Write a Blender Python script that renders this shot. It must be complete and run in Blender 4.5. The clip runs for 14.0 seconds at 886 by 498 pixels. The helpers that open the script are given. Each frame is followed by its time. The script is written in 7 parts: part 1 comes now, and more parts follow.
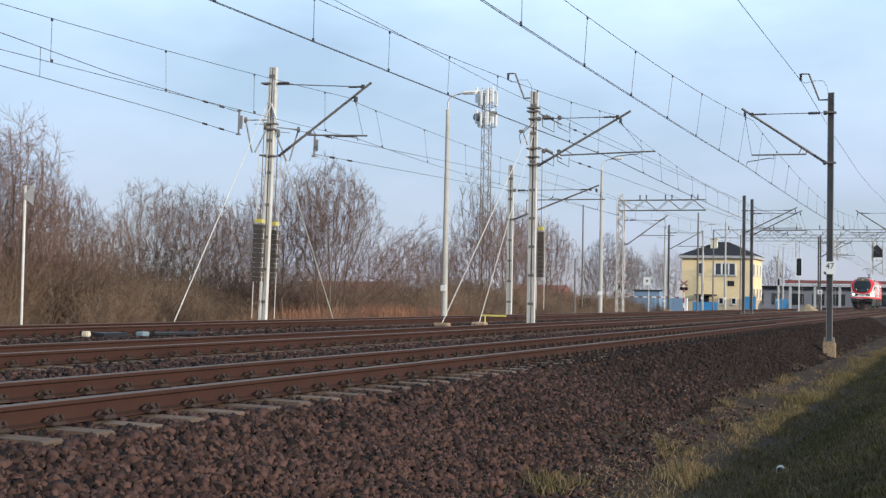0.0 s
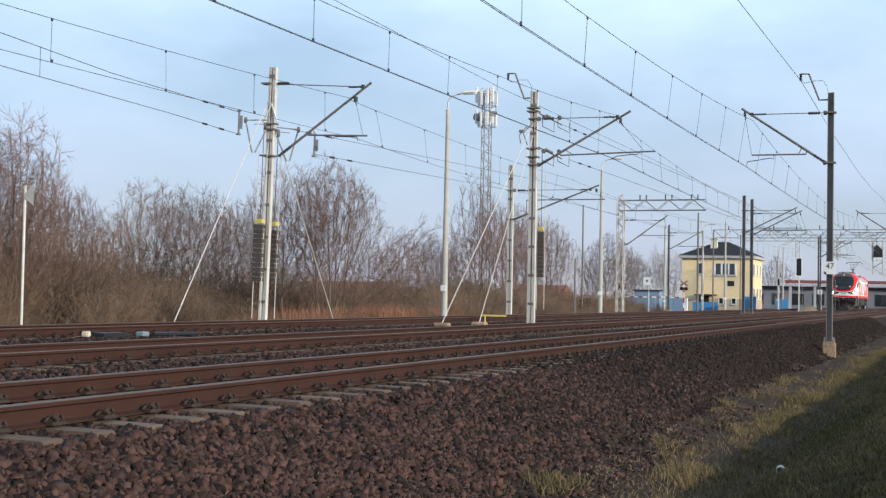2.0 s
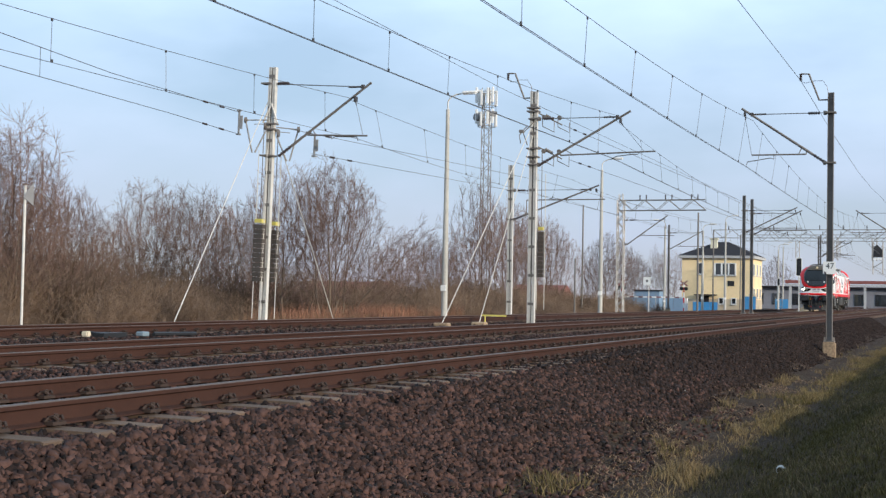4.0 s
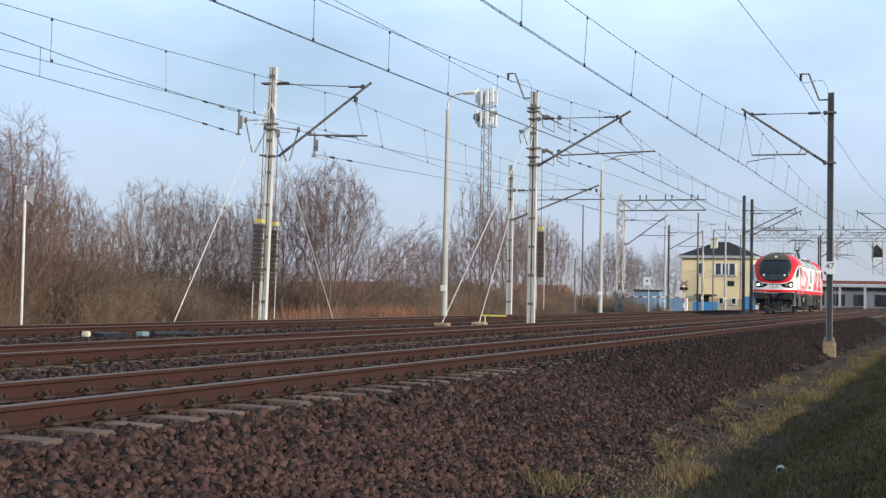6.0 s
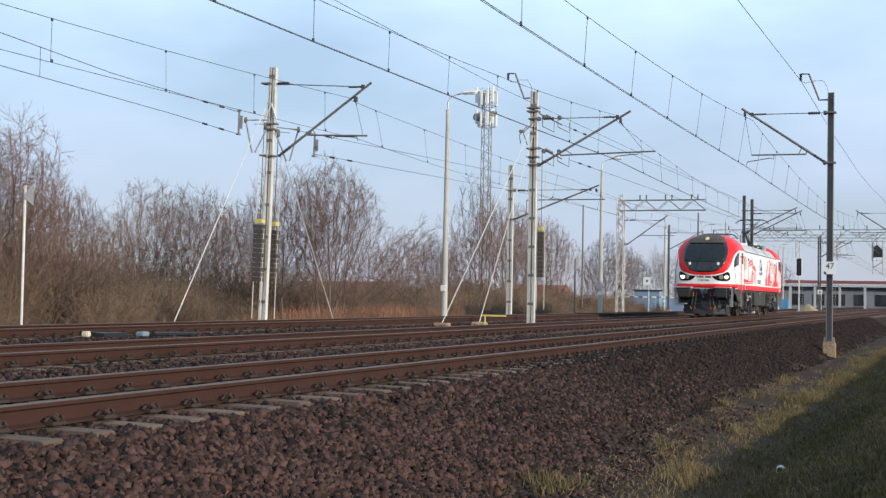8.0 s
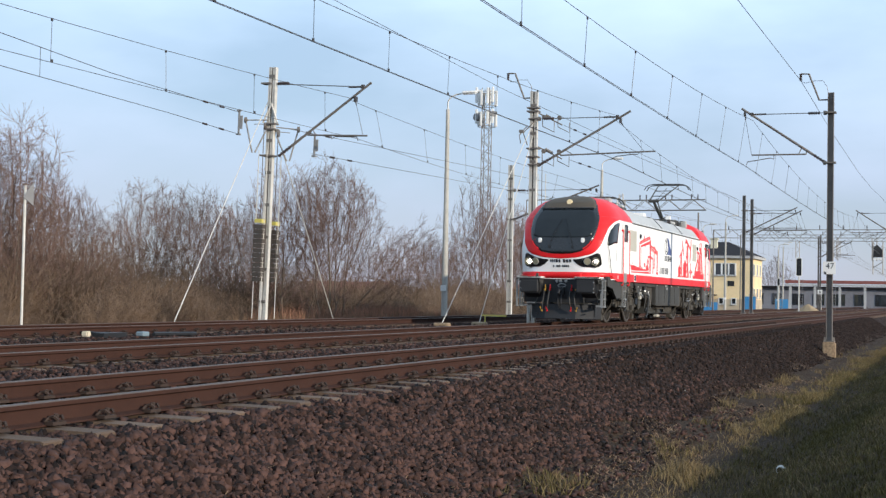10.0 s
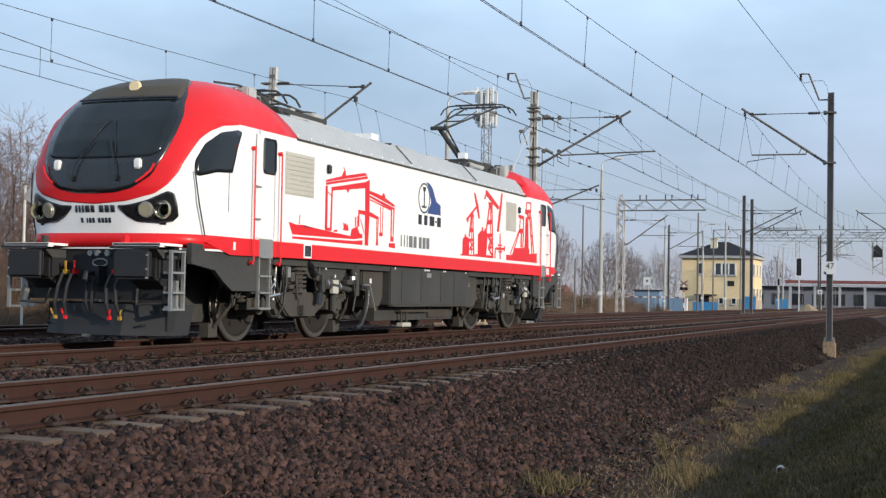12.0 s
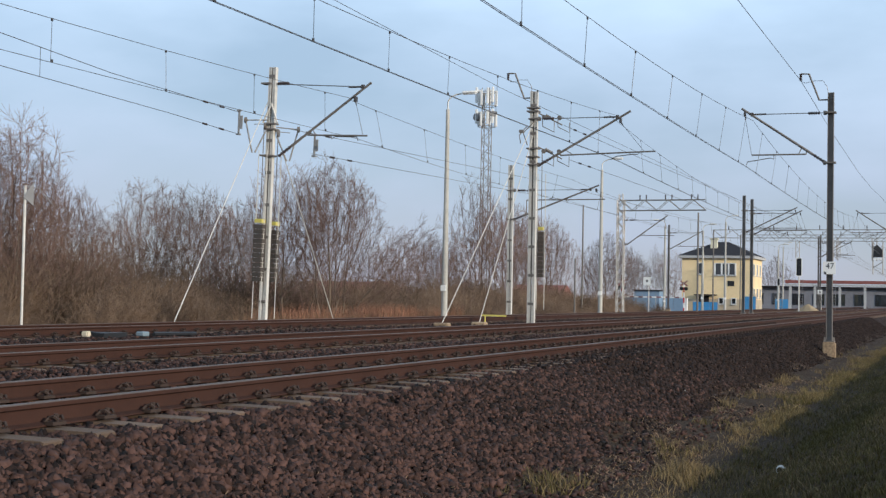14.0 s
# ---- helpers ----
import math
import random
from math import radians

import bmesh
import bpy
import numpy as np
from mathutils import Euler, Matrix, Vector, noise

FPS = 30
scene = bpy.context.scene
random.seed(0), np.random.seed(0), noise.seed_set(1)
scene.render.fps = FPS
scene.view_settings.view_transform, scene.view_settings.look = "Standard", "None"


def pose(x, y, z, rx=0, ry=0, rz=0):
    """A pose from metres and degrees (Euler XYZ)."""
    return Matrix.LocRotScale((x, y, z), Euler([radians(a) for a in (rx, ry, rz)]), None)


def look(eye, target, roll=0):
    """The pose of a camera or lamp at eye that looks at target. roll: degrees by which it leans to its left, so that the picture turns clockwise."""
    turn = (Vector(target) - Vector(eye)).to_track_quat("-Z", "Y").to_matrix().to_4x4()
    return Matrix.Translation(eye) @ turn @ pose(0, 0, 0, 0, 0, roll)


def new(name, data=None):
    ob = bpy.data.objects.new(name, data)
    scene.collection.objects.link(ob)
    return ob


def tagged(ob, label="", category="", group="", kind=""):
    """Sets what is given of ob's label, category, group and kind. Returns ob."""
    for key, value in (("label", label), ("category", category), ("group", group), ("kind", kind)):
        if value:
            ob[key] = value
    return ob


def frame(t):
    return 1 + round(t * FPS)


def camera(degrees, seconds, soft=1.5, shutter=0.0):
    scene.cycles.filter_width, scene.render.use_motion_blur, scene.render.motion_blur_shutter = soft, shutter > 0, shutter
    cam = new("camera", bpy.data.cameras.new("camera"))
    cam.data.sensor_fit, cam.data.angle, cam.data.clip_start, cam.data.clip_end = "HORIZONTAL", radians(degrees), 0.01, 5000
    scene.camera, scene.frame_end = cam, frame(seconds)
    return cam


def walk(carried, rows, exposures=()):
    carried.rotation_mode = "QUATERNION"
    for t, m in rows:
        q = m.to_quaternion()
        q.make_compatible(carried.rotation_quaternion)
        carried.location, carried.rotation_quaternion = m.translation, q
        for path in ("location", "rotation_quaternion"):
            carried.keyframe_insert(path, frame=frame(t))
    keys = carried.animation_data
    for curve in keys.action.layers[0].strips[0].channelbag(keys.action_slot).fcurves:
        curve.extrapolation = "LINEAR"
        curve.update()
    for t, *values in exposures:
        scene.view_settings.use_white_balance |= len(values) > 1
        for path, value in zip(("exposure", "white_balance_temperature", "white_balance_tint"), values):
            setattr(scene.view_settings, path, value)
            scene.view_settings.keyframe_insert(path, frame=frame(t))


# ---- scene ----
# The clip's camera stands on the bank beside the line and does not move.
# x: across the tracks (negative beyond the rails), y: along the tracks, z: 0 at the rail heads
from collections import defaultdict
cam = camera(37.49, 14.0, soft=1.35)
EYE = Vector((0, 0, 0.812))
VIEW = Vector((-0.36646, 0.92976, 0.03549))
STAND = look(EYE, EYE + VIEW * 10, 1.067)
walk(cam, [(0.0, STAND), (14.0, STAND)], [(0.0, 0.0), (11.0, 0.0), (12.0, -0.22), (12.5, -0.44), (13.3, -0.47), (14.0, -0.20)])

# ---- light ----
SUN_TO = Vector((1.0, -0.38, 0.24)).normalized()      # towards the low winter sun
sun_data = bpy.data.lights.new("sun", "SUN")
sun_data.energy, sun_data.angle, sun_data.color = 4.3, radians(0.6), (1.0, 0.90, 0.76)
sun = new("sun", sun_data)
sun.matrix_world = look(Vector((60, -10, 40)), Vector((60, -10, 40)) - SUN_TO)
world = bpy.data.worlds.new("winter_sky")
scene.world = world
world.use_nodes = True
wn, wl = world.node_tree.nodes, world.node_tree.links
sky = wn.new("ShaderNodeTexSky")
sky.sky_type, sky.sun_disc = "NISHITA", False
sky.sun_elevation = math.asin(SUN_TO.z)
sky.sun_rotation = math.atan2(SUN_TO.x, SUN_TO.y)
sky.air_density, sky.dust_density, sky.ozone_density = 1.0, 0.1, 3.0
# thin high cloud
wco = wn.new("ShaderNodeTexCoord")
wmap = wn.new("ShaderNodeMapping"); wmap.inputs["Scale"].default_value = (2.2, 2.2, 6.0)
wnoise = wn.new("ShaderNodeTexNoise"); wnoise.inputs["Scale"].default_value = 1.6; wnoise.inputs["Detail"].default_value = 6
wramp = wn.new("ShaderNodeValToRGB")
wramp.color_ramp.elements[0].position, wramp.color_ramp.elements[0].color = 0.32, (0.52, 0.52, 0.52, 1)
wramp.color_ramp.elements[1].position, wramp.color_ramp.elements[1].color = 0.68, (0.97, 0.97, 0.97, 1)
cloud = wn.new("ShaderNodeMix"); cloud.data_type = "RGBA"
veil = wn.new("ShaderNodeMix"); veil.data_type = "RGBA"      # paler and greyer towards the horizon
veil.inputs[6].default_value, veil.inputs[7].default_value = (5.5, 5.85, 7.45, 1), (7.6, 10.1, 13.1, 1)
wsep = wn.new("ShaderNodeSeparateXYZ")
whigh = wn.new("ShaderNodeMapRange"); whigh.inputs[1].default_value, whigh.inputs[2].default_value = 0.0, 0.22
wl.new(wco.outputs["Generated"], wsep.inputs[0]); wl.new(wsep.outputs[2], whigh.inputs[0]); wl.new(whigh.outputs[0], veil.inputs[0])
wl.new(veil.outputs[2], cloud.inputs[7])
wl.new(wco.outputs["Generated"], wmap.inputs[0]); wl.new(wmap.outputs[0], wnoise.inputs["Vector"])
wl.new(wnoise.outputs[0], wramp.inputs[0]); wl.new(wramp.outputs[0], cloud.inputs[0])
wl.new(sky.outputs[0], cloud.inputs[6])
wl.new(cloud.outputs[2], wn["Background"].inputs[0])
wn["Background"].inputs[1].default_value = 0.10
scene.view_settings.exposure = 0.0


# ---- materials ----
def material(name, color, rough=0.7, metal=0.0, var=0.25, scale=8.0, bump=0.0, bscale=None, dark=None, random_obj=0.0, random_island=0.0, coat=0.0, spec=0.5, space="Object"):
    """A procedural surface: base colour broken up at two scales, with fine relief."""
    m = bpy.data.materials.new(name)
    m.use_nodes = True
    n, l = m.node_tree.nodes, m.node_tree.links
    b = n["Principled BSDF"]
    co = n.new("ShaderNodeTexCoord")
    big = n.new("ShaderNodeTexNoise"); big.inputs["Scale"].default_value = scale * 0.22; big.inputs["Detail"].default_value = 5
    fine = n.new("ShaderNodeTexNoise"); fine.inputs["Scale"].default_value = scale * 3.1; fine.inputs["Detail"].default_value = 4
    l.new(co.outputs[space], big.inputs["Vector"]); l.new(co.outputs[space], fine.inputs["Vector"])
    r = n.new("ShaderNodeValToRGB")
    d = dark or tuple(c * (1 - var) for c in color)
    br = tuple(min(1, c * (1 + var * 0.5)) for c in color)
    r.color_ramp.elements[0].position, r.color_ramp.elements[0].color = 0.30, (*d, 1)
    r.color_ramp.elements[1].position, r.color_ramp.elements[1].color = 0.68, (*br, 1)
    mid = r.color_ramp.elements.new(0.5); mid.color = (*color, 1)
    add = n.new("ShaderNodeMath"); add.operation = "MULTIPLY_ADD"; add.inputs[1].default_value = 0.45
    half = n.new("ShaderNodeMath"); half.operation = "MULTIPLY"; half.inputs[1].default_value = 0.55
    l.new(big.outputs[0], half.inputs[0]); l.new(fine.outputs[0], add.inputs[0]); l.new(half.outputs[0], add.inputs[2])
    out = add.outputs[0]
    l.new(out, r.inputs[0])
    col = r.outputs[0]
    for amount, node, socket in ((random_obj, "ShaderNodeObjectInfo", "Random"), (random_island, "ShaderNodeNewGeometry", "Random Per Island")):
        if amount:
            info = n.new(node)
            ra = n.new("ShaderNodeMapRange"); ra.inputs[3].default_value, ra.inputs[4].default_value = 1 - amount, 1 + amount
            mul = n.new("ShaderNodeVectorMath"); mul.operation = "SCALE"
            l.new(info.outputs[socket], ra.inputs[0]); l.new(col, mul.inputs[0]); l.new(ra.outputs[0], mul.inputs["Scale"])
            col = mul.outputs[0]
    l.new(col, b.inputs["Base Color"])
    rr = n.new("ShaderNodeMapRange"); rr.inputs[3].default_value, rr.inputs[4].default_value = max(0.02, rough - 0.12), min(1, rough + 0.12)
    l.new(fine.outputs[0], rr.inputs[0]); l.new(rr.outputs[0], b.inputs["Roughness"])
    b.inputs["Metallic"].default_value = metal
    b.inputs["Coat Weight"].default_value = coat
    b.inputs["Coat Roughness"].default_value = 0.15
    b.inputs["Specular IOR Level"].default_value = spec
    if bump:
        bn = n.new("ShaderNodeTexNoise"); bn.inputs["Scale"].default_value = bscale or scale * 6; bn.inputs["Detail"].default_value = 6
        bp = n.new("ShaderNodeBump"); bp.inputs["Strength"].default_value = min(1, bump); bp.inputs["Distance"].default_value = 0.02
        l.new(co.outputs[space], bn.inputs["Vector"]); l.new(bn.outputs[0], bp.inputs["Height"]); l.new(bp.outputs[0], b.inputs["Normal"])
    return m


def glow(name, color, strength):
    m = bpy.data.materials.new(name)
    m.use_nodes = True
    b = m.node_tree.nodes["Principled BSDF"]
    b.inputs["Base Color"].default_value = (*color, 1)
    b.inputs["Emission Color"].default_value = (*color, 1)
    b.inputs["Emission Strength"].default_value = strength
    return m


def glass(name, color, rough=0.05):
    m = bpy.data.materials.new(name)
    m.use_nodes = True
    b = m.node_tree.nodes["Principled BSDF"]
    b.inputs["Base Color"].default_value = (*color, 1)
    b.inputs["Roughness"].default_value = rough
    b.inputs["Transmission Weight"].default_value = 0.0
    b.inputs["IOR"].default_value = 1.5
    b.inputs["Coat Weight"].default_value = 1.0
    b.inputs["Coat Roughness"].default_value = 0.03
    return m


RAIL = material("rusty_rail_steel", (0.046, 0.0205, 0.0145), 0.85, 0.0, 0.35, 6, 0.3, 90, spec=0.2)
RAIL_TOP = material("polished_rail_head", (0.115, 0.085, 0.070), 0.6, 0.35, 0.2, 5)
SLEEPER = material("weathered_concrete_sleeper", (0.135, 0.087, 0.058), 0.9, 0, 0.35, 7, 0.4, 70, random_obj=0.2)
CLIP = material("rusty_fastening", (0.042, 0.025, 0.018), 0.8, 0.1, 0.4, 20, 0.3)
STONE = material("brown_ballast_stone", (0.048, 0.0252, 0.0200), 0.85, 0, 0.45, 14, 0.06, 60, random_island=0.95, spec=0.25)
CONCRETE = material("concrete_post", (0.44, 0.42, 0.38), 0.9, 0, 0.25, 3, 0.25, 60)
# STONE in a darker colour, for the stretches farther along the tracks
DARKSTONE = material("dark_ballast_stone", (0.022, 0.0128, 0.0100), 0.9, 0, 0.45, 14, 0.2, 60, random_island=0.7, spec=0.25)
FOUNDATION = material("stained_concrete", (0.34, 0.24, 0.15), 0.9, 0, 0.7, 4, 0.4, 40)
GALV = material("galvanised_steel", (0.30, 0.29, 0.28), 0.5, 0.35, 0.22, 6, 0.1)
MAST = material("dull_painted_mast_steel", (0.175, 0.157, 0.142), 0.65, 0.2, 0.35, 5, 0.15)
MASTLIGHT = material("pale_grey_mast_paint", (0.62, 0.59, 0.54), 0.6, 0.1, 0.25, 5, 0.1)
WIRE = material("dark_copper_wire", (0.11, 0.095, 0.085), 0.5, 0.6, 0.2, 10)
DROPPER = material("dropper_wire", (0.08, 0.075, 0.075), 0.5, 0.5, 0.2, 10)
INSUL = material("brown_insulator", (0.050, 0.036, 0.034), 0.3, 0, 0.2, 10)
RUSTWEIGHT = material("dark_iron_weights", (0.080, 0.066, 0.056), 0.8, 0.2, 0.45, 12, 0.3)
YELLOW = material("yellow_paint", (0.62, 0.52, 0.12), 0.5, 0, 0.2, 8)
WHITE = material("white_sign_paint", (0.80, 0.79, 0.76), 0.5, 0, 0.08, 6)
BLACK = material("black_paint", (0.015, 0.015, 0.016), 0.5, 0, 0.2, 6)
SIGNRED = material("red_sign_paint", (0.55, 0.03, 0.03), 0.5, 0, 0.1, 6)


# ---- building helpers ----
def bm_box(bm, cx, cy, cz, sx, sy, sz, rot=None):
    m = Matrix.Translation((cx, cy, cz)) @ (rot or Matrix.Identity(4)) @ Matrix.Diagonal((sx, sy, sz, 1))
    return bmesh.ops.create_cube(bm, size=1, matrix=m)["verts"]


def bm_tube(bm, a, b, r0, r1=None, seg=8, caps=True):
    a, b = Vector(a), Vector(b)
    d = b - a
    if d.length < 1e-6:
        return
    m = Matrix.Translation((a + b) / 2) @ d.to_track_quat("Z", "Y").to_matrix().to_4x4()
    bmesh.ops.create_cone(bm, cap_ends=caps, segments=seg, radius1=r0, radius2=r0 if r1 is None else r1, depth=d.length, matrix=m)


def bm_path(bm, pts, r, seg=6):
    """One unbroken tube along the points."""
    pts = [Vector(p) for p in pts]
    u = None
    rings = []
    for i, p in enumerate(pts):
        d = (pts[min(i + 1, len(pts) - 1)] - pts[max(i - 1, 0)]).normalized()
        if u is None:
            u = d.orthogonal().normalized()
        u = (u - d * u.dot(d)).normalized()
        v = d.cross(u)
        rings.append([bm.verts.new(p + (u * math.cos(2 * math.pi * k / seg) + v * math.sin(2 * math.pi * k / seg)) * r) for k in range(seg)])
    for a, b in zip(rings, rings[1:]):
        for k in range(seg):
            j = (k + 1) % seg
            bm.faces.new((a[k], a[j], b[j], b[k]))
    bm.faces.new(rings[0][::-1])
    bm.faces.new(rings[-1])


def bm_prism(bm, outline, axis, a, b):
    """Extrude a closed 2D outline from a to b along axis ('x', 'y' or 'z')."""
    def put(u, v, w):
        return {"x": (w, u, v), "y": (u, w, v), "z": (u, v, w)}[axis]
    lo = [bm.verts.new(put(u, v, a)) for u, v in outline]
    hi = [bm.verts.new(put(u, v, b)) for u, v in outline]
    n = len(outline)
    faces = [bm.faces.new(lo), bm.faces.new(hi[::-1])]
    for i in range(n):
        j = (i + 1) % n
        faces.append(bm.faces.new((lo[i], hi[i], hi[j], lo[j])))
    bmesh.ops.recalc_face_normals(bm, faces=faces)
    return faces


def finish(bm, name, mat, smooth=False):
    me = bpy.data.meshes.new(name)
    bm.to_mesh(me)
    bm.free()
    for mm in (mat if isinstance(mat, (list, tuple)) else [mat]):
        me.materials.append(mm)
    if smooth:
        me.polygons.foreach_set("use_smooth", [True] * len(me.polygons))
    return me


def part(name, bm, mat, parent, label="", smooth=False):
    ob = new(name, finish(bm, name, mat, smooth))
    ob.parent = parent
    if label:
        tagged(ob, label)
    return ob


def thing(name, label, category, m=None, group="", kind=""):
    ob = new(name)
    if m is not None:
        ob.matrix_world = m
    return tagged(ob, label, category, group, kind)


def raw_mesh(name, verts, faces, mat, smooth=False):
    """A mesh from arrays; faces all of one size."""
    verts, faces = np.asarray(verts, dtype=np.float32), np.asarray(faces, dtype=np.int32)
    me = bpy.data.meshes.new(name)
    me.vertices.add(len(verts)); me.vertices.foreach_set("co", verts.ravel())
    k = faces.shape[1]
    me.loops.add(faces.size); me.loops.foreach_set("vertex_index", faces.ravel())
    me.polygons.add(len(faces)); me.polygons.foreach_set("loop_start", np.arange(0, faces.size, k, dtype=np.int32))
    me.update(calc_edges=True)
    for mm in (mat if isinstance(mat, (list, tuple)) else [mat]):
        me.materials.append(mm)
    if smooth:
        me.polygons.foreach_set("use_smooth", [True] * len(me.polygons))
    return me


# ---- ground ----
T1, T2, T3 = -6.84, -11.70, -18.10        # track centre lines
GAUGE = 1.507                             # rail centre to rail centre
PROFILE_X = [-400, -60, -26, -22.6, -21.4, -20.4, -16.3, -13.6, -9.7, -8.9, -5.45, -4.1, -3.2, -2.5, -2.15, -1.0, 0.0, 0.6, 30, 400]
PROFILE_Z = [-1.0, -1.0, -0.9, -0.75, -0.38, -0.24, -0.24, -0.24, -0.24, -0.24, -0.25, -1.08, -1.17, -1.22, -1.28, -0.86, -0.60, -0.50, -0.50, -0.50]


def ground_z(x, y):
    z = float(np.interp(x, PROFILE_X, PROFILE_Z))
    if x > -4.6:
        z += 0.05 * noise.noise((x * 0.9, y * 0.35, 0)) + 0.03 * noise.noise((x * 3, y * 2, 7))
    elif x < -22:
        z += 0.12 * noise.noise((x * 0.2, y * 0.2, 3))
    return z


def ground_sheet():
    xs = sorted(set([-3000, -1200] + PROFILE_X + list(np.linspace(-5.4, 0.6, 46)) + list(np.linspace(-60, -22, 14)) + [800, 3000]))
    ys = sorted(set([-1500, -300, -60, -20] + list(np.arange(-8, 70, 0.45)) + list(np.arange(70, 240, 4.0)) + [300, 500, 1000, 2500, 5000]))
    verts = [(x, y, ground_z(x, y)) for y in ys for x in xs]
    nx = len(xs)
    faces = [(j * nx + i, j * nx + i + 1, (j + 1) * nx + i + 1, (j + 1) * nx + i) for j in range(len(ys) - 1) for i in range(nx - 1)]
    me = raw_mesh("ground", verts, faces, GROUND, True)
    return tagged(new("ground", me), "brown ballast embankment running down to winter grass", "ground", kind="structure")


def ground_material():
    """Ballast on the formation, soil and rough grass beyond its foot."""
    m = bpy.data.materials.new("embankment_ground")
    m.use_nodes = True
    n, l = m.node_tree.nodes, m.node_tree.links
    b = n["Principled BSDF"]
    co = n.new("ShaderNodeTexCoord")
    sep = n.new("ShaderNodeSeparateXYZ"); l.new(co.outputs["Object"], sep.inputs[0])
    vor = n.new("ShaderNodeTexVoronoi"); vor.inputs["Scale"].default_value = 17
    l.new(co.outputs["Object"], vor.inputs["Vector"])
    big = n.new("ShaderNodeTexNoise"); big.inputs["Scale"].default_value = 0.9; big.inputs["Detail"].default_value = 6
    l.new(co.outputs["Object"], big.inputs["Vector"])
    fine = n.new("ShaderNodeTexNoise"); fine.inputs["Scale"].default_value = 14; fine.inputs["Detail"].default_value = 6
    l.new(co.outputs["Object"], fine.inputs["Vector"])
    stones = n.new("ShaderNodeValToRGB")
    stones.color_ramp.elements[0].color, stones.color_ramp.elements[1].color = (0.011, 0.0065, 0.005, 1), (0.042, 0.0235, 0.0175, 1)
    sv = n.new("ShaderNodeSeparateColor"); l.new(vor.outputs["Color"], sv.inputs[0]); l.new(sv.outputs[0], stones.inputs[0])
    grass = n.new("ShaderNodeValToRGB")
    e = grass.color_ramp.elements
    e[0].position, e[0].color = 0.3, (0.024, 0.0145, 0.0085, 1)
    e[1].position, e[1].color = 0.72, (0.062, 0.042, 0.020, 1)
    k = e.new(0.5); k.color = (0.041, 0.0245, 0.0145, 1)
    mixn = n.new("ShaderNodeMath"); mixn.operation = "MULTIPLY_ADD"; mixn.inputs[1].default_value = 0.5
    hb = n.new("ShaderNodeMath"); hb.operation = "MULTIPLY"; hb.inputs[1].default_value = 0.5
    l.new(big.outputs[0], hb.inputs[0]); l.new(fine.outputs[0], mixn.inputs[0]); l.new(hb.outputs[0], mixn.inputs[2]); l.new(mixn.outputs[0], grass.inputs[0])
    # where the soil begins, with a ragged edge
    edge = n.new("ShaderNodeMath"); edge.operation = "MULTIPLY_ADD"; edge.inputs[1].default_value = 1.6
    l.new(big.outputs[0], edge.inputs[0]); l.new(sep.outputs[0], edge.inputs[2])
    right = n.new("ShaderNodeMapRange"); right.inputs[1].default_value, right.inputs[2].default_value = -3.75, -3.2
    l.new(edge.outputs[0], right.inputs[0])
    left = n.new("ShaderNodeMapRange"); left.inputs[1].default_value, left.inputs[2].default_value = -21.0, -22.2
    l.new(edge.outputs[0], left.inputs[0])
    mx = n.new("ShaderNodeMath"); mx.operation = "MAXIMUM"; l.new(right.outputs[0], mx.inputs[0]); l.new(left.outputs[0], mx.inputs[1])
    mix = n.new("ShaderNodeMix"); mix.data_type = "RGBA"
    l.new(mx.outputs[0], mix.inputs[0]); l.new(stones.outputs[0], mix.inputs[6]); l.new(grass.outputs[0], mix.inputs[7])
    l.new(mix.outputs[2], b.inputs["Base Color"])
    b.inputs["Roughness"].default_value = 0.95
    b.inputs["Specular IOR Level"].default_value = 0.2
    bp = n.new("ShaderNodeBump"); bp.inputs["Strength"].default_value = 1.0; bp.inputs["Distance"].default_value = 0.05
    l.new(vor.outputs["Distance"], bp.inputs["Height"]); bp.invert = True
    l.new(bp.outputs[0], b.inputs["Normal"])
    return m


GROUND = ground_material()
ground_sheet()

# ---- tracks ----
RAIL_PROFILE = [(-0.075, -0.172), (0.075, -0.172), (0.075, -0.160), (0.012, -0.142), (0.009, -0.05), (0.036, -0.036), (0.036, -0.008), (0.028, 0), (-0.028, 0),
                (-0.036, -0.008), (-0.036, -0.036), (-0.009, -0.05), (-0.012, -0.142), (-0.075, -0.160)]


def rail(parent, x, y0, y1):
    bm = bmesh.new()
    faces = bm_prism(bm, [(x + u, v) for u, v in RAIL_PROFILE], "y", y0, y1)
    bm.normal_update()
    for f in faces:
        if f.normal.z > 0.5 and f.calc_center_median().z > -0.01:
            f.material_index = 1
    return part("rail", bm, [RAIL, RAIL_TOP], parent)


def sleeper_mesh():
    bm = bmesh.new()
    half = [(-1.3, -0.20), (-1.28, -0.188), (-0.5, -0.178), (-0.4, -0.215), (0.4, -0.215), (0.5, -0.178), (1.28, -0.188), (1.3, -0.20), (1.3, -0.36), (-1.3, -0.36)]
    bm_prism(bm, half, "y", -0.13, 0.13)
    for v in bm.verts:
        if v.co.z > -0.3:
            v.co.y *= 0.80
    return finish(bm, "sleeper", SLEEPER)


def clip_mesh():
    """Both fastenings of one rail seat."""
    bm = bmesh.new()
    for s in (-1, 1):
        bm_box(bm, s * 0.105, 0, -0.150, 0.075, 0.15, 0.024)
        for dy in (-0.045, 0.045):
            pts = [(s * 0.065, dy * 1.6, -0.140), (s * 0.085, dy, -0.108), (s * 0.125, dy, -0.100), (s * 0.150, dy * 0.6, -0.125)]
            bm_path(bm, pts, 0.012, 5)
        bm_tube(bm, (s * 0.110, 0, -0.16), (s * 0.110, 0, -0.085), 0.018, seg=6)
    return finish(bm, "rail_clip", CLIP)


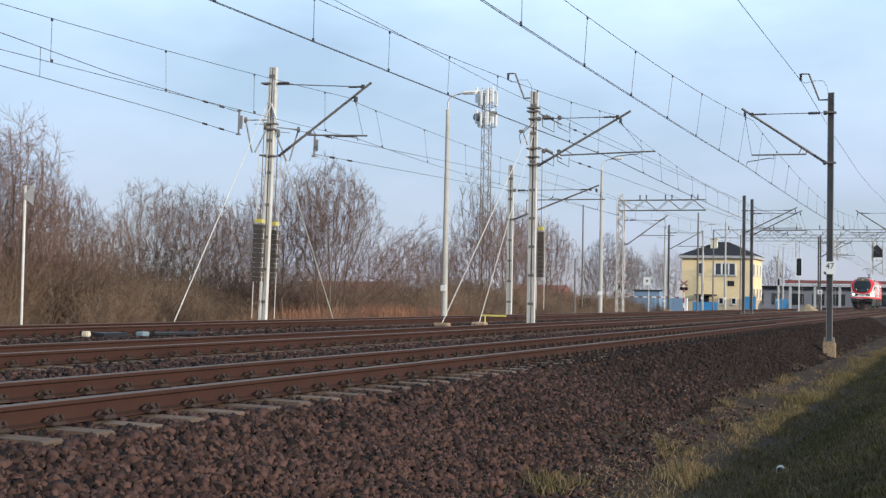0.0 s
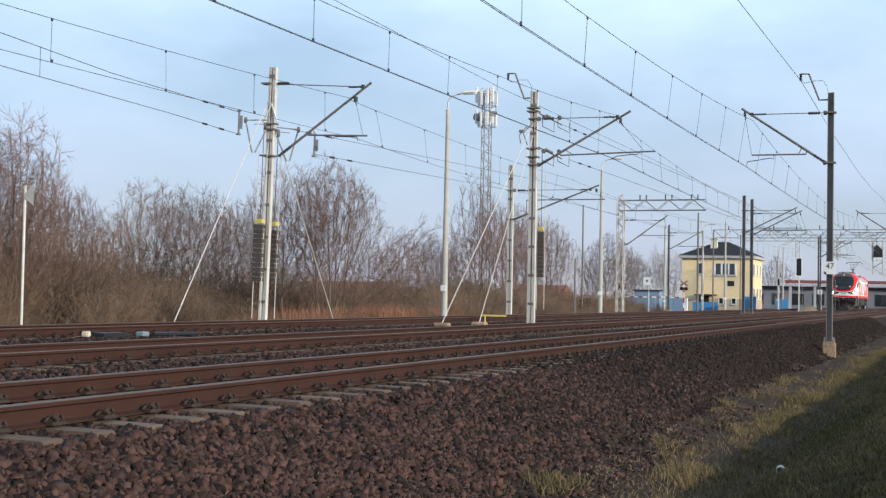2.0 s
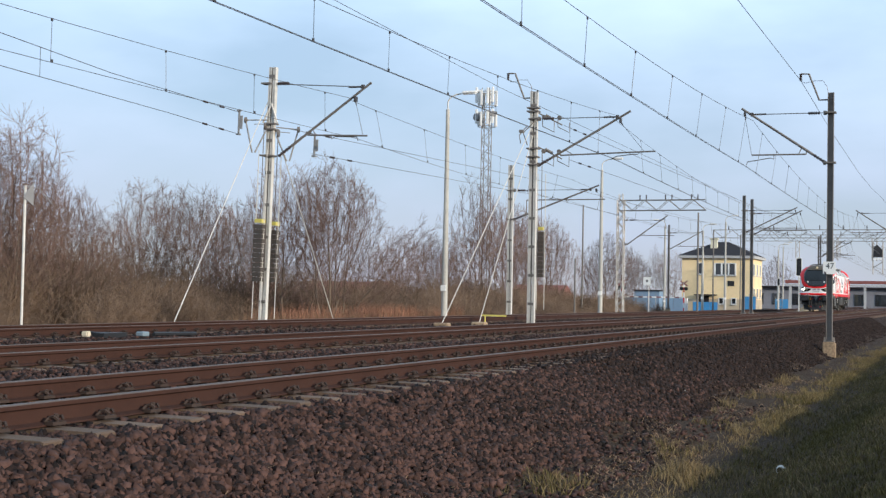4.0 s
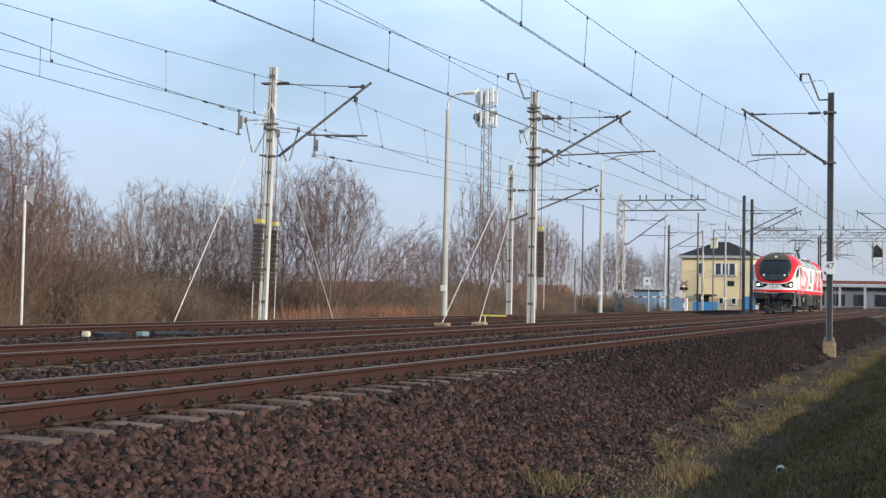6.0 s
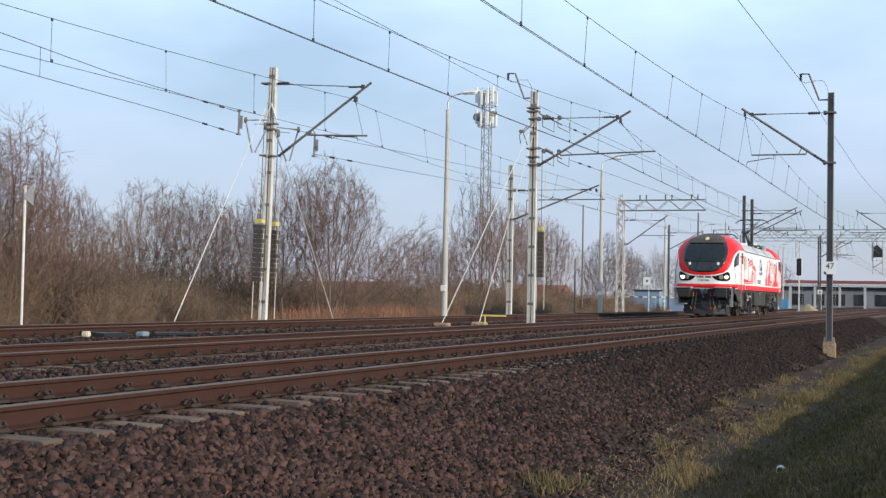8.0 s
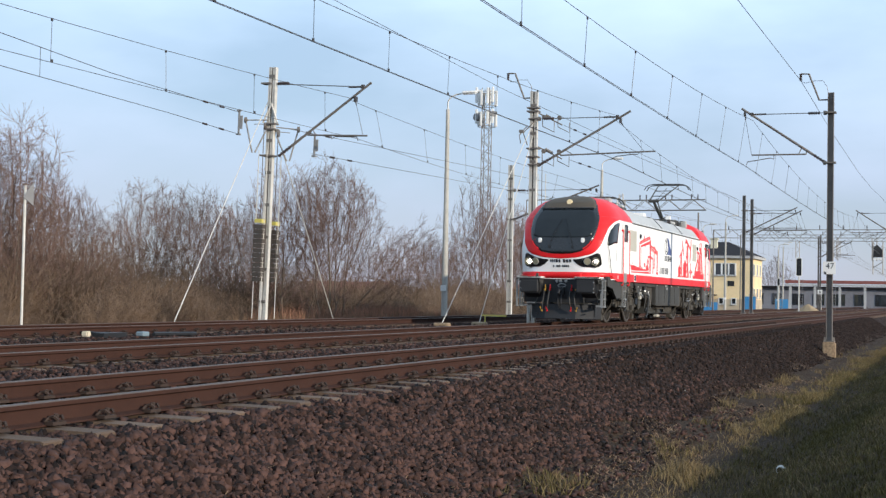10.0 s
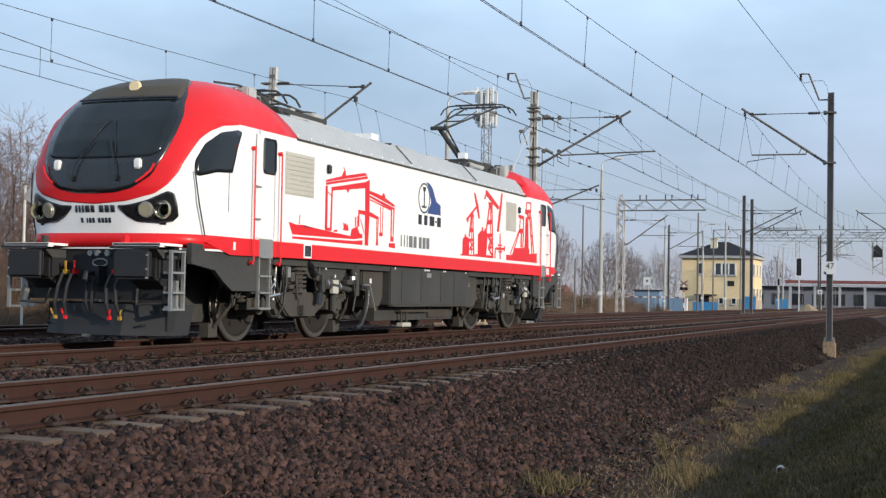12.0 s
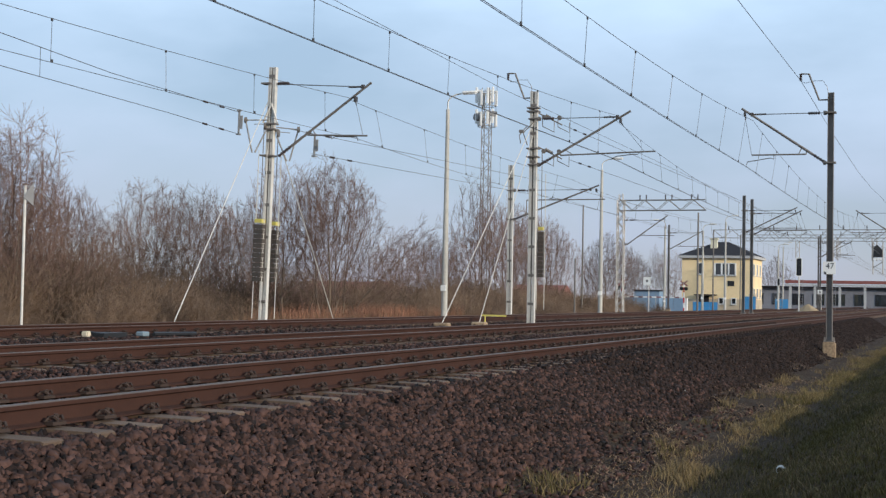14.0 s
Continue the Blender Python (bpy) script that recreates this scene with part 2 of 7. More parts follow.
SLEEPER_MESH, CLIP_MESH = sleeper_mesh(), clip_mesh()
SLEEPER_Y0 = 7.10


def track(label, x, near, far, joined_to):
    """Two rails, single sleepers with their fastenings from near to far, and the rest joined beyond."""
    tr = thing("railway_track", label, "railway track", group="tracks of the line", kind="structure")
    for s in (-1, 1):
        rail(tr, x + s * GAUGE / 2, -60, 520)
    k0, k1 = math.ceil((near - SLEEPER_Y0) / 0.6), int((far - SLEEPER_Y0) / 0.6)
    for k in range(k0, k1):
        y = SLEEPER_Y0 + 0.6 * k
        o = new("sleeper", SLEEPER_MESH); o.parent = tr
        o.location, o.rotation_euler = (x + random.uniform(-.025, .025), y, random.uniform(-.006, .004)), (0, 0, random.uniform(-.012, .012))
        for s in (-1, 1):
            c = new("rail_clip", CLIP_MESH); c.parent = tr
            c.location = (x + s * GAUGE / 2, y, 0)
    bm = bmesh.new()
    y = SLEEPER_Y0 + 0.6 * k1
    while y < joined_to:
        bm_box(bm, x, y, -0.27, 2.6, 0.22, 0.18)
        y += 0.6
    tagged(part("far_sleepers", bm, SLEEPER, tr), kind="stuff")
    return tr

# ---- the locomotive: local x forward, y towards its left side, z up from the rail heads ----
LRED = material("glossy_red_paint", (0.74, 0.016, 0.020), 0.42, 0, 0.08, 1.2, coat=0.08, spec=0.3)
LWHITE = material("glossy_white_paint", (0.88, 0.865, 0.845), 0.42, 0, 0.05, 0.9, coat=0.12, spec=0.35)
LGREY = material("light_grey_roof_paint", (0.47, 0.47, 0.46), 0.55, 0.1, 0.18, 3)
LDARK = material("dusty_dark_grey_underframe", (0.052, 0.051, 0.048), 0.75, 0.1, 0.35, 5, 0.15)
# wheel centre, darker than the rim
LDISC = material("dark_wheel_disc", (0.026, 0.022, 0.018), 0.7, 0.2, 0.35, 7, 0.2)
LDUST = material("brown_dusted_bogie_steel", (0.062, 0.055, 0.046), 0.85, 0.1, 0.4, 7, 0.3)
LBLACK = material("glossy_black_mask", (0.012, 0.012, 0.013), 0.25, 0, 0.2, 3, coat=0.4)
LROOFBLACK = material("sooty_black_cab_roof", (0.07, 0.052, 0.032), 0.6, 0, 0.35, 5)
LGLASS = material("dark_tinted_glass", (0.014, 0.018, 0.021), 0.12, 0, 0.3, 1.0, spec=0.32)
LSTEEL = material("worn_wheel_steel", (0.16, 0.14, 0.12), 0.45, 0.7, 0.3, 8)
LALU = material("grey_aluminium_steps", (0.34, 0.34, 0.33), 0.5, 0.5, 0.2, 8)
LNAVY = material("dark_blue_logo_paint", (0.03, 0.06, 0.22), 0.4, 0, 0.05, 3)
LLETTER = material("black_lettering", (0.02, 0.02, 0.024), 0.5, 0, 0.05, 3)
LNUMBER = material("grey_number_paint", (0.16, 0.16, 0.165), 0.5, 0, 0.1, 3)
LHOSE = material("black_rubber_hose", (0.02, 0.02, 0.02), 0.6, 0, 0.2, 8)
# one black shared by plough, buffers, headstock, hook and valve
LBLACKSTEEL = material("plain_black_steel", (0.024, 0.024, 0.026), 0.6, 0.0, 0.35, 6, 0.2, spec=0.35)
LGRILLE = material("tinted_grille_film", (0.50, 0.475, 0.41), 0.5, 0, 0.2, 6)
LYELLOW = material("yellow_valve_handle", (0.42, 0.24, 0.03), 0.5)
LCHROME = material("bright_chromed_steel", (0.62, 0.61, 0.58), 0.28, 0.9, 0.2, 9)
LAMP_ON = glow("headlight_on", (1.0, 0.93, 0.82), 95.0)
LAMP_DIM = glow("headlight_dimmed", (1.0, 0.93, 0.82), 22.0)
LAMP_SOFT = glow("roof_light_on", (0.62, 0.50, 0.30), 0.32)
LENS = material("clear_lamp_lens", (0.44, 0.41, 0.29), 0.18, 0.4, 0.3, 30)

ZF = [1.30, 1.60, 2.00, 2.30, 2.65, 3.00, 3.30, 3.60, 3.90, 4.05, 4.15, 4.18]
XF = [9.42, 9.48, 9.57, 9.60, 9.54, 9.38, 9.18, 8.94, 8.62, 8.28, 7.85, 7.40]
ZW = [1.30, 3.36, 3.55, 3.75, 3.95, 4.08, 4.15, 4.18]
YW = [1.50, 1.50, 1.44, 1.32, 1.10, 0.82, 0.45, 0.03]
CAP, NEXP = 1.0, 3.2
TH = np.linspace(0, math.pi / 2, 160)
CAP_Y, CAP_X = 1.5 * np.sin(TH) ** (2 / NEXP), CAP * np.cos(TH) ** (2 / NEXP)
ARC = np.concatenate([[0], np.cumsum(np.hypot(np.diff(CAP_Y), np.diff(CAP_X)))])
U0 = float(ARC[-1])


def skin(u, z, off=0.0):
    """A place on the cab's skin: u is the way round from the nose's middle, off is proud of it."""
    s, a = (1 if u >= 0 else -1), abs(u)

    def at(a, z):
        xf, yw = float(np.interp(z, ZF, XF)), float(np.interp(z, ZW, YW))
        if a <= U0:
            return Vector((xf - CAP + float(np.interp(a, ARC, CAP_X)), float(np.interp(a, ARC, CAP_Y)) / 1.5 * yw, z))
        return Vector((xf - CAP - (a - U0), yw, z))
    p = at(a, z)
    if off:
        du = at(a + 0.02, z) - at(max(0, a - 0.02), z)
        dz = at(a, min(4.18, z + 0.02)) - at(a, z - 0.02)
        n = du.cross(dz)
        n = n.normalized() if n.length > 1e-9 else Vector((1, 0, 0))
        if n.x < -0.01 or (n.x < 0.2 and n.y < 0):
            n = -n
        p = p + n * off
    return Vector((p.x, s * p.y, p.z))


def smooth_loop(pts, n, corner=0.08):
    """Resample a closed outline evenly, with rounded corners."""
    pts = np.array(pts, float)
    prev, after = np.roll(pts, 1, axis=0), np.roll(pts, -1, axis=0)
    lp, la = np.hypot(*(prev - pts).T)[:, None], np.hypot(*(after - pts).T)[:, None]
    c = np.minimum(corner, 0.33 * np.minimum(lp, la))
    pts = np.stack([pts + (prev - pts) / lp * c, pts, pts + (after - pts) / la * c], axis=1).reshape(-1, 2)
    for _ in range(2):
        nxt = np.roll(pts, -1, axis=0)
        pts = np.stack([0.75 * pts + 0.25 * nxt, 0.25 * pts + 0.75 * nxt], axis=1).reshape(-1, 2)
    closed = np.vstack([pts, pts[:1]])
    d = np.concatenate([[0], np.cumsum(np.hypot(*np.diff(closed, axis=0).T))])
    q = np.linspace(0, d[-1], n, endpoint=False)
    return np.stack([np.interp(q, d, closed[:, 0]), np.interp(q, d, closed[:, 1])], axis=1)


def patch(name, outline, centre, off, mat, parent, label="", rings=10, seg=96, rounded=True, hole=0.0):
    """A skin patch with a clean outline, set proud of the cab."""
    loop = smooth_loop(outline, seg, 0.3 if rounded is True else rounded) if rounded else np.array(outline, float)
    if not rounded and max(u for u, z in outline) - min(u for u, z in outline) > 1:
        closed = np.vstack([loop, loop[:1]])
        loop = np.concatenate([np.linspace(a, b, max(2, int(np.hypot(*(b - a)) / 0.05)), endpoint=False) for a, b in zip(closed, closed[1:])])
    seg = len(loop)
    bm = bmesh.new()
    c = None if hole else bm.verts.new(skin(centre[0], centre[1], off))
    rows = []
    if hole:
        for dep in (-0.10, off):
            row = []
            for u, z in loop:
                a = math.atan2(z - centre[1], u - centre[0])
                row.append(bm.verts.new(skin(centre[0] + hole * math.cos(a), centre[1] + hole * math.sin(a), off) + Vector((min(0, dep), 0, 0))))
            rows.append(row)
    for k in range(1, rings + 1):
        f = k / rings if not hole else 0.4 + 0.6 * k / rings
        rows.append([bm.verts.new(skin(centre[0] + (u - centre[0]) * f, centre[1] + (z - centre[1]) * f, off)) for u, z in loop])
    rows.append([bm.verts.new(skin(u, z, -0.004)) for u, z in loop])
    for i in range(seg):
        j = (i + 1) % seg
        if c:
            bm.faces.new((c, rows[0][i], rows[0][j]))
        for a, b in zip(rows, rows[1:]):
            bm.faces.new((a[i], b[i], b[j], a[j]))
    bmesh.ops.recalc_face_normals(bm, faces=bm.faces[:])
    return part(name, bm, mat, parent, label, True)


def band(name, u0, u1, z0, z1, off, mat, parent, label=""):
    """A strip of even height round the cab's skin."""
    n = max(2, int((u1 - u0) / 0.035))
    bm = bmesh.new()
    cols = []
    for u in np.linspace(u0, u1, n + 1):
        cols.append([bm.verts.new(skin(u, z, o)) for z, o in ((z0, -0.004), (z0, off), ((z0 + z1) / 2, off), (z1, off), (z1, -0.004))])
    for a, b in zip(cols, cols[1:]):
        for k in range(4):
            bm.faces.new((a[k], b[k], b[k + 1], a[k + 1]))
    for c in (cols[0], cols[-1]):
        bm.faces.new(c)
    bmesh.ops.recalc_face_normals(bm, faces=bm.faces[:])
    return part(name, bm, mat, parent, label, True)


def mirrored(pts):
    return list(pts) + [(-u, z) for u, z in reversed(pts) if abs(u) > 1e-6]


def plate(name, outline, mat, parent, off=0.006, y=1.5, label=""):
    """A thin flat shape on the side, given in x and z."""
    bm = bmesh.new()
    lo = [bm.verts.new((x, y - 0.004, z)) for x, z in outline]
    hi = [bm.verts.new((x, y + off, z)) for x, z in outline]
    bm.faces.new(hi)
    for i in range(len(outline)):
        j = (i + 1) % len(outline)
        bm.faces.new((lo[i], lo[j], hi[j], hi[i]))
    bmesh.ops.triangulate(bm, faces=[f for f in bm.faces if len(f.verts) > 4])
    bmesh.ops.recalc_face_normals(bm, faces=bm.faces[:])
    return part(name, bm, mat, parent, label)


def bar(pts, w):
    """The outline of a straight bar between two points, w wide."""
    (x0, z0), (x1, z1) = pts
    d = math.hypot(x1 - x0, z1 - z0)
    nx, nz = -(z1 - z0) / d * w / 2, (x1 - x0) / d * w / 2
    return [(x0 + nx, z0 + nz), (x1 + nx, z1 + nz), (x1 - nx, z1 - nz), (x0 - nx, z0 - nz)]


def shell(levels, back_x, mat, name, parent, label="", holes=()):
    """A cab shell: rings round the nose and back along both sides to back_x."""
    us = list(np.linspace(0, U0, 22))
    bm = bmesh.new()
    rows = []
    for z in levels:
        half = [skin(u, z) for u in us]
        yw = half[-1].y
        half += [Vector((x, yw, z)) for x in np.linspace(half[-1].x, min(half[-1].x - 0.05, back_x + max(0, z - 3.36) * 1.3), 5)[1:]]
        ring = [Vector((p.x, -p.y, p.z)) for p in reversed(half[1:])] + half
        rows.append([bm.verts.new(p) for p in ring])
    for a, b in zip(rows, rows[1:]):
        for i in range(len(a) - 1):
            mid = (a[i].co + b[i + 1].co) / 2
            if not any((mid - h).length < 0.15 for h in holes):
                bm.faces.new((a[i], a[i + 1], b[i + 1], b[i]))
    bm.faces.new(rows[-1])
    bm.faces.new([r[0] for r in rows] + [r[-1] for r in reversed(rows)])
    bmesh.ops.recalc_face_normals(bm, faces=bm.faces[:])
    return part(name, bm, mat, parent, label, True)


def cab(loco, turn, lit, dx0):
    """One driving cab with its nose; turn is 0 for the leading end and 180 for the other."""
    head = new("cab")
    head.parent = loco
    head.matrix_basis = pose(0, 0, 0, 0, 0, turn)
    shell([1.40, 1.55, 1.75, 1.9, 2.05, 2.2, 2.35, 2.5, 2.65, 2.8, 2.95, 3.1, 3.25, 3.36], 7.4, LWHITE, "cab_shell", head, holes=[skin(s * 1.10, 1.97) for s in (-1, 1)] if lit else ())
    shell([3.36, 3.45, 3.55, 3.65, 3.75, 3.85, 3.95, 4.02, 4.08, 4.12, 4.15, 4.18], 6.1, LRED, "cab_roof", head, "domed red cab roof")
    red = mirrored([(0, 2.05), (0.55, 2.09), (0.99, 2.20), (1.17, 2.33), (1.31, 2.53), (1.42, 2.85), (1.50, 3.05), (1.62, 3.18), (1.83, 3.29), (2.25, 3.36), (2.25, 3.40), (1.5, 3.42), (0.8, 3.42), (0, 3.42)])
    patch("nose_band", red, (0, 2.95), 0.008, LRED, head, "red band round the windscreen", rings=44, seg=200)
    mask = mirrored([(0, 2.20), (0.35, 2.21), (0.66, 2.28), (0.92, 2.46), (1.06, 2.75), (1.12, 3.05), (1.12, 3.35), (1.08, 3.6), (1.10, 3.85), (1.14, 4.02), (1.1, 4.13), (0.6, 4.17), (0, 4.175)])
    patch("mask", mask, (0, 3.1), 0.012, LBLACK, head, "glossy black windscreen surround", rings=16)
    brow = mirrored([(0, 3.72), (0.6, 3.71), (1.0, 3.68), (1.06, 3.85), (1.1, 4.02), (1.06, 4.12), (0.6, 4.165), (0, 4.17)])
    patch("brow", brow, (0, 3.95), 0.016, LROOFBLACK, head, "sooty black roof over the windscreen")
    screen = mirrored([(0, 2.72), (0.5, 2.72), (0.84, 2.74), (0.98, 2.80), (1.04, 3.1), (1.03, 3.4), (0.98, 3.62), (0.88, 3.65), (0.4, 3.65), (0, 3.65)])
    patch("windscreen", screen, (0, 3.2), 0.022, LGLASS, head, "dark windscreen")
    bm = bmesh.new()      # visor bar on the upper edge of the glass
    bm_path(bm, [skin(u, 3.67, 0.04) for u in np.linspace(-0.95, 0.95, 12)], 0.022, 6)
    part("sun_visor", bm, LBLACK, head)
    for s in (-1, 1):
        window = [(s * u, z) for u, z in [(1.52, 2.72), (1.60, 2.97), (1.83, 3.18), (2.24, 3.27), (2.37, 3.25), (2.42, 3.0), (2.46, 2.60), (2.0, 2.57), (1.63, 2.48), (1.54, 2.5)]]
        patch("side_window", window, (s * 1.98, 2.86), 0.008, LGLASS, head, "curved dark cab side window", rings=5, rounded=0.07)
        eye = [(s * u, z) for u, z in [(0.40, 2.03), (0.6, 2.04), (0.88, 2.11), (1.18, 2.24), (1.27, 2.2), (1.31, 2.02), (1.31, 1.88), (1.22, 1.80), (1.02, 1.77), (0.7, 1.79), (0.54, 1.87), (0.42, 1.98)]]
        patch("headlight_housing", eye, (s * 1.10, 1.97), 0.010, LBLACK, head, "black almond headlight housing", rounded=0.08, rings=5, hole=0.105 if lit else 0.0)
        for u, r, mat in ((0.85, 0.105, LENS), (1.10, 0.115, LENS)):
            p, q = skin(s * u, 1.97, 0.012), skin(s * u, 1.97, 0.05)
            if u > 1 and lit:      # lamp sunk in an added baffle tube: bright only from nearly ahead
                aim = Vector((1, 0.022 if s > 0 else 0.072, 0))
                bm = bmesh.new()
                bm_tube(bm, p - aim * 1.6, p - aim * 0.06, 0.088, seg=24, caps=False)
                well = part("lamp_baffle", bm, LBLACK, head, "added dark tube hiding the lamp from the side")
                bm = bmesh.new()
                bm_tube(bm, p - aim * 1.6, p - aim * 1.58, 0.084, seg=24)
                part("lamp", bm, LAMP_DIM if s > 0 else LAMP_ON, well, "bright headlight lamp")
                bm = bmesh.new()
                for k in range(24):
                    a0, a1 = 2 * math.pi * k / 24, 2 * math.pi * (k + 1) / 24
                    ring = [p + aim * dx + Vector((0, rr * math.cos(a), rr * math.sin(a))) for a in (a0, a1) for dx, rr in ((0.0, 0.135), (0.045, 0.122), (-0.07, 0.087))]
                    bm.faces.new([bm.verts.new(ring[i]) for i in (0, 1, 4, 3)])
                    bm.faces.new([bm.verts.new(ring[i]) for i in (1, 2, 5, 4)])
                bmesh.ops.remove_doubles(bm, verts=bm.verts[:], dist=1e-4)
                part("headlight_ring", bm, LENS, head, "round bright headlight reflector")
                continue
            bm = bmesh.new()
            bm_tube(bm, p, q, r, r * 0.92, 20)
            part("headlight", bm, mat, head, "round headlight")
            bm = bmesh.new()
            bm_tube(bm, p, skin(s * u, 1.97, 0.035), r * 1.12, r * 1.08, 20)
            part("headlight_ring", bm, LALU, head)
        bm = bmesh.new()
        p = skin(s * 0.70, 2.63, 0.02)
        vs = bm_box(bm, p.x, p.y, p.z, 0.07, 0.12, 0.15)
        bmesh.ops.bevel(bm, geom=[e for e in bm.edges], offset=0.02, segments=2, affect="EDGES")
        part("marker_light", bm, LWHITE, head, "small white marker light")
        bm = bmesh.new()      # red grab bar curving under the glass
        bm_path(bm, [skin(s * u, z, 0.06) for u, z in [(0.96, 2.62), (0.92, 2.52), (0.82, 2.42), (0.72, 2.35)]], 0.018, 6)
        part("grab_bar", bm, LRED, head)
        bm = bmesh.new()      # wiper with its arm
        bm_path(bm, [skin(s * 0.38, 2.42, 0.05), skin(s * 0.34, 2.62, 0.06), skin(s * 0.16, 2.98, 0.06)], 0.010, 5)
        bm_path(bm, [skin(s * 0.30, 2.78, 0.05), skin(s * 0.05, 3.32, 0.05)], 0.009, 5)
        bm_box(bm, *skin(s * 0.38, 2.42, 0.04), 0.05, 0.05, 0.07)
        part("wiper", bm, LBLACK, head)
        # skirt below the cab, buffer with its crash box, steps
        bm = bmesh.new()
        bm_prism(bm, [(7.05, 0.82), (7.05, 1.42), (9.25, 1.50), (9.25, 1.20), (8.6, 1.12), (8.35, 0.95), (8.1, 0.82)], "y", s * 1.38, s * 1.46)
        part("skirt", bm, LDARK, head)
        bm = bmesh.new()
        bm_box(bm, 9.36, s * 0.92, 1.17, 0.70, 0.56, 0.44)
        bmesh.ops.bevel(bm, geom=[e for e in bm.edges], offset=0.035, segments=2, affect="EDGES")
        bm_prism(bm, [(9.75, 1.0), (9.2, 0.72), (9.2, 1.0)], "y", s * 0.7, s * 1.15)
        part("crash_box", bm, LBLACKSTEEL, head)
        bm = bmesh.new()
        bm_box(bm, 9.92, s * 0.92, 1.17, 0.10, 0.62, 0.42)
        bmesh.ops.bevel(bm, geom=[e for e in bm.edges], offset=0.04, segments=3, affect="EDGES")
        bm_tube(bm, (9.6, s * 0.92, 1.17), (9.9, s * 0.92, 1.17), 0.16, seg=16)
        part("buffer", bm, LBLACKSTEEL, head, "broad dark buffer")
        bm = bmesh.new()
        bm_box(bm, 9.60, s * 0.95, 1.455, 0.56, 0.80, 0.035)
        bm_box(bm, 9.82, s * 0.95, 1.44, 0.12, 0.78, 0.05)
        part("buffer_plate", bm, LWHITE, head, "white-edged plate over the buffer")
        bm = bmesh.new()
        bm_prism(bm, [(9.86, 1.38), (9.30, 1.38), (9.30, 1.26), (9.70, 1.26)], "y", s * 0.62, s * 1.28)
        part("plate_bracket", bm, LDARK, head)
        bm = bmesh.new()
        bm_box(bm, 9.78, s * 0.70, 1.50, 0.10, 0.06, 0.16)
        part("plate_post", bm, LRED if s > 0 else LDARK, head)
        bm = bmesh.new()      # shunter's handle and step bracket under the buffer
        bm_path(bm, [(9.55, s * 1.22, 0.86), (9.62, s * 1.24, 0.62), (9.62, s * 0.80, 0.60), (9.55, s * 0.76, 0.82)], 0.020, 6)
        part("handle", bm, LDARK, head)
        bm = bmesh.new()
        for z in (0.98, 1.10, 1.30):
            bm_tube(bm, (9.94, s * 1.19, z), (9.98, s * 1.19, z), 0.016, seg=6)
        part("bolt", bm, LCHROME, head)
        bm = bmesh.new()
        bm_box(bm, 9.93, s * 0.95, 1.41, 0.03, 0.80, 0.04)
        part("plate_lip", bm, LBLACK, head)
        bm = bmesh.new()      # corner steps
        for dx in (-0.16, 0.16):
            bm_box(bm, 9.52 + dx, s * 1.40, 0.95, 0.035, 0.05, 0.86)
        for z in (0.54, 0.78, 1.06, 1.36):
            bm_box(bm, 9.52, s * 1.36, z, 0.32, 0.16, 0.03)
        bm_box(bm, 9.40, s * 1.30, 0.74, 0.06, 0.07, 0.42)
        bm_box(bm, 9.40, s * 1.24, 0.56, 0.05, 0.22, 0.05)
        part("corner_steps", bm, LALU, head, "grey aluminium ladder steps")
        bm = bmesh.new()      # door steps
        for dx in (-0.17, 0.17):
            bm_box(bm, dx0 - 0.06 + dx, s * 1.47, 0.96, 0.035, 0.05, 0.84)
        for z in (0.55, 0.80, 1.06, 1.36):
            bm_box(bm, dx0 - 0.06, s * 1.44, z, 0.36, 0.16, 0.03)
        part("door_steps", bm, LALU, head, "grey aluminium door ladder")
        bm = bmesh.new()
        bm_box(bm, dx0 - 0.06, s * 1.503, 1.50, 0.44, 0.02, 0.30)
        part("door_sill", bm, LALU, head)
        # door leaf, its window, handles and rails
        bm = bmesh.new()
        bm_box(bm, dx0, s * 1.502, 2.47, 0.60, 0.012, 1.62)
        bmesh.ops.bevel(bm, geom=[e for e in bm.edges], offset=0.005, segments=1, affect="EDGES")
        door = part("door", bm, LWHITE, head, "white cab door")
        for jx in (-0.305, 0.305):
            bm = bmesh.new()
            bm_box(bm, dx0 + jx, s * 1.503, 2.47, 0.008, 0.012, 1.62)
            part("door_gap", bm, LDARK, door)
        bm = bmesh.new()
        bm_prism(bm, [tuple(q) for q in smooth_loop([(dx0 - 0.30, 2.70), (dx0 + 0.08, 2.70), (dx0 + 0.08, 3.24), (dx0 - 0.30, 3.24)], 32)], "y", s * 1.500, s * 1.516)
        part("door_window", bm, LGLASS, door, "tall rounded dark door window")
        bm = bmesh.new()
        loop = [(q[0], s * 1.518, q[1]) for q in smooth_loop([(dx0 - 0.30, 2.70), (dx0 + 0.08, 2.70), (dx0 + 0.08, 3.24), (dx0 - 0.30, 3.24)], 32)]
        bm_path(bm, loop + loop[:1], 0.018, 5)
        part("window_seal", bm, LBLACK, door)
        bm = bmesh.new()
        for z in (2.46, 1.95):
            bm_box(bm, dx0 + 0.26, s * 1.53, z, 0.16, 0.03, 0.03)
        part("door_handle", bm, LALU, door)
        for x in (dx0 + 0.43, dx0 - 0.43):
            bm = bmesh.new()
            bm_path(bm, [(x, s * 1.505, 3.05), (x, s * 1.565, 3.03), (x, s * 1.57, 1.28), (x, s * 1.505, 1.25)], 0.013, 8)
            bm_tube(bm, (x, s * 1.50, 3.04), (x, s * 1.56, 3.04), 0.034, seg=10)
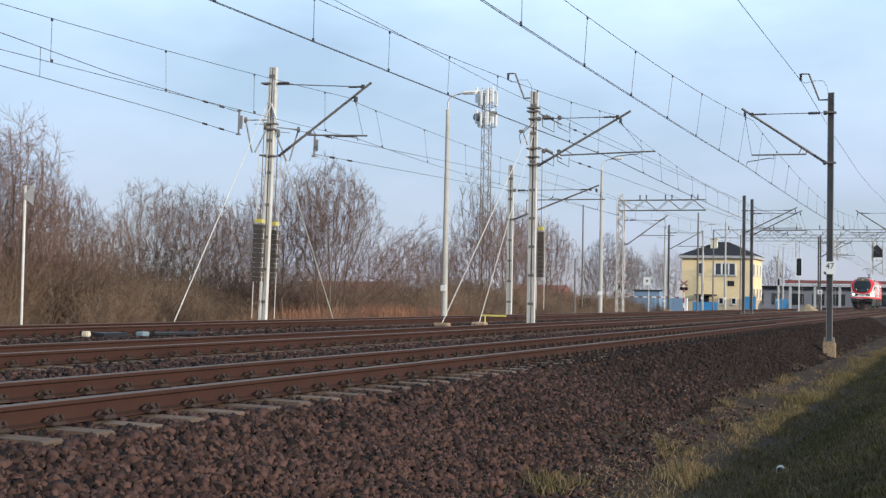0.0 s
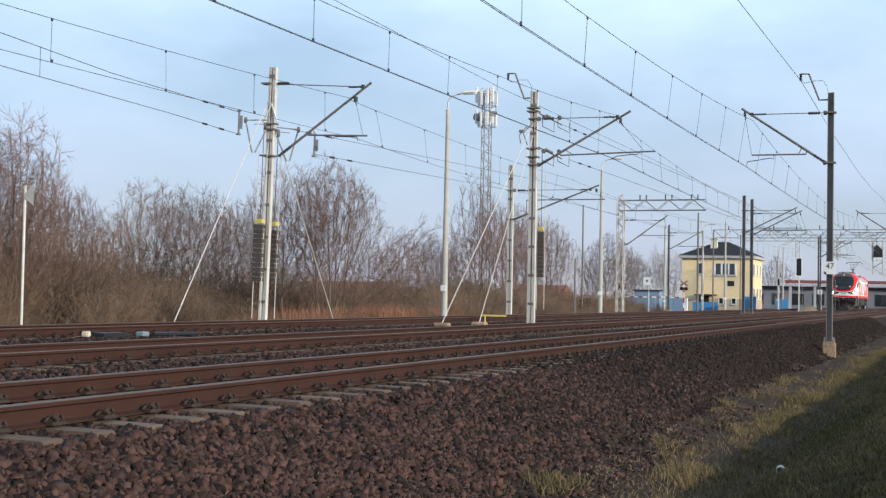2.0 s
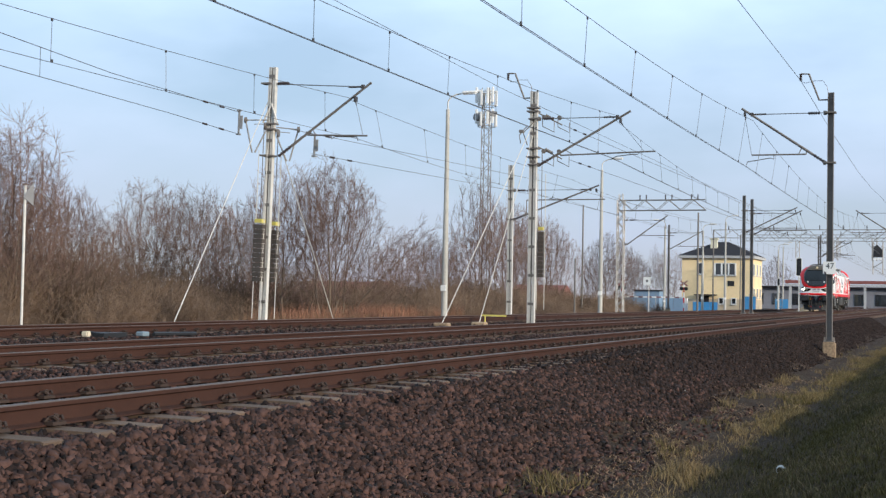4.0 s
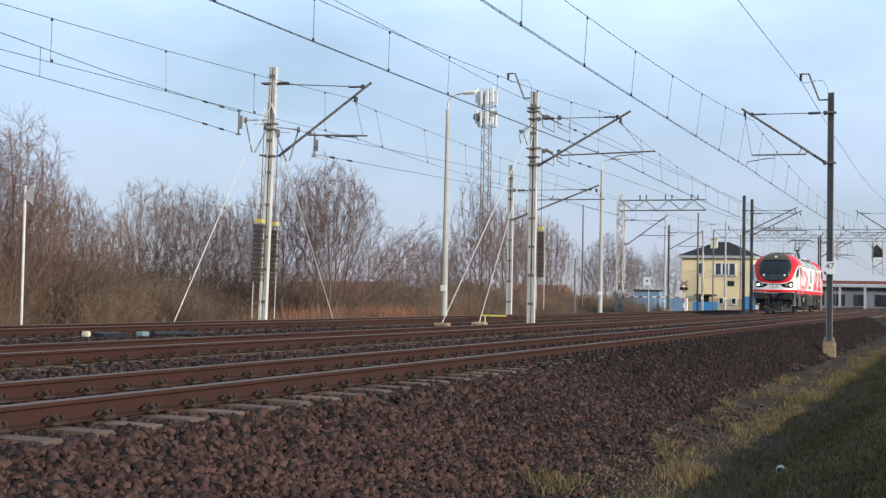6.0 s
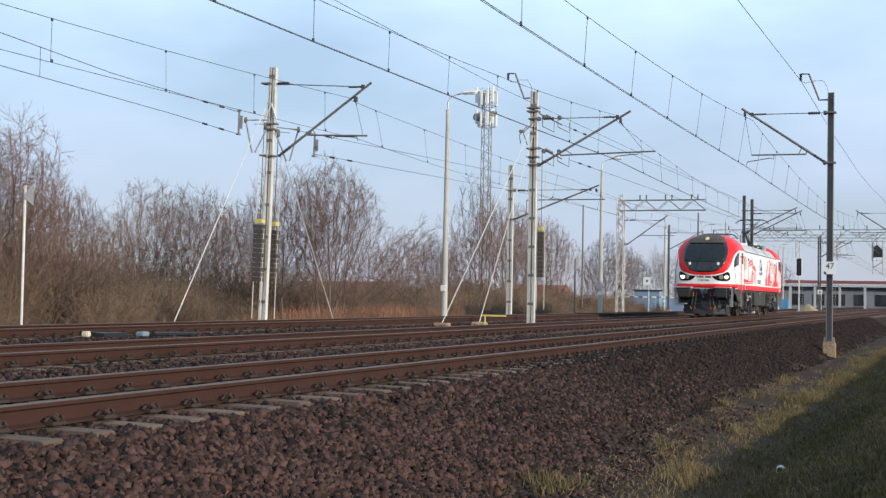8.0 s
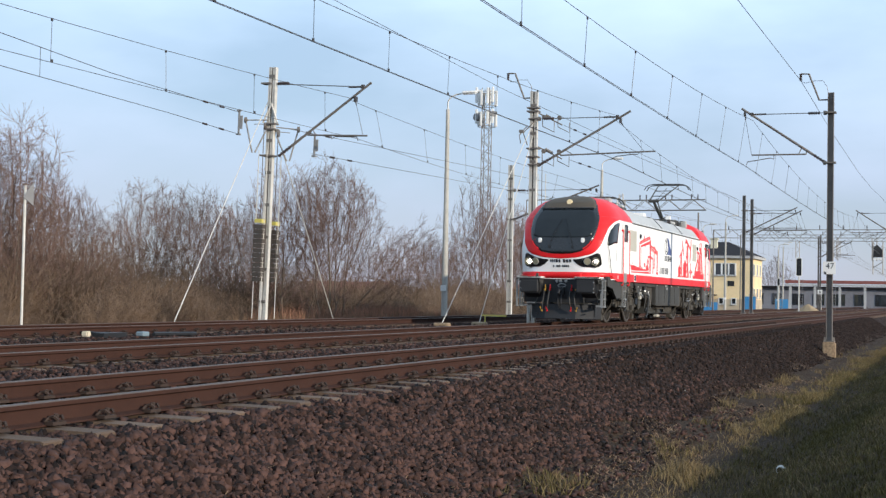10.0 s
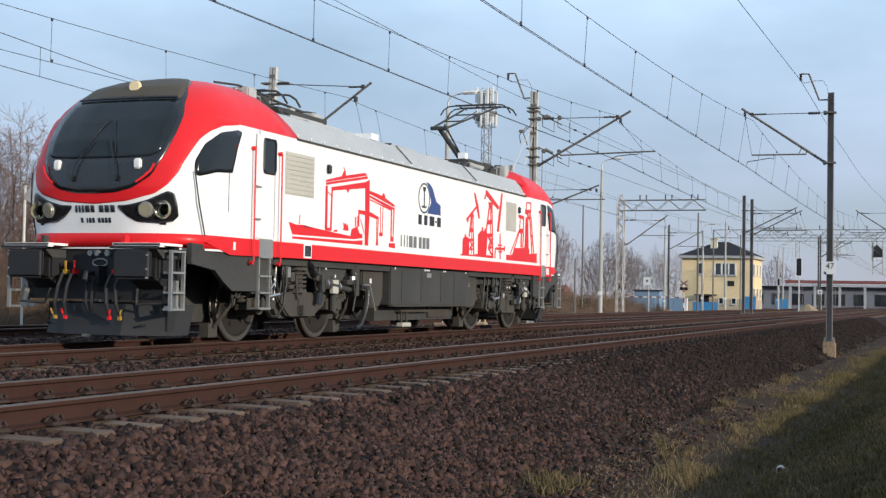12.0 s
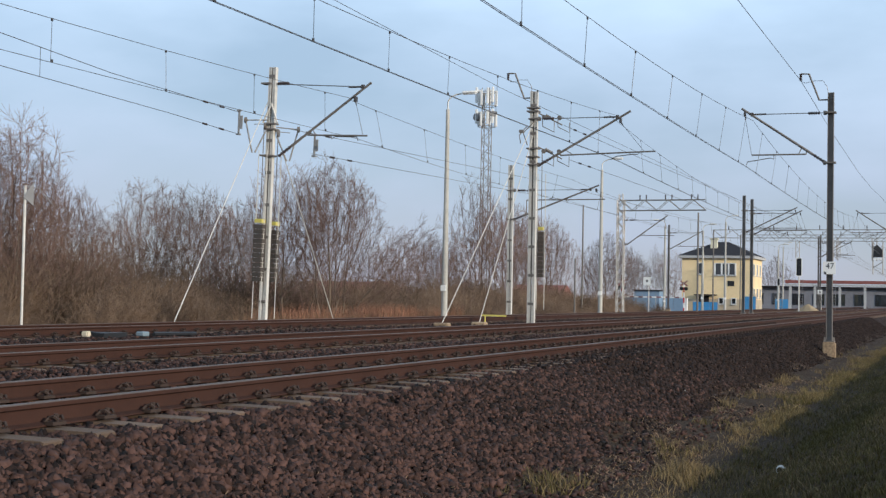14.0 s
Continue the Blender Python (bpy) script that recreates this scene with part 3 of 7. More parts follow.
            bm_tube(bm, (x, s * 1.50, 1.26), (x, s * 1.56, 1.26), 0.030, seg=10)
            part("handrail", bm, LRED, head, "red door handrail")
        bm = bmesh.new()
        bm_path(bm, [skin(s * 1.52, 2.55, 0.05), skin(s * 1.60, 2.1, 0.06), skin(s * 1.66, 1.62, 0.05)], 0.012, 6)
        part("corner_handrail", bm, LDARK, head)
        for z0, z1, x in ((1.66, 3.30, 8.35),):
            bm = bmesh.new()
            bm_box(bm, x - 0.02, s * 1.501, (z0 + z1) / 2, 0.015, 0.006, z1 - z0 - 0.7)
            part("panel_joint", bm, LBLACK, head)
    band("front_stripe", -2.05, 2.05, 1.43, 1.63, 0.007, LRED, head, "red lower stripe")
    for s in (-1, 1):
        bm = bmesh.new()
        bm_prism(bm, [(6.1, 1.38), (8.25, 1.36), (8.95, 1.52), (8.6, 1.63), (6.1, 1.63)], "y", s * 1.49, s * 1.508)
        part("side_stripe", bm, LRED, head)
    # number bars on the nose
    x = -0.34
    for w in (.03, .03, .03, .07, .06, 0, .07, .07, .07):
        if w:
            band("number_bar", x, x + w, 1.93, 2.03, 0.006, LLETTER, head)
        x += (w or .03) + 0.028
    x = -0.26
    for w in (.04, 0, .02, .04, .04, 0, .04, .04, .04, .04):
        if w:
            band("number_bar", x, x + w, 1.78, 1.85, 0.006, LLETTER, head)
        x += (w or .02) + 0.02
    bm = bmesh.new()
    p = skin(0, 3.90, 0.01)
    bm_tube(bm, p, p + Vector((0.06, 0, 0.01)), 0.10, 0.085, 20)
    part("roof_light", bm, LAMP_SOFT if lit else LENS, head, "round top light")
    # snow plough, coupling hook, hoses
    bm = bmesh.new()
    bm_prism(bm, [(8.75, -1.12), (9.30, -1.00), (9.58, -0.5), (9.58, 0.5), (9.30, 1.00), (8.75, 1.12), (8.75, 1.04), (9.24, 0.94), (9.50, 0.46), (9.50, -0.46), (9.24, -0.94), (8.75, -1.04)], "z", 0.15, 0.60)
    for v in bm.verts:      # the blade leans back towards its top
        if v.co.z > 0.3:
            v.co.x -= 0.14
    bm_box(bm, 8.95, 0, 0.42, 0.5, 2.1, 0.40)
    for yy in (-0.8, -0.4, 0.0, 0.4, 0.8):
        bm_tube(bm, (9.4, yy, 0.30), (9.52, yy, 0.30), 0.02, seg=6)
    part("snow_plough", bm, LBLACKSTEEL, head, "dark snow plough")
    bm = bmesh.new()
    bm_box(bm, 9.32, 0, 1.06, 0.14, 2.5, 0.80)
    part("headstock", bm, LBLACKSTEEL, head)
    bm = bmesh.new()
    bm_box(bm, 9.48, 0, 1.02, 0.20, 0.22, 0.26)
    bm_path(bm, [(9.5, 0, 1.06), (9.72, 0, 1.04), (9.76, 0, 0.96), (9.68, 0, 0.92)], 0.04, 8)
    bm_path(bm, [(9.62, 0.05, 1.0), (9.66, 0.05, 0.62), (9.6, 0.02, 0.48)], 0.022, 6)
    bm_path(bm, [(9.62, -0.05, 1.0), (9.66, -0.05, 0.62), (9.6, -0.02, 0.48)], 0.022, 6)
    part("coupling_hook", bm, LBLACKSTEEL, head)
    for yy, mat in ((-0.52, LYELLOW), (-0.36, LRED), (0.34, LRED), (0.50, LYELLOW)):
        bm = bmesh.new()
        pts = [(9.45, yy, 1.0), (9.6, yy, 1.02), (9.7, yy * 0.98, 0.85), (9.72, yy * 1.05, 0.6), (9.66, yy * 1.1, 0.42)]
        bm_path(bm, pts, 0.026, 7)
        hose = part("brake_hose", bm, LHOSE, head)
        bm = bmesh.new()
        bm_box(bm, 9.66, yy * 1.1, 0.40, 0.05, 0.04, 0.06)
        bm_path(bm, [(9.66, yy * 1.1, 0.42), (9.70, yy * 1.16, 0.46), (9.70, yy * 1.2, 0.52)], 0.014, 5)
        part("hose_valve", bm, mat, hose)
        bm = bmesh.new()
        bm_box(bm, 9.50, yy, 1.06, 0.10, 0.05, 0.06)
        bm_path(bm, [(9.52, yy, 1.06), (9.56, yy + 0.03, 1.14), (9.55, yy + 0.02, 1.22)], 0.018, 5)
        part("cock", bm, mat, hose)
    bm = bmesh.new()
    bm_path(bm, [(9.40, 0.13 * math.cos(a), 1.20 + 0.055 * math.sin(a)) for a in np.linspace(0, 2 * math.pi, 19)], 0.012, 5)
    part("oval_plate", bm, LALU, head, "pale oval builder's plate rim")
    for yy in (-0.16, -0.04, 0.14):
        bm = bmesh.new()
        bm_tube(bm, (9.38, yy, 1.34), (9.44, yy, 1.34), 0.045, seg=10)
        part("socket", bm, LALU, head)
    return head


def wheelset(loco, x):
    bm = bmesh.new()
    prof = [(0.10, 0.09), (0.18, 0.10), (0.22, 0.05), (0.50, 0.045), (0.53, 0.09), (0.60, 0.09), (0.62, 0.07), (0.60, -0.03), (0.63, -0.045), (0.62, -0.06), (0.53, -0.05), (0.50, -0.02), (0.22, -0.02), (0.10, -0.06)]
    n = 40
    for s in (-1, 1):
        rings = []
        for k in range(n):
            a = 2 * math.pi * k / n
            rings.append([bm.verts.new((r * math.cos(a), s * (0.75 + w), r * math.sin(a))) for r, w in prof])
        for k in range(n):
            p, q = rings[k], rings[(k + 1) % n]
            for i in range(len(prof)):
                j = (i + 1) % len(prof)
                bm.faces.new((p[i], p[j], q[j], q[i]))
        for k in range(6):
            a = math.pi * k / 3
            bm_tube(bm, (0.33 * math.cos(a), s * 0.785, 0.33 * math.sin(a)), (0.33 * math.cos(a), s * 0.815, 0.33 * math.sin(a)), 0.05, seg=8)
    bm_tube(bm, (0, -0.9, 0), (0, 0.9, 0), 0.10, seg=14)
    bmesh.ops.recalc_face_normals(bm, faces=bm.faces[:])
    for f in bm.faces:
        c = f.calc_center_median()
        if math.hypot(c.x, c.z) < 0.515:
            f.material_index = 1
    ob = part("wheelset", bm, [LSTEEL, LDISC], loco, "pair of dusty steel wheels on an axle")
    ob.location = (x, 0, 0.615)
    return ob


def spring(bm, x, y, z0, z1, r):
    n, turns = 44, 5
    pts = [(x + r * math.cos(2 * math.pi * turns * i / n), y + r * math.sin(2 * math.pi * turns * i / n), z0 + (z1 - z0) * i / n) for i in range(n + 1)]
    bm_path(bm, pts, 0.022, 5)


def bogie(loco, cx, d):
    """Frame, springs, dampers, sand boxes and pipes; d is +1 or -1 for the outer end."""
    bg = new("bogie")
    bg.parent = loco
    bg.location = (cx, 0, 0)
    for s in (-1, 1):
        bm = bmesh.new()
        bm_prism(bm, [(-2.05, 0.70), (-1.9, 0.92), (-0.75, 0.92), (-0.55, 0.62), (0.55, 0.62), (0.75, 0.92), (1.9, 0.92), (2.05, 0.70), (1.7, 0.72), (0.95, 0.74), (0.6, 0.38), (-0.6, 0.38), (-0.95, 0.74), (-1.7, 0.72)], "y", s * 0.98, s * 1.16)
        part("frame", bm, LDUST, bg)
        for x in (-1.4, 1.4):
            bm = bmesh.new()
            bm_tube(bm, (x, s * 0.9, 0.615), (x, s * 1.26, 0.615), 0.20, 0.17, 18)
            bm_box(bm, x, s * 1.10, 0.62, 0.62, 0.22, 0.20)
            bm_tube(bm, (x, s * 1.26, 0.615), (x, s * 1.31, 0.615), 0.11, seg=12)
            part("axle_box", bm, LDUST, bg)
            for dx in (-0.36, 0.36):
                bm = bmesh.new()
                spring(bm, x + dx, s * 1.12, 0.66, 0.98, 0.085)
                bm_tube(bm, (x + dx, s * 1.12, 0.64), (x + dx, s * 1.12, 1.0), 0.05, seg=8)
                part("coil_spring", bm, LDUST, bg)
            bm = bmesh.new()
            bm_tube(bm, (x + 0.18 * (1 if x < 0 else -1), s * 1.28, 0.50), (x + 0.24 * (1 if x < 0 else -1), s * 1.30, 1.30), 0.045, seg=10)
            bm_tube(bm, (x + 0.18 * (1 if x < 0 else -1), s * 1.28, 0.5), (x + 0.21 * (1 if x < 0 else -1), s * 1.29, 0.9), 0.065, seg=10)
            part("damper", bm, LDARK, bg)
            out = -1 if x < 0 else 1
            bm = bmesh.new()
            bm_box(bm, x + out * 0.78, s * 0.80, 0.20, 0.26, 0.16, 0.22)
            bm_path(bm, [(x + out * 0.78, s * 0.9, 0.25), (x + out * 0.70, s * 1.1, 0.55), (x + out * 0.6, s * 1.2, 0.9)], 0.03, 6)
            part("sand_nozzle", bm, LDUST, bg)
        bm = bmesh.new()      # drop centre of the side frame
        bm_prism(bm, [(-0.48, 0.40), (0.45, 0.40), (0.72, 0.60), (0.92, 0.80), (0.35, 0.82), (-0.35, 0.82), (-1.0, 0.80), (-0.86, 0.58)], "y", s * 1.04, s * 1.28)
        bmesh.ops.bevel(bm, geom=[e for e in bm.edges], offset=0.03, segments=2, affect="EDGES")
        case = part("side_case", bm, LDUST, bg)
        bm = bmesh.new()
        bm_box(bm, -0.02, s * 1.285, 0.43, 0.92, 0.03, 0.035)
        bm_box(bm, 0.12, s * 1.285, 0.62, 0.025, 0.03, 0.36)
        part("rib", bm, LDUST, case)
        bm = bmesh.new()
        spring(bm, d * 0.10, s * 1.22, 0.83, 1.20, 0.165)
        bm_tube(bm, (d * 0.10, s * 1.22, 0.83), (d * 0.10, s * 1.22, 1.22), 0.12, seg=14)
        bm_tube(bm, (d * 0.10, s * 1.22, 1.19), (d * 0.10, s * 1.22, 1.24), 0.20, seg=18)
        bm_tube(bm, (d * 0.10, s * 1.22, 0.81), (d * 0.10, s * 1.22, 0.85), 0.19, seg=18)
        part("body_spring", bm, LDUST, bg, "broad coil spring")
        bm = bmesh.new()      # black traction arm bent round the spring
        bm_path(bm, [(d * x, s * 1.38, z) for x, z in ((0.02, 1.33), (-0.14, 1.26), (-0.22, 1.16), (-0.36, 1.10), (-0.46, 0.98), (-0.48, 0.82), (-0.44, 0.62))], 0.06, 8)
        part("traction_arm", bm, LBLACK, bg)
        bm = bmesh.new()
        bm_tube(bm, (-d * 0.62, s * 1.34, 1.0), (-d * 1.25, s * 1.34, 0.93), 0.095, seg=16)
        bm_tube(bm, (-d * 1.25, s * 1.34, 0.93), (-d * 1.75, s * 1.34, 0.88), 0.05, seg=12)
        bm_box(bm, -d * 0.58, s * 1.33, 0.98, 0.12, 0.16, 0.30)
        yaw = part("yaw_damper", bm, LDARK, bg)
        for x in (0.72, 1.2):
            bm = bmesh.new()
            bm_tube(bm, (-d * x, s * 1.34, 0.99 - (x - 0.62) * 0.11), (-d * (x + 0.05), s * 1.34, 0.985 - (x - 0.62) * 0.11), 0.102, seg=16)
            part("clamp_ring", bm, LCHROME, yaw)
        bm = bmesh.new()      # shield plate under the body
        bm_prism(bm, [(d * x, z) for x, z in ((0.25, 1.38), (0.08, 1.25), (-0.15, 1.08), (-0.55, 1.0), (-1.35, 1.0), (-1.55, 1.12), (-1.68, 1.38))], "y", s * 1.31, s * 1.335)
        shield = part("shield_plate", bm, LDARK, bg)
        for x, z, w, h in ((-0.55, 1.33, 0.07, 0.05), (-0.62, 1.06, 0.03, 0.025), (-0.56, 1.06, 0.04, 0.035), (-0.50, 1.06, 0.03, 0.035), (-0.44, 1.06, 0.04, 0.025)):
            bm = bmesh.new()
            bm_box(bm, d * x, s * 1.337, z, w, 0.006, h)
            part("mark", bm, WHITE, shield)
        bm = bmesh.new()
        bm_box(bm, -d * 1.02, s * 1.40, 0.93, 0.22, 0.06, 0.24)
        part("jacking_plate", bm, LGRILLE, bg)
        bm = bmesh.new()      # column and pressure valve beside the inner wheel
        bm_box(bm, -d * 2.02, s * 1.34, 1.08, 0.12, 0.10, 0.62)
        part("column", bm, LDUST, bg)
        bm = bmesh.new()
        bm_tube(bm, (-d * 1.84, s * 1.36, 1.0), (-d * 1.84, s * 1.36, 1.34), 0.06, seg=12)
        valve = part("valve", bm, LBLACKSTEEL, bg)
        bm = bmesh.new()
        bm_tube(bm, (-d * 1.84, s * 1.36, 1.06), (-d * 1.84, s * 1.36, 1.13), 0.072, seg=12)
        part("valve_ring", bm, LCHROME, valve)
        for q, r, mat in ((((0.75, 1.3), (0.72, 0.95), (0.80, 0.6), (1.0, 0.42), (1.2, 0.42), (1.36, 0.55)), 0.020, LHOSE), (((1.5, 0.88), (1.25, 0.86), (1.1, 0.98), (1.12, 1.15)), 0.020, LCHROME),
                          (((-1.88, 1.0), (-1.95, 0.75), (-1.86, 0.5), (-2.0, 0.38), (-2.2, 0.5)), 0.022, LHOSE), (((-2.15, 0.95), (-2.42, 0.93), (-2.45, 0.7), (-2.36, 0.4), (-2.2, 0.22), (-2.0, 0.18)), 0.045, LHOSE),
                          (((-2.2, 0.9), (-2.55, 0.86), (-2.5, 0.6), (-2.42, 0.4)), 0.016, LCHROME), (((-2.3, 0.98), (-2.6, 0.98), (-2.72, 0.75), (-2.85, 0.5)), 0.014, LALU), (((-1.95, 1.25), (-2.0, 0.95), (-1.93, 0.7)), 0.012, LCHROME),
                          (((0.95, 0.78), (1.3, 0.74), (1.45, 0.80)), 0.03, LCHROME)):
            bm = bmesh.new()
            bm_path(bm, [(d * x, s * 1.37, z) for x, z in q], r, 7)
            part("pipe", bm, mat, bg)
        # cables and pipes
        rnd = random.Random(int(cx * 10) + (1 if s > 0 else 2))
        for k in range(11):
            bm = bmesh.new()
            x0 = rnd.uniform(-2.1, 2.1)
            w = rnd.uniform(0.15, 0.5)
            drop = rnd.uniform(0.25, 0.7)
            y = s * rnd.uniform(1.2, 1.38)
            bm_path(bm, [(x0 + w * t, y, 1.25 - drop * math.sin(math.pi * t) - 0.15 * t) for t in np.linspace(0, 1, 8)], 0.016, 5)
            part("pipe", bm, rnd.choice((LHOSE, LHOSE, LALU, LDUST)), bg)
        for k in range(12):
            bm = bmesh.new()
            bm_box(bm, rnd.uniform(-2, 2), s * rnd.uniform(1.22, 1.40), rnd.uniform(0.5, 1.3), rnd.uniform(.06, .2), 0.10, rnd.uniform(.06, .22))
            bmesh.ops.bevel(bm, geom=[e for e in bm.edges], offset=0.012, segments=1, affect="EDGES")
            part("fitting", bm, rnd.choice((LDARK, LDUST, LDUST, LALU)), bg)
        for k in range(4):
            bm = bmesh.new()
            bm_box(bm, rnd.uniform(-1.6, 1.6), s * 1.43, rnd.uniform(0.9, 1.25), 0.04, 0.006, rnd.uniform(.03, .06))
            part("small_plate", bm, WHITE, bg)
    bm = bmesh.new()
    bm_box(bm, 0, 0, 0.72, 3.4, 1.9, 0.34)
    bm_box(bm, 0, 0, 1.2, 4.2, 2.3, 0.24)
    part("motor_block", bm, LDARK, bg)
    return bg


def pantograph(loco, name_label, raised):
    pg = new("pantograph")
    pg.parent = loco
    tagged(pg, name_label)
    x0, low = (-5.3, 0.0) if raised else (4.25, -0.08)
    bm = bmesh.new()
    for s in (-1, 1):
        bm_box(bm, x0, s * 0.55, 4.12 + low, 1.9, 0.07, 0.08)
    for dx in (-0.9, 0.0, 0.9):
        bm_box(bm, x0 + dx, 0, 4.12 + low, 0.08, 1.16, 0.07)
    part("base_frame", bm, LDARK, pg)
    for dx in (-0.85, 0.85):
        for s in (-1, 1):
            bm = bmesh.new()
            for k in range(4):
                bm_tube(bm, (x0 + dx, s * 0.55, 3.87 + k * 0.05 + low * k * 0.2), (x0 + dx, s * 0.55, 3.90 + k * 0.05 + low * k * 0.2), 0.075, 0.06, 12)
            bm_tube(bm, (x0 + dx, s * 0.55, 3.84), (x0 + dx, s * 0.55, 4.1 + low), 0.045, seg=10)
            part("insulator", bm, INSUL, pg)
    if raised:
        hinge, knee, headp = Vector((-5.69, 0, 4.16)), Vector((-3.90, 0, 4.86)), Vector((-6.65, 0, 5.70))
    else:
        hinge, knee, headp = Vector((4.62, 0, 4.12)), Vector((2.95, 0, 4.19)), Vector((5.35, 0, 4.22))
    bm = bmesh.new()
    bm_tube(bm, hinge, knee, 0.075 if raised else 0.11, 0.055 if raised else 0.09, 12)
    part("lower_arm", bm, LDARK, pg)
    bm = bmesh.new()
    side = Vector((0, 0.42, 0))
    for s in (-1, 1):
        bm_tube(bm, knee + side * s * 0.45, headp + side * s, 0.030, 0.024, 8)
    bm_tube(bm, knee - side * 0.5, knee + side * 0.5, 0.05, seg=10)
    for f in (0.35, 0.7):
        m = knee.lerp(headp, f)
        bm_tube(bm, m - side * (0.45 + 0.55 * f), m + side * (0.45 + 0.55 * f), 0.018, seg=6)
    part("upper_arm", bm, LDARK, pg)
    bm = bmesh.new()
    bm_tube(bm, hinge + Vector((0.25, 0.1, 0.02)), knee + Vector((-0.1, 0.1, 0.1)), 0.022, seg=6)
    bm_tube(bm, knee + Vector((-0.15, 0, -0.08)), headp + Vector((0.1, 0, -0.06)), 0.012, seg=6)
    part("control_rod", bm, LDARK, pg)
    for dx in (-0.24, 0.24):
        bm = bmesh.new()
        c = headp + Vector((dx, 0, 0.08))
        bm_box(bm, c.x, 0, c.z, 0.06, 1.1, 0.045)
        for s in (-1, 1):
            bm_path(bm, [c + Vector((0, s * 0.55, 0)), c + Vector((0, s * 0.75, -0.02)), c + Vector((0, s * 0.88, -0.10)), c + Vector((0, s * 0.97, -0.24))], 0.020, 6)
        part("contact_strip", bm, LDARK, pg)
    bm = bmesh.new()
    for s in (-1, 1):
        bm_tube(bm, headp + Vector((-0.26, s * 0.42, 0.04)), headp + Vector((0.26, s * 0.42, 0.04)), 0.018, seg=6)
    part("head_frame", bm, LDARK, pg)
    bm = bmesh.new()
    bx = -4.75 if raised else 3.55
    bm_box(bm, bx, 0.35, 4.06, 0.42, 0.36, 0.22)
    bmesh.ops.bevel(bm, geom=[e for e in bm.edges], offset=0.03, segments=2, affect="EDGES")
    part("drive_box", bm, LGREY, pg)
    d = 1 if raised else -1
    bm = bmesh.new()      # spring drive along the base
    bm_tube(bm, (x0 + d * 0.9, 0.5, 4.08 + low), (x0 - d * 0.35, 0.5, 4.06 + low), 0.085, seg=14)
    bm_box(bm, x0 - d * 0.4, 0.45, 4.10 + low, 0.18, 0.26, 0.20)
    part("spring_drive", bm, LGREY, pg)
    if not raised:
        return pg
    bm = bmesh.new()
    for k in range(5):
        bm_tube(bm, (x0 + d * 1.32, 0.6, 3.86 + k * 0.055), (x0 + d * 1.32, 0.6, 3.89 + k * 0.055), 0.10, 0.075, 14)
    part("arrester", bm, INSUL, pg, "brown ribbed surge arrester")
    bm = bmesh.new()
    bm_box(bm, x0 + d * 1.32, 0.6, 4.18, 0.20, 0.18, 0.14)
    part("arrester_cap", bm, LWHITE, pg)
    return pg


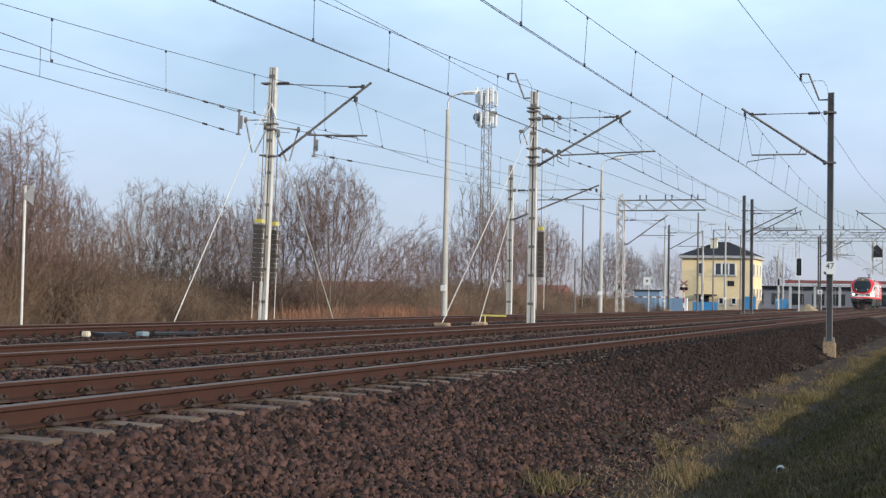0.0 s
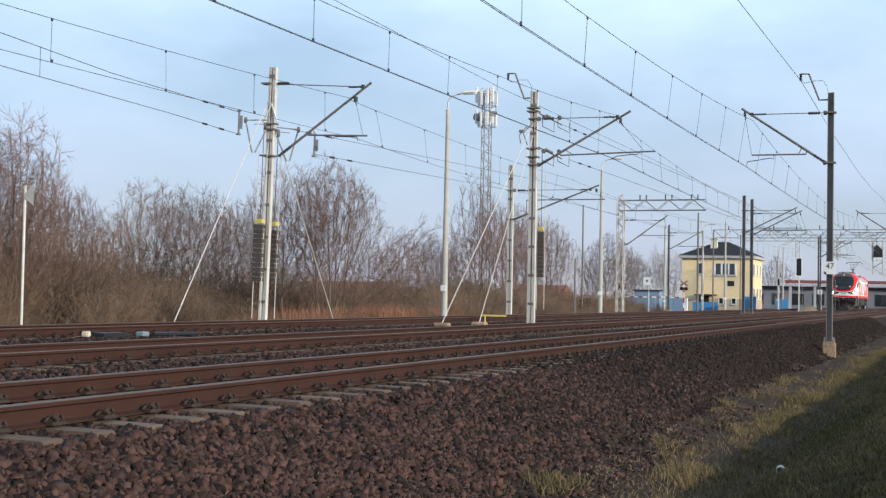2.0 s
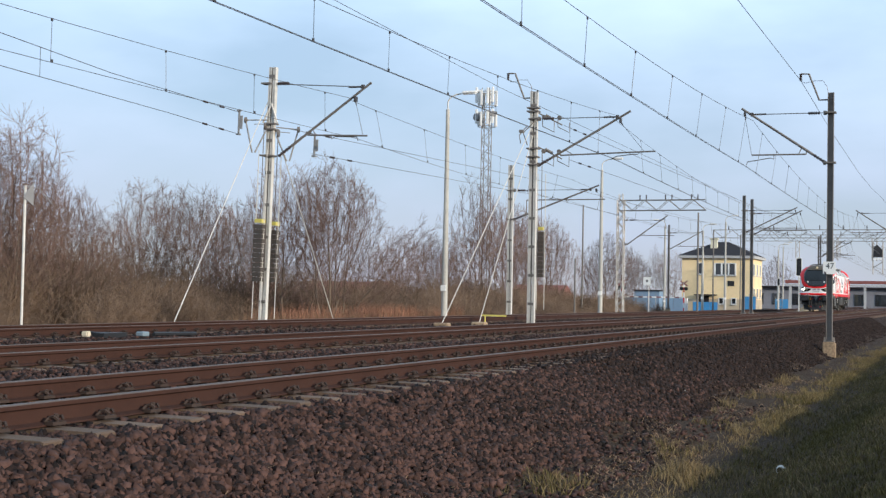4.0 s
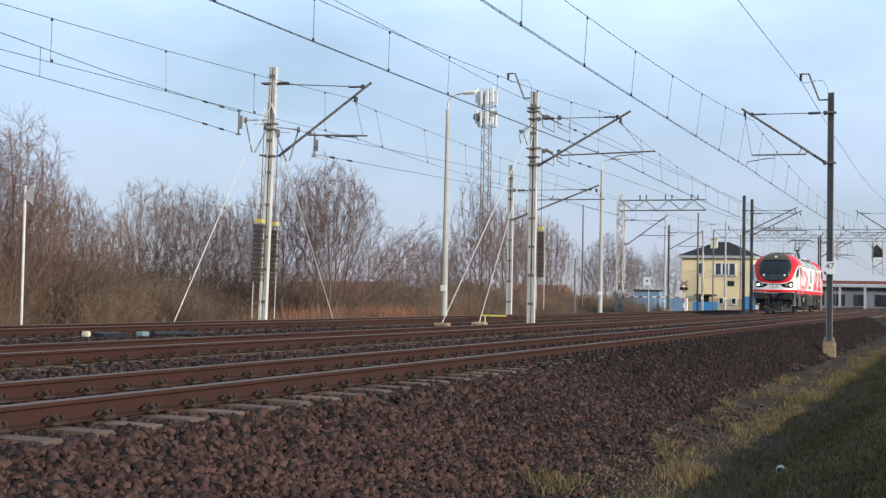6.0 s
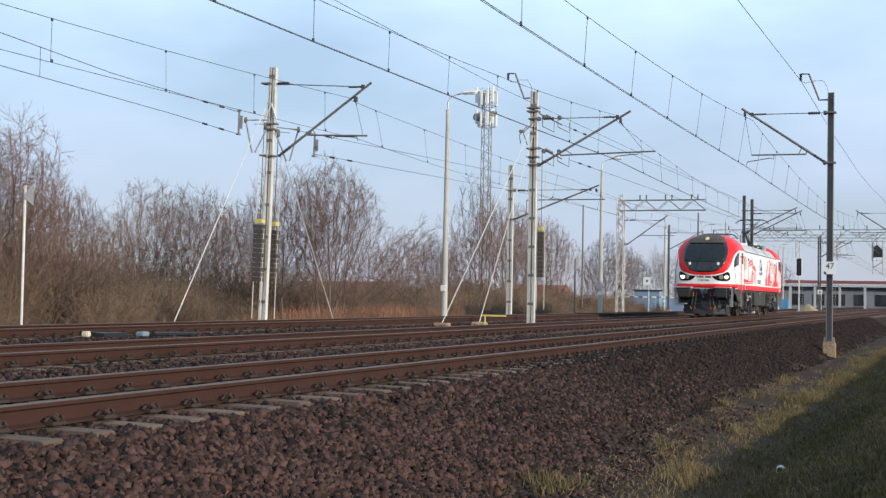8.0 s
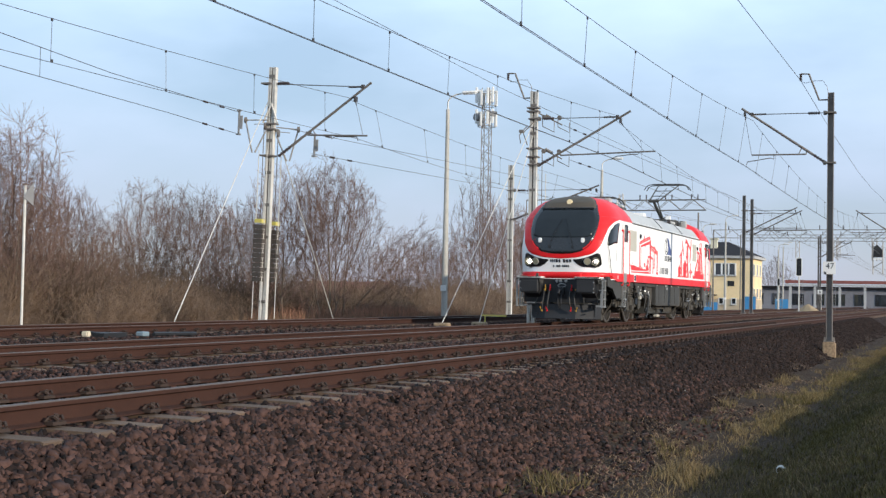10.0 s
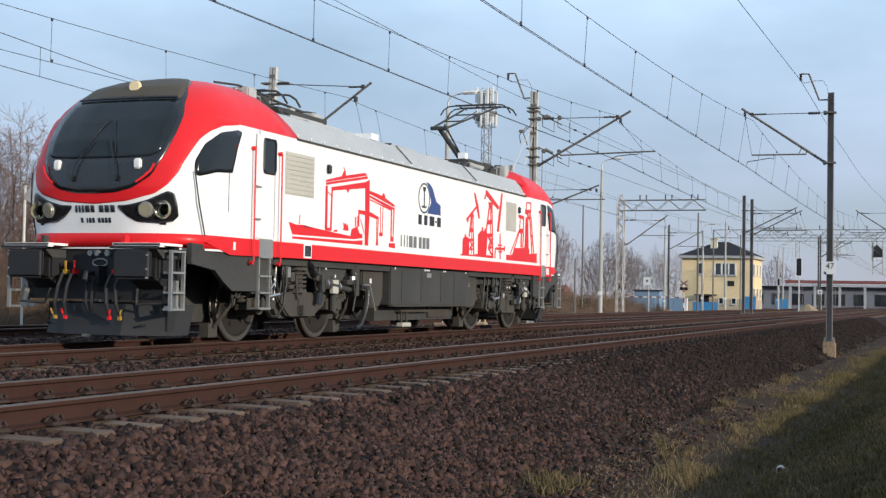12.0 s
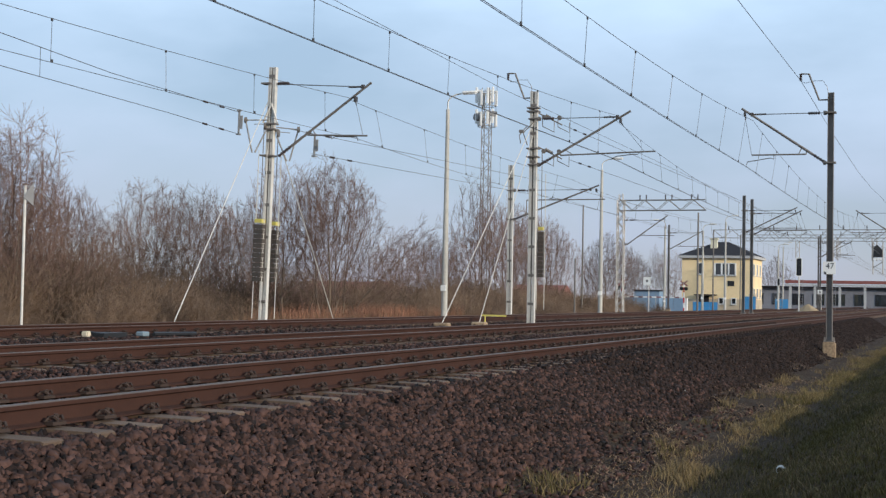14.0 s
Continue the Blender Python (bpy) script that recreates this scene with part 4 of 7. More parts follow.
def roof(loco):
    sec = [(1.5, 3.36), (1.44, 3.44), (1.10, 3.80), (0.95, 3.85), (-0.95, 3.85), (-1.10, 3.80), (-1.44, 3.44), (-1.5, 3.36)]
    bm = bmesh.new()
    bm_prism(bm, sec, "x", -7.0, 7.0)
    part("roof", bm, LGREY, loco, "light grey bevelled roof")
    bm = bmesh.new()
    for s in (-1, 1):
        bm_box(bm, 0, s * 1.508, 3.355, 12.4, 0.02, 0.035)
    part("roof_gutter", bm, LDARK, loco)
    bm = bmesh.new()
    for k in range(26):
        for s in (-1, 1):
            bm_box(bm, -6.1 + k * 0.49, s * 1.47, 3.42, 0.04, 0.05, 0.03)
    tagged(part("roof_bolts", bm, LWHITE, loco), kind="stuff")
    for x in (1.2, -2.6):
        bm = bmesh.new()
        for s in (-1, 1):
            bm_tube(bm, (x, s * 1.47, 3.44), (x, s * 1.10, 3.83), 0.012, seg=6)
        bm_tube(bm, (x, -1.0, 3.865), (x, 1.0, 3.865), 0.018, seg=6)
        part("roof_joint", bm, LDARK, loco)
    for x, l, w, h in ((3.6, 1.5, 1.5, 0.10), (2.0, 1.0, 1.2, 0.13), (0.0, 1.6, 1.5, 0.10), (-2.2, 1.3, 1.4, 0.10)):
        bm = bmesh.new()
        bm_box(bm, x, 0, 3.85 + h / 2, l, w, h)
        bmesh.ops.bevel(bm, geom=[e for e in bm.edges], offset=0.03, segments=2, affect="EDGES")
        part("roof_hatch", bm, LGREY, loco)
    bm = bmesh.new()
    bm_box(bm, 1.85, 0.75, 3.93, 0.34, 0.36, 0.12)
    part("roof_panel", bm, LWHITE, loco, "white panel on the roof")
    # cables, busbars and switchgear by the pantographs
    for c in (-6.9, 6.9):
        d = 1 if c > 0 else -1
        for k in range(5):
            y = -0.7 + 0.35 * k
            bm = bmesh.new()
            bm_path(bm, [(c - d * 1.2, y, 4.0), (c - d * 0.8, y, 4.16), (c - d * 0.1, y, 4.2), (c + d * 0.4, y * 0.8, 4.18)], 0.02, 5)
            part("busbar", bm, LDARK, loco)
        bm = bmesh.new()
        bm_tube(bm, (c - d * 0.9, -0.2, 4.1), (c + d * 0.2, -0.2, 4.16), 0.10, seg=12)
        part("circuit_breaker", bm, LDARK, loco)
        bm = bmesh.new()
        bm_box(bm, c - d * 1.1, 0.45, 4.06, 0.5, 0.3, 0.24)
        part("switch_box", bm, LDARK, loco)
        bm = bmesh.new()      # grey fan housing with an open front frame
        bm_box(bm, c - d * 0.34, 0, 4.02, 0.30, 1.7, 0.34)
        bmesh.ops.bevel(bm, geom=[e for e in bm.edges], offset=0.025, segments=2, affect="EDGES")
        housing = part("fan_housing", bm, LGREY, loco)
        bm = bmesh.new()
        bm_prism(bm, [(c - d * 0.5, 3.85), (c - d * 1.2, 3.85), (c - d * 1.2, 3.98), (c - d * 0.5, 4.10)], "y", 0.10, 0.70)
        part("duct", bm, LDUST, housing)
    for c in (-6.5, 6.5):
        for s in (-1, 1):
            bm = bmesh.new()
            bm_path(bm, [(c - 0.4, s * 0.72, 3.85), (c - 0.4, s * 0.72, 4.10), (c + 0.4, s * 0.72, 4.13), (c + 0.4, s * 0.72, 3.9)], 0.022, 6)
            bm_tube(bm, (c, s * 0.72, 3.9), (c, s * 0.72, 4.12), 0.018, seg=6)
            part("roof_rail", bm, LALU, loco)


def side_art(loco, s):
    """Red pictures of cranes, a ship, pump jacks and a winding tower."""
    ship = [[(6.43, 1.97), (6.16, 1.94), (5.91, 1.95), (5.86, 1.91), (5.49, 1.92), (4.74, 1.88), (4.08, 1.85), (3.96, 1.8), (6.29, 1.77)], [(4.08, 1.85), (4.03, 1.98), (3.81, 2.04), (3.74, 1.96), (3.68, 1.91), (3.58, 1.92), (3.57, 1.84), (3.96, 1.8)], [(6.29, 1.74), (3.96, 1.77), (3.56, 1.8), (3.56, 1.71), (6.29, 1.7)], bar([(6.04, 2.11), (6.05, 1.95)], 0.026), bar([(3.88, 2.21), (3.87, 2.03)], 0.047), bar([(3.78, 2.23), (3.78, 2.03)], 0.036), [(4.76, 1.92), (4.62, 1.94), (4.63, 1.9), (4.76, 1.89)], [(4.39, 1.94), (4.35, 2.02), (4.3, 2.08), (4.23, 2.03), (4.19, 2.07), (4.17, 1.94)], bar([(4.37, 2.08), (4.36, 2.01)], 0.026)]
    dock_crane = [[(5.09, 2.78), (4.48, 2.9), (3.51, 3.05), (3.41, 3.01), (5.1, 2.74)], [(5.11, 2.73), (3.39, 3), (3.39, 2.95), (5.1, 2.69)], [(4.87, 2.67), (3.43, 2.89), (3.46, 2.77), (4.87, 2.61)], [(5.11, 2.68), (5.03, 2.68), (5.02, 1.95), (5.11, 1.94)], [(4.88, 2.67), (4.83, 2.68), (4.85, 1.94), (4.91, 1.93)], [(5.11, 1.95), (4.85, 1.96), (4.86, 1.9), (5.1, 1.9)], [(3.49, 2.88), (3.3, 2.94), (3.28, 2.19), (3.32, 1.71), (3.46, 1.71), (3.46, 2.17)], [(4.48, 2.9), (4.43, 2.97), (4.34, 3.03), (4.32, 2.92)], bar([(4.41, 3.06), (4.37, 3.01)], 0.026), [(4.28, 2.68), (4.14, 2.7), (4.23, 2.62)], bar([(5.02, 2.57), (4.88, 2.53)], 0.016)]
    container_crane = [[(3.28, 2.74), (2.69, 2.68), (2.12, 2.55), (2.13, 2.51), (3.28, 2.68)], [(3.28, 2.65), (2.12, 2.49), (2.24, 2.45), (3.27, 2.61)], [(3.27, 2.58), (2.27, 2.46), (2.29, 2.43), (3.27, 2.56)], [(2.29, 2.45), (2.24, 2.44), (2.24, 1.92), (2.29, 1.92)], [(2.17, 2.48), (2.12, 2.5), (2.15, 1.92), (2.18, 1.92)], [(2.28, 1.93), (2.15, 1.93), (2.14, 1.84), (2.29, 1.83)], [(2.35, 1.8), (2.08, 1.81), (2.06, 1.71), (2.36, 1.72)], [(2.72, 2.67), (2.68, 2.74), (2.61, 2.72), (2.56, 2.63)], bar([(2.79, 2.48), (2.76, 1.97)], 0.021), bar([(2.67, 2.48), (2.68, 1.98)], 0.021), [(2.82, 1.98), (2.67, 1.99), (2.66, 1.92), (2.81, 1.91)]]
    quay_crane = [[(3.75, 2.35), (3.24, 2.34), (3.27, 2.26), (3.75, 2.28)], [(3.24, 2.34), (2.87, 2.27), (2.87, 2.22), (3.27, 2.26)], bar([(3.74, 2.34), (3.75, 2.04)], 0.042), bar([(2.94, 2.23), (2.94, 1.85)], 0.021), bar([(2.88, 2.22), (2.9, 1.85)], 0.021), [(2.94, 1.86), (2.89, 1.86), (2.87, 1.73), (2.97, 1.73)], bar([(3.67, 2.18), (3.49, 1.92)], 0.016)]
    small_pump = [[(-2.36, 3.16), (-2.44, 3.14), (-2.59, 2.94), (-2.51, 2.85), (-2.38, 3.08)], [(-2.53, 2.93), (-2.62, 2.92), (-2.76, 2.59), (-2.69, 2.58), (-2.51, 2.84)], [(-2.51, 2.86), (-2.53, 2.81), (-1.95, 2.5), (-1.89, 2.54)], [(-1.87, 2.54), (-2.04, 2.52), (-1.95, 2.45)], bar([(-2.22, 2.67), (-2.07, 2.13)], 0.051), bar([(-2.29, 2.67), (-2.4, 1.73)], 0.051), bar([(-2.22, 2.63), (-2.23, 1.74)], 0.026), [(-2.13, 2.64), (-2.35, 2.66), (-2.34, 2.58), (-2.15, 2.56)], [(-1.67, 1.72), (-1.67, 2.07), (-1.83, 2.14), (-2.08, 2.1), (-2.08, 1.74)], bar([(-1.83, 2.18), (-1.84, 2.13)], 0.068), [(-1.56, 1.74), (-2.49, 1.74), (-2.49, 1.71), (-1.56, 1.7)], bar([(-2.12, 2.29), (-2.35, 2.3)], 0.085), bar([(-2.07, 2.07), (-2.38, 2.08)], 0.06), bar([(-2.11, 2.05), (-2.39, 1.9)], 0.034), bar([(-2.38, 2.05), (-2.13, 1.88)], 0.034), bar([(-2.12, 1.86), (-2.39, 1.87)], 0.043)]
    large_pump = [[(-3.14, 3.28), (-3.29, 3.25), (-4.1, 2.95), (-4.01, 2.88), (-3.12, 3.17)], [(-4.28, 3.3), (-4.33, 3.27), (-4.28, 3.05), (-4.19, 3.04), (-4.21, 3.22)], [(-4.17, 3.06), (-4.3, 3.06), (-4.23, 2.84), (-4.1, 2.83)], [(-4.09, 2.83), (-4.24, 2.84), (-4.09, 2.35), (-3.97, 2.36)], bar([(-3.1, 3.15), (-3.08, 3.06)], 0.06), [(-3.34, 3.01), (-3.63, 3.03), (-3.61, 2.91), (-3.37, 2.88)], bar([(-3.41, 2.93), (-3.2, 2.32)], 0.06), bar([(-3.57, 2.94), (-3.7, 1.73)], 0.06), bar([(-3.49, 2.89), (-3.51, 1.8)], 0.026), bar([(-3.31, 2.54), (-3.63, 2.56)], 0.111), bar([(-3.26, 2.23), (-3.67, 2.25)], 0.085)]
    pump_base = [bar([(-3.36, 2.2), (-3.68, 1.99)], 0.051), bar([(-3.67, 2.2), (-3.39, 1.98)], 0.051), bar([(-3.36, 1.95), (-3.69, 1.96)], 0.051), bar([(-3.38, 1.92), (-3.69, 1.77)], 0.043), [(-2.66, 1.72), (-2.66, 2.22), (-2.86, 2.32), (-3.22, 2.31), (-3.29, 2.24), (-3.22, 1.75)], bar([(-2.94, 2.4), (-2.95, 2.3)], 0.077), bar([(-3.09, 2.35), (-3.22, 2.31)], 0.068), [(-2.49, 1.77), (-3.73, 1.77), (-3.73, 1.71), (-2.49, 1.71)], bar([(-4.2, 2.32), (-4.2, 2.21)], 0.034), bar([(-4.2, 2.23), (-4.23, 1.7)], 0.051), [(-3.92, 1.98), (-4.56, 1.99), (-4.54, 1.93), (-3.92, 1.92)], bar([(-3.86, 1.96), (-3.85, 1.71)], 0.043), [(-4.05, 2.05), (-4.38, 2.06), (-4.36, 2.03), (-4.08, 2.01)], [(-4.1, 1.9), (-4.36, 1.91), (-4.32, 1.86), (-4.15, 1.86)], bar([(-4.55, 2.03), (-4.54, 1.91)], 0.034)]
    winding_tower = [[(-4.69, 1.7), (-4.71, 1.83), (-5.02, 1.83), (-5.18, 1.87), (-5.27, 2.01), (-5.29, 1.7)], [(-5.29, 1.7), (-5.27, 2.02), (-5.91, 2.04), (-6.12, 2.07), (-6.3, 2.13), (-6.5, 2.02), (-6.51, 1.7)], [(-6.51, 1.7), (-6.5, 1.91), (-7.14, 1.95), (-7.15, 1.7)], [(-6.18, 2.83), (-6.35, 2.84), (-6.43, 2.07), (-6.12, 2.05)], bar([(-6.21, 3.22), (-6.2, 2.97)], 0.026), bar([(-6.59, 3.23), (-6.57, 2.97)], 0.026), bar([(-6.21, 3.21), (-6.59, 3.22)], 0.034), bar([(-6.5, 2.85), (-6.73, 1.93)], 0.043), bar([(-6.6, 2.87), (-6.88, 1.94)], 0.043), bar([(-6.65, 2.4), (-6.79, 2.32)], 0.034), bar([(-6.74, 2.22), (-6.85, 2.09)], 0.034), [(-5.6, 2.86), (-6.02, 2.85), (-6, 2.76), (-5.61, 2.78)], bar([(-5.73, 2.75), (-5.68, 2.51)], 0.026), bar([(-6, 2.76), (-5.99, 2.5)], 0.034), [(-5.69, 2.52), (-6, 2.53), (-5.98, 2.41), (-5.72, 2.4)], bar([(-5.84, 2.41), (-5.82, 2.05)], 0.068), bar([(-5.66, 2.48), (-4.98, 1.86)], 0.021), bar([(-5.69, 2.46), (-5.25, 1.96)], 0.026), bar([(-6.01, 2.42), (-5.95, 2.06)], 0.043), bar([(-6.14, 2.97), (-6.35, 2.97)], 0.119)]
    wheel = [[(-6.43 + 0.13 * math.sin(a), 2.92 + 0.13 * math.cos(a)), (-6.43 + 0.13 * math.sin(b), 2.92 + 0.13 * math.cos(b)), (-6.43 + 0.06 * math.sin(b), 2.92 + 0.06 * math.cos(b)), (-6.43 + 0.06 * math.sin(a), 2.92 + 0.06 * math.cos(a))]
             for a, b in ((2 * math.pi * k / 16, 2 * math.pi * (k + 1) / 16) for k in range(16))]
    i = 0
    for motif in (ship, dock_crane, container_crane, quay_crane, small_pump, large_pump, pump_base, winding_tower, wheel):
        for sh in motif:
            plate("picture", sh, LRED, loco, 0.004 + 0.00012 * i, 1.5 * s)
            i += 1
    plate("picture_line", [(7.0, 1.672), (-6.95, 1.672), (-6.95, 1.648), (7.0, 1.648)], LWHITE, loco, 0.012, 1.5 * s)
    ring = [(0.61 + 0.31 * math.sin(a), 2.80 + 0.315 * math.cos(a)) for a in np.linspace(0, 2 * math.pi, 37)]
    for i in range(36):
        (x0, z0), (x1, z1) = ring[i], ring[i + 1]
        k = 0.90
        plate("emblem", [(x0, z0), (x1, z1), (0.61 + (x1 - .61) * k, 2.80 + (z1 - 2.80) * k), (0.61 + (x0 - .61) * k, 2.80 + (z0 - 2.80) * k)], LLETTER, loco)
    plate("emblem", [(0.50, 3.15), (0.32, 3.12), (0.15, 3.03), (-0.05, 2.78), (-0.30, 2.71), (-0.31, 2.50), (-0.06, 2.51), (0.21, 2.70), (0.33, 2.98)], LNAVY, loco)
    plate("emblem", [(0.43, 2.50), (0.24, 2.72), (-0.10, 2.50)], LNAVY, loco, 0.007)
    plate("emblem", bar([(0.61, 3.0), (0.60, 2.62)], .05), LLETTER, loco)
    plate("emblem", [(0.69, 3.03), (0.53, 3.03), (0.55, 2.95), (0.67, 2.95)], LLETTER, loco)
    plate("emblem", [(0.75, 2.64), (0.46, 2.64), (0.50, 2.60), (0.71, 2.60)], LLETTER, loco)
    for x0, x1, z0, z1 in ((0.90, 0.73, 2.25, 2.45), (0.59, 0.42, 2.25, 2.45), (0.29, 0.04, 2.25, 2.45), (-0.02, -0.10, 2.33, 2.37), (-0.13, -0.33, 2.25, 2.45)):
        plate("letter_bar", [(x0, z1), (x1, z1), (x1, z0), (x0, z0)], LLETTER, loco)
    for x0, x1 in ((1.78, 1.74), (1.62, 1.58), (1.48, 1.44), (1.37, 1.19), (1.13, 0.98), (0.85, 0.71), (0.65, 0.50), (0.45, 0.29)):
        plate("number_bar", [(x0, 1.99), (x1, 1.99), (x1, 1.76), (x0, 1.76)], LNUMBER, loco)


def locomotive():
    loco = thing("electric_locomotive", "red and white electric locomotive with painted industrial scenes", "locomotive")
    cab(loco, 0, True, 7.23)
    cab(loco, 180, False, 7.75)
    bm = bmesh.new()
    sec = [(1.5, 1.40), (1.5, 3.36), (1.4, 3.40), (-1.4, 3.40), (-1.5, 3.36), (-1.5, 1.40)]
    bm_prism(bm, sec, "x", -7.4, 7.4)
    part("body", bm, LWHITE, loco, "white body side")
    for s in (-1, 1):
        bm = bmesh.new()
        bm_box(bm, 0, s * 1.496, 1.505, 12.2, 0.02, 0.25)
        part("stripe", bm, LRED, loco, "red stripe along the lower side")
    roof(loco)
    side_art(loco, 1)
    # louvred grilles, square hatch, cameras, body joints
    for x0, x1 in ((5.56, 6.58), (-5.40, -4.63)):
        bm = bmesh.new()
        bm_box(bm, (x0 + x1) / 2, 1.503, 2.77, x1 - x0, 0.012, 0.70)
        gr = part("grille", bm, LGRILLE, loco, "pale louvred grille")
        bm = bmesh.new()
        for k in range(9):
            bm_box(bm, (x0 + x1) / 2, 1.512, 2.46 + k * 0.077, x1 - x0 - 0.06, 0.012, 0.03)
        part("louvre", bm, LGRILLE, gr)
    for x in (5.02, -5.60):
        bm = bmesh.new()
        bm_box(bm, x, 1.52, 2.97, 0.14, 0.06, 0.16)
        bmesh.ops.bevel(bm, geom=[e for e in bm.edges], offset=0.02, segments=2, affect="EDGES")
        part("side_camera", bm, LBLACK, loco)
    bm = bmesh.new()
    bm_box(bm, 5.75, 1.506, 1.515, 0.28, 0.02, 0.24)
    part("hatch", bm, LWHITE, loco)
    bm = bmesh.new()
    bm_box(bm, 5.75, 1.512, 1.515, 0.21, 0.02, 0.18)
    part("hatch_window", bm, LBLACK, loco)
    # underframe, and an added dark fill for the motors and shade below it
    bm = bmesh.new()
    bm_box(bm, 0, 0, 0.80, 16.6, 1.14, 0.96)
    bm_box(bm, 0, 0, 0.50, 4.2, 2.2, 0.42)
    part("underbody_fill", bm, LDARK, loco)
    bm = bmesh.new()
    bm_box(bm, 0, 0, 1.33, 18.4, 2.8, 0.14)
    part("underframe", bm, LDARK, loco)
    bm = bmesh.new()
    bm_box(bm, -0.15, 0, 0.98, 4.4, 2.84, 0.76)
    bmesh.ops.bevel(bm, geom=[e for e in bm.edges], offset=0.02, segments=2, affect="EDGES")
    tank = part("equipment_box", bm, LDARK, loco, "dark equipment case under the body")
    for x in (-1.7, -0.9, 0.2, 1.2):
        bm = bmesh.new()
        bm_box(bm, x, 1.425, 0.98, 0.62, 0.014, 0.60)
        part("panel", bm, LDARK, tank)
    for x in (-0.9, 0.2):
        for k in range(6):
            bm = bmesh.new()
            bm_box(bm, x, 1.437, 0.78 + k * 0.075, 0.50, 0.016, 0.028)
            part("louvre", bm, LDARK, tank)
    bm = bmesh.new()
    bm_box(bm, -0.15, 1.40, 0.59, 4.3, 0.10, 0.03)
    part("bottom_lip", bm, LDUST, tank)
    for x in (1.85, 0.32, 0.24, 0.16, 0.08, -0.75, -0.85, -2.1):
        bm = bmesh.new()
        bm_box(bm, x, 1.428, 1.325, 0.045, 0.010, 0.035)
        part("small_plate", bm, WHITE, tank)
    bm = bmesh.new()
    bm_box(bm, 0.1, 1.43, 1.22, 0.24, 0.02, 0.09)
    part("label_plate", bm, LALU, tank)
    for cx in (2.62, -2.72):
        d = 1 if cx > 0 else -1
        bm = bmesh.new()
        bm_prism(bm, [(cx - 0.48, 1.32), (cx + 0.48, 1.32), (cx + 0.48, 0.86), (cx + 0.15, 0.55), (cx - 0.32, 0.55), (cx - 0.48, 0.75)], "y", -1.30, 1.30)
        bmesh.ops.bevel(bm, geom=[e for e in bm.edges], offset=0.03, segments=2, affect="EDGES")
        part("air_tank_case", bm, LDUST, loco)
    bm = bmesh.new()
    bm_box(bm, 0.3, 1.1, 0.48, 1.6, 0.3, 0.05)
    bm_box(bm, -1.2, 0.9, 0.45, 1.2, 0.5, 0.22)
    part("hanging_gear", bm, LDUST, loco)
    bm = bmesh.new()
    bm_box(bm, 0.85, 1.2, 0.20, 0.42, 0.16, 0.09)
    bmesh.ops.bevel(bm, geom=[e for e in bm.edges], offset=0.02, segments=1, affect="EDGES")
    ant = part("antenna_block", bm, LGRILLE, loco, "pale signal antenna hung low")
    for x in (0.72, 0.98):
        bm = bmesh.new()
        bm_tube(bm, (x, 1.2, 0.22), (x, 1.2, 0.48), 0.025, seg=6)
        part("hanger", bm, LDARK, ant)
    for cx in (2.62, -2.72):
        bm = bmesh.new()
        bm_box(bm, cx + 0.12, 1.306, 1.06, 0.07, 0.012, 0.09)
        part("small_plate", bm, WHITE, loco)
    for x, z, w, h in ((-8.12, 1.50, 0.24, 0.17), (8.15, 1.50, 0.06, 0.12)):
        bm = bmesh.new()
        bm_box(bm, x, 1.512, z, w, 0.008, h)
        part("label_plate", bm, LWHITE, loco)
    bogie(loco, 5.5, 1)
    bogie(loco, -5.5, 1)
    pantograph(loco, "raised black pantograph touching the wire", True)
    pantograph(loco, "folded black pantograph", False)
    wheels = [wheelset(loco, x) for x in (6.9, 4.1, -4.1, -6.9)]
    return loco, wheels


loco, wheels = locomotive()

# ---- overhead line equipment ----
def h_section(bm, x, y, z0, z1, w, d, t=0.02):
    """An H-beam, flanges across the track."""
    for s in (-1, 1):
        bm_box(bm, x + s * (w / 2 - t / 2), y, (z0 + z1) / 2, t, d, z1 - z0)
    bm_box(bm, x, y, (z0 + z1) / 2, w - 2 * t, t, z1 - z0)


def insulator_rod(bm, a, b, r=0.05, n=6):
    a, b = Vector(a), Vector(b)
    for k in range(n):
        p, q = a.lerp(b, (k + 0.15) / n), a.lerp(b, (k + 0.85) / n)
        bm_tube(bm, p, q, r, r * 0.55, 8)
    bm_tube(bm, a, b, r * 0.5, seg=6)


